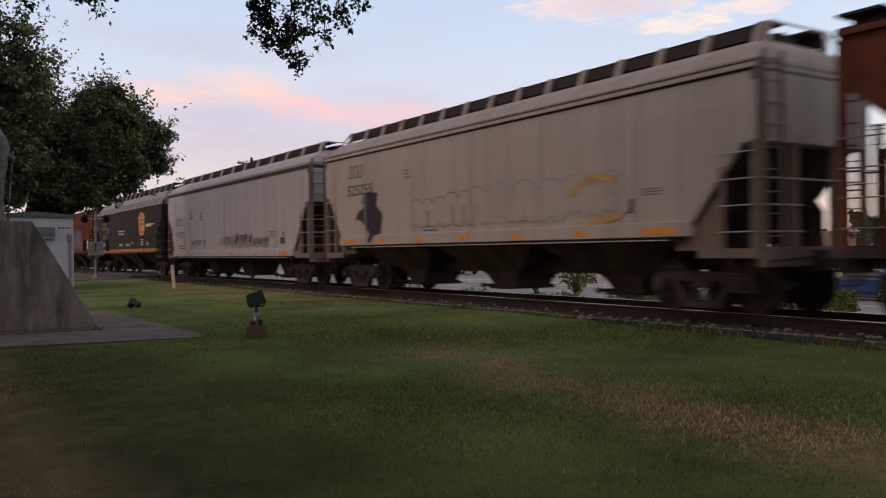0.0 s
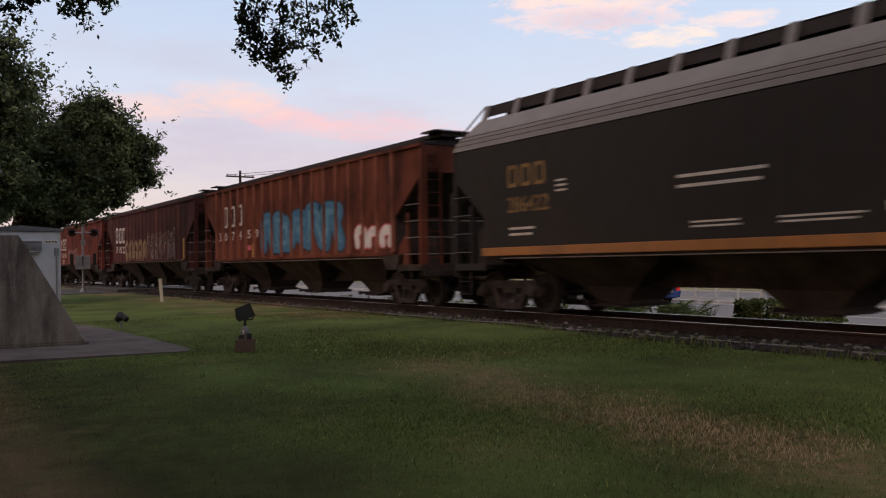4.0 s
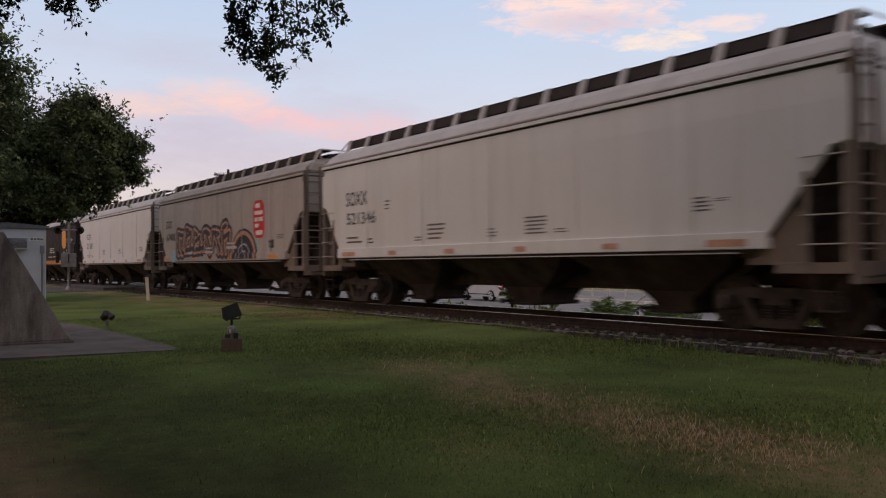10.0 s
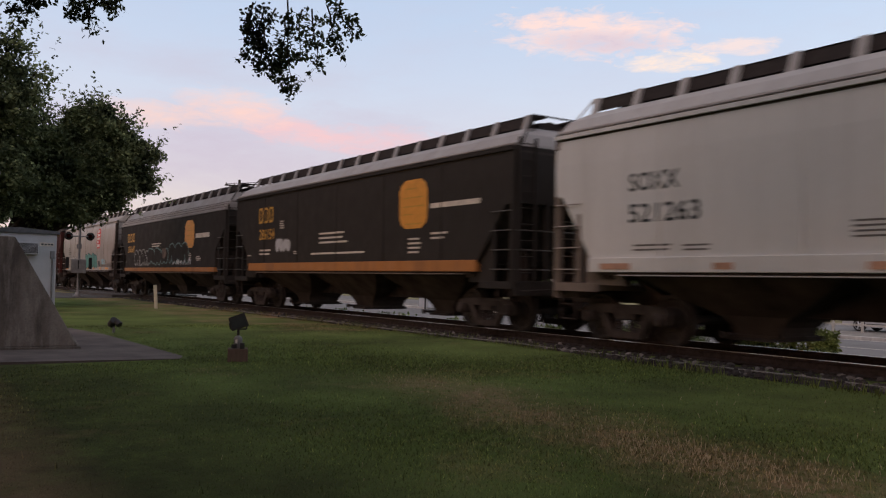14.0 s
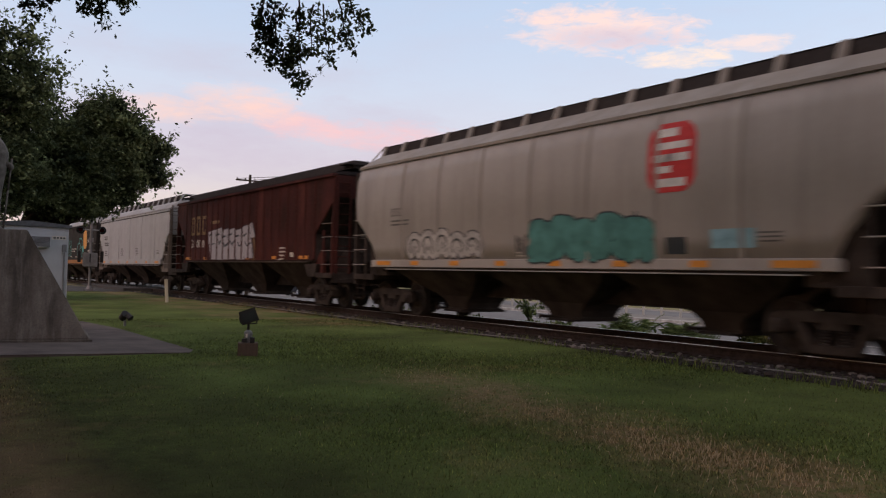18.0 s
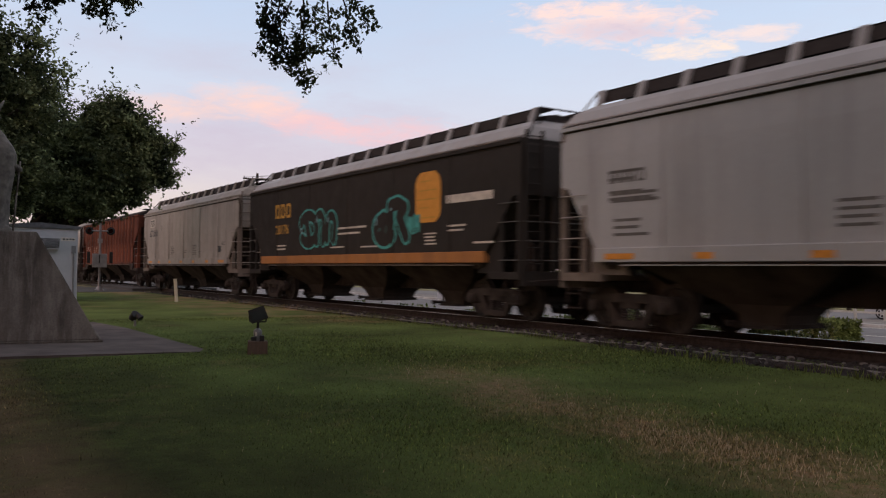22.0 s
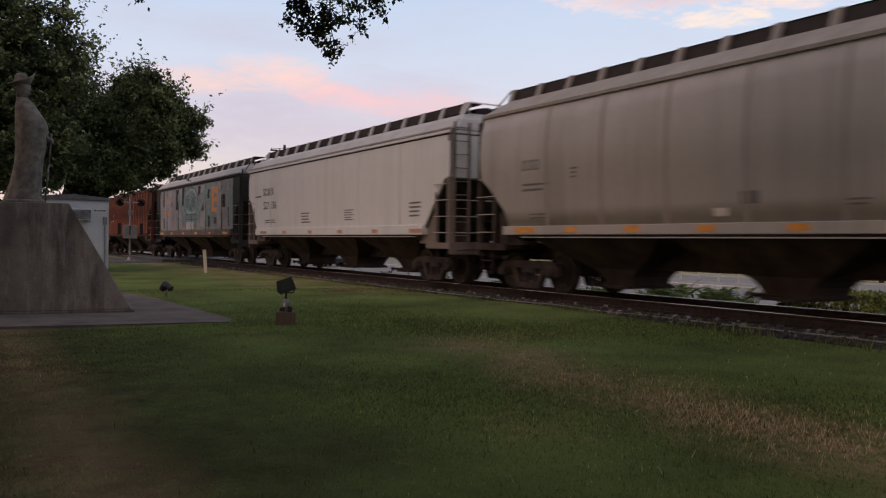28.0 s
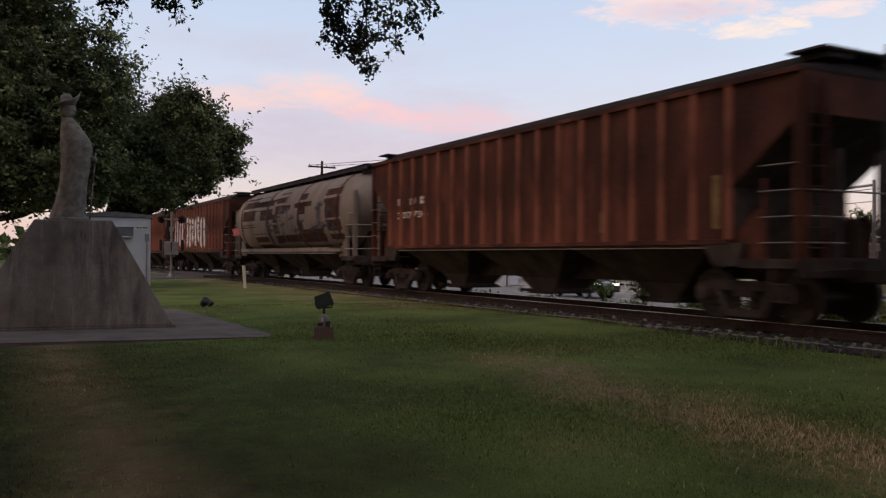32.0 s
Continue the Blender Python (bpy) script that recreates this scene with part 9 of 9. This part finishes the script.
def utility_pole(x, y, h, arms=True):
    p = thing("utility_pole", "tall brown wooden utility pole with cross arms", "utility pole", "poles along the road", m=pose(x, y, 0))
    part("pole", Shape().rod((0, 0, -1.2), (0, 0, h), 0.16, 0.10, 12), MAT["bark"], p, "weathered wooden pole")
    for z in (h - 0.5, h - 1.5):
        part("cross_arm", Shape().box(-0.06, 0.06, -1.2, 1.2, z - 0.06, z + 0.06), MAT["bark"], p)
        for y_ in (-1.1, -0.4, 0.4, 1.1):
            part("insulator", shared(("insulator",), lambda: Shape().turned([(0, 0.03), (0.05, 0.05), (0.12, 0.05), (0.15, 0.02)], (0, 0, 0), "z", 8)), MAT["zinc"], p, m=pose(0, y_, z + 0.06))
    return p


POLES = [(-66.5, 24.3), (-31.0, 50.5), (-2.0, 50.5), (-62.0, 50.5)]
for x, y in POLES:
    utility_pole(x, y, 9.3)
for k, (y, z) in enumerate(((49.4, 8.9), (50.1, 8.9), (51.6, 7.9), (50.5, 6.2), (50.6, 5.4))):
    w = Shape()
    xs = [-100 + 5 * i for i in range(31)]
    pts = [(x, y, z - 0.5 + 0.5 * (2 * (((x + 31) / 30.0) % 1) - 1) ** 2) for x in xs]
    w.rings([[(x, y_ + 0.022 * math.cos(a), z_ + 0.022 * math.sin(a)) for a in (0, 1.57, 3.14, 4.71)] for x, y_, z_ in pts])
    tagged(part("power_line", w, MAT["dark_metal"], None, "dark overhead wire between utility poles"), category="wire", group="overhead wires")
for k, (dy, z) in enumerate(((-1.1, 8.9), (0.4, 8.9), (1.1, 7.9))):
    w = Shape()
    pts = [(-66.5 + 100 * i / 20, 24.3 + dy + 26.2 * i / 20, z - 1.2 * math.sin(math.pi * i / 20)) for i in range(21)]
    w.rings([[(x, y_ + 0.02 * math.cos(a), z_ + 0.02 * math.sin(a)) for a in (0, 1.57, 3.14, 4.71)] for x, y_, z_ in pts])
    tagged(part("power_line", w, MAT["dark_metal"], None, "dark overhead wire between utility poles"), category="wire", group="overhead wires")


def traffic_signal():
    sg = thing("traffic_signal", "horizontal traffic signal on a mast arm across the road", "traffic light", m=pose(-37.3, 47.0, 0))
    part("mast", Shape().rod((5.0, 0, -1.1), (5.0, 0, 6.2), 0.13, 0.09, 10), MAT["zinc"], sg)
    part("mast_arm", Shape().rod((5.0, 0, 5.9), (-1.2, 0, 5.6), 0.08, 0.05, 8), MAT["zinc"], sg)
    head = part("signal_head", Shape().box(-0.75, 0.75, -0.12, 0.12, 4.95, 5.45), MAT["dark_metal"], sg, bevel=0.03)
    part("hanger", Shape().rod((0, 0, 5.4), (0, 0, 5.7), 0.03), MAT["zinc"], sg)
    for x, mt in ((-0.48, MAT["red_lens"]), (0.0, MAT["badge_orange"]), (0.48, MAT["dark_glass"])):
        part("lens", shared(("signal_lens",), lambda: Shape().turned([(-0.02, 0.15), (0.0, 0.15), (0.01, 0.10)], (0, 0, 0), "y", 16)), mt, head, m=pose(x, -0.13, 5.2))


traffic_signal()


def shop(x, y, w, d, h, label, sign=False):
    b = thing("shop_building", label, "building", m=pose(x, y, ROAD_Z + 0.5))
    part("wall_shell", Shape().box(0, w, 0, d, -0.6, h), MAT["stucco"], b, bevel=0.02)
    part("parapet", Shape().box(-0.15, w + 0.15, -0.15, d + 0.15, h, h + 0.25), MAT["white_metal"], b, bevel=0.02)
    n = int(w / 3)
    for k in range(n):
        x0 = 0.7 + k * 3.0
        win = part("window", Shape().box(x0, x0 + 1.5, -0.05, 0.03, 0.5, h - 0.7), MAT["dark_glass"], b)
        part("frame", Shape().box(x0 - 0.06, x0, -0.09, 0.0, 0.44, h - 0.64).box(x0 + 1.5, x0 + 1.56, -0.09, 0.0, 0.44, h - 0.64).box(x0, x0 + 1.5, -0.09, 0.0, h - 0.7, h - 0.64).box(x0, x0 + 1.5, -0.09, 0.0, 0.44, 0.5).box(x0 + 0.72, x0 + 0.78, -0.085, 0, 0.5, h - 0.7), MAT["white_metal"], win)
    if sign:
        sg = part("sign_board", Shape().box(w * 0.5, w * 0.5 + 6.0, -0.25, -0.1, h - 0.75, h - 0.1), MAT["dark_metal"], b, "dark sign with pale bars")
        for k in range(7):
            part("lettering", shared(("shop_letter",), lambda: Shape().box(0, 0.5, -0.28, -0.25, 0, 0.4)), MAT["chalk"], sg, m=pose(w * 0.5 + 0.4 + k * 0.76, 0, h - 0.57))


MAT["stucco"] = plain("tan_stucco", (0.36, 0.31, 0.25), 0.85, 0.0, 0.12, 2)
shop(-72, 99, 24, 14, 3.7, "low tan shop building across the road", True)
shop(-38, 102, 27, 14, 3.8, "low tan shop building beside the car park", True)
shop(-144, 69, 24, 18, 5.2, "low tan building beyond the crossing")
shop(0, 99, 24, 14, 4.1, "low tan shop building with a dark sign", True)


def far_tree(x, y, h, r, seed):
    rng = np.random.default_rng(seed)
    t = thing("roadside_tree", "green tree beyond the buildings", "tree", "trees beyond the road")
    s = Shape()
    limb(s, [(x, y, -1.2), (x + 0.1, y, h * 0.4), (x, y, h * 0.75)], 0.2, 0.06, 8)
    part("trunk", s, MAT["bark"], t)
    lobes = [(x + rng.uniform(-0.6, 0.6) * r, y + rng.uniform(-0.5, 0.5) * r, h * rng.uniform(0.5, 0.85), r * rng.uniform(0.4, 0.65)) for _ in range(6)]
    part("crown", leaf_mesh("crown", crown_points(lobes, 220, 22, rng, 0.5), 0.42, rng), MAT["far_leaf"], t)


for k, (x, y, h, r) in enumerate(((-51, 94, 6.2, 3.4), (-20, 119, 8.5, 4.4), (7, 106, 7.6, 4), (-85, 120, 9, 5), (-128, 106, 9, 5), (-95, 80, 7, 3.5), (-130, 60, 8, 4), (-120, 30, 7, 3.5), (-100, -8, 8, 4), (-85, -22, 8, 4.5), (-120, 8, 7, 4))):
    far_tree(x, y, h, r, 60 + k)
rng_far = np.random.default_rng(77)
ang = rng_far.uniform(-30, 150, 9000)
dist = rng_far.uniform(170, 260, 9000)
line_pts = np.stack([-np.sin(np.radians(ang)) * dist, np.cos(np.radians(ang)) * dist, rng_far.uniform(0, 1, 9000) ** 1.3 * (6 + 2.5 * np.sin(ang * 0.7) + 2 * np.sin(ang * 2.3))], 1)
tagged(part("far_woods", leaf_mesh("far_woods", line_pts, 3.2, rng_far), MAT["far_leaf"], None, "distant line of dark green trees"), kind="stuff", category="woods")

cabinet = thing("roadside_cabinet", "white metal cabinet beside the road", "cabinet", m=pose(-57.60, 37.20, ROAD_Z + 0.14))
part("case", Shape().box(-0.7, 0.7, -0.4, 0.4, 0.0, 1.5), MAT["white_metal"], cabinet, bevel=0.03)
part("door", Shape().box(-0.6, 0.6, -0.43, -0.40, 0.15, 1.4), MAT["white_metal"], cabinet, bevel=0.008)
part("handle", Shape().box(0.45, 0.50, -0.47, -0.43, 0.7, 0.9), MAT["dark_metal"], cabinet)
sign_pole = thing("sign_pole", "dark steel pole beside the road", "pole", m=pose(-56.72, 36.40, ROAD_Z))
part("shaft", Shape().rod((0, 0, -0.1), (0, 0, 3.0), 0.06, n=10), MAT["dark_metal"], sign_pole)
part("foot", Shape().box(-0.15, 0.15, -0.15, 0.15, -0.05, 0.05), MAT["zinc"], sign_pole)

statue_square()
flood_lamp(-12.83, 4.74, 70)
flood_lamp(-20.0, 4.46, 20, low=True)
marker_post()
bungalow()
crossing_signal()


def motions():
    """All that moves: the cars of the train, their wheels and the traffic."""
    steps = [0, 4, 8, 12, 16, 20, 24, 28, 32]
    for car, rear, h in CARS:
        walk(car, [(t, pose(run(t) - rear + h, TRACK_Y, RAIL)) for t in steps])
    frames = range(0, 32 * FPS + 1)
    for dx, sets in WHEELS.items():
        walk(sets[0], [(k / FPS, pose(dx, 0, 0.46, 0, math.degrees(run(k / FPS) / 0.46), 0)) for k in frames])
        keyed = sets[0].animation_data
        for ws in sets[1:]:
            ws.rotation_mode = "QUATERNION"
            ws.animation_data_create()
            ws.animation_data.action = keyed.action
            ws.animation_data.action_slot = keyed.action_slot
    for vehicle, rows in TRAFFIC:
        walk(vehicle, rows)


motions()
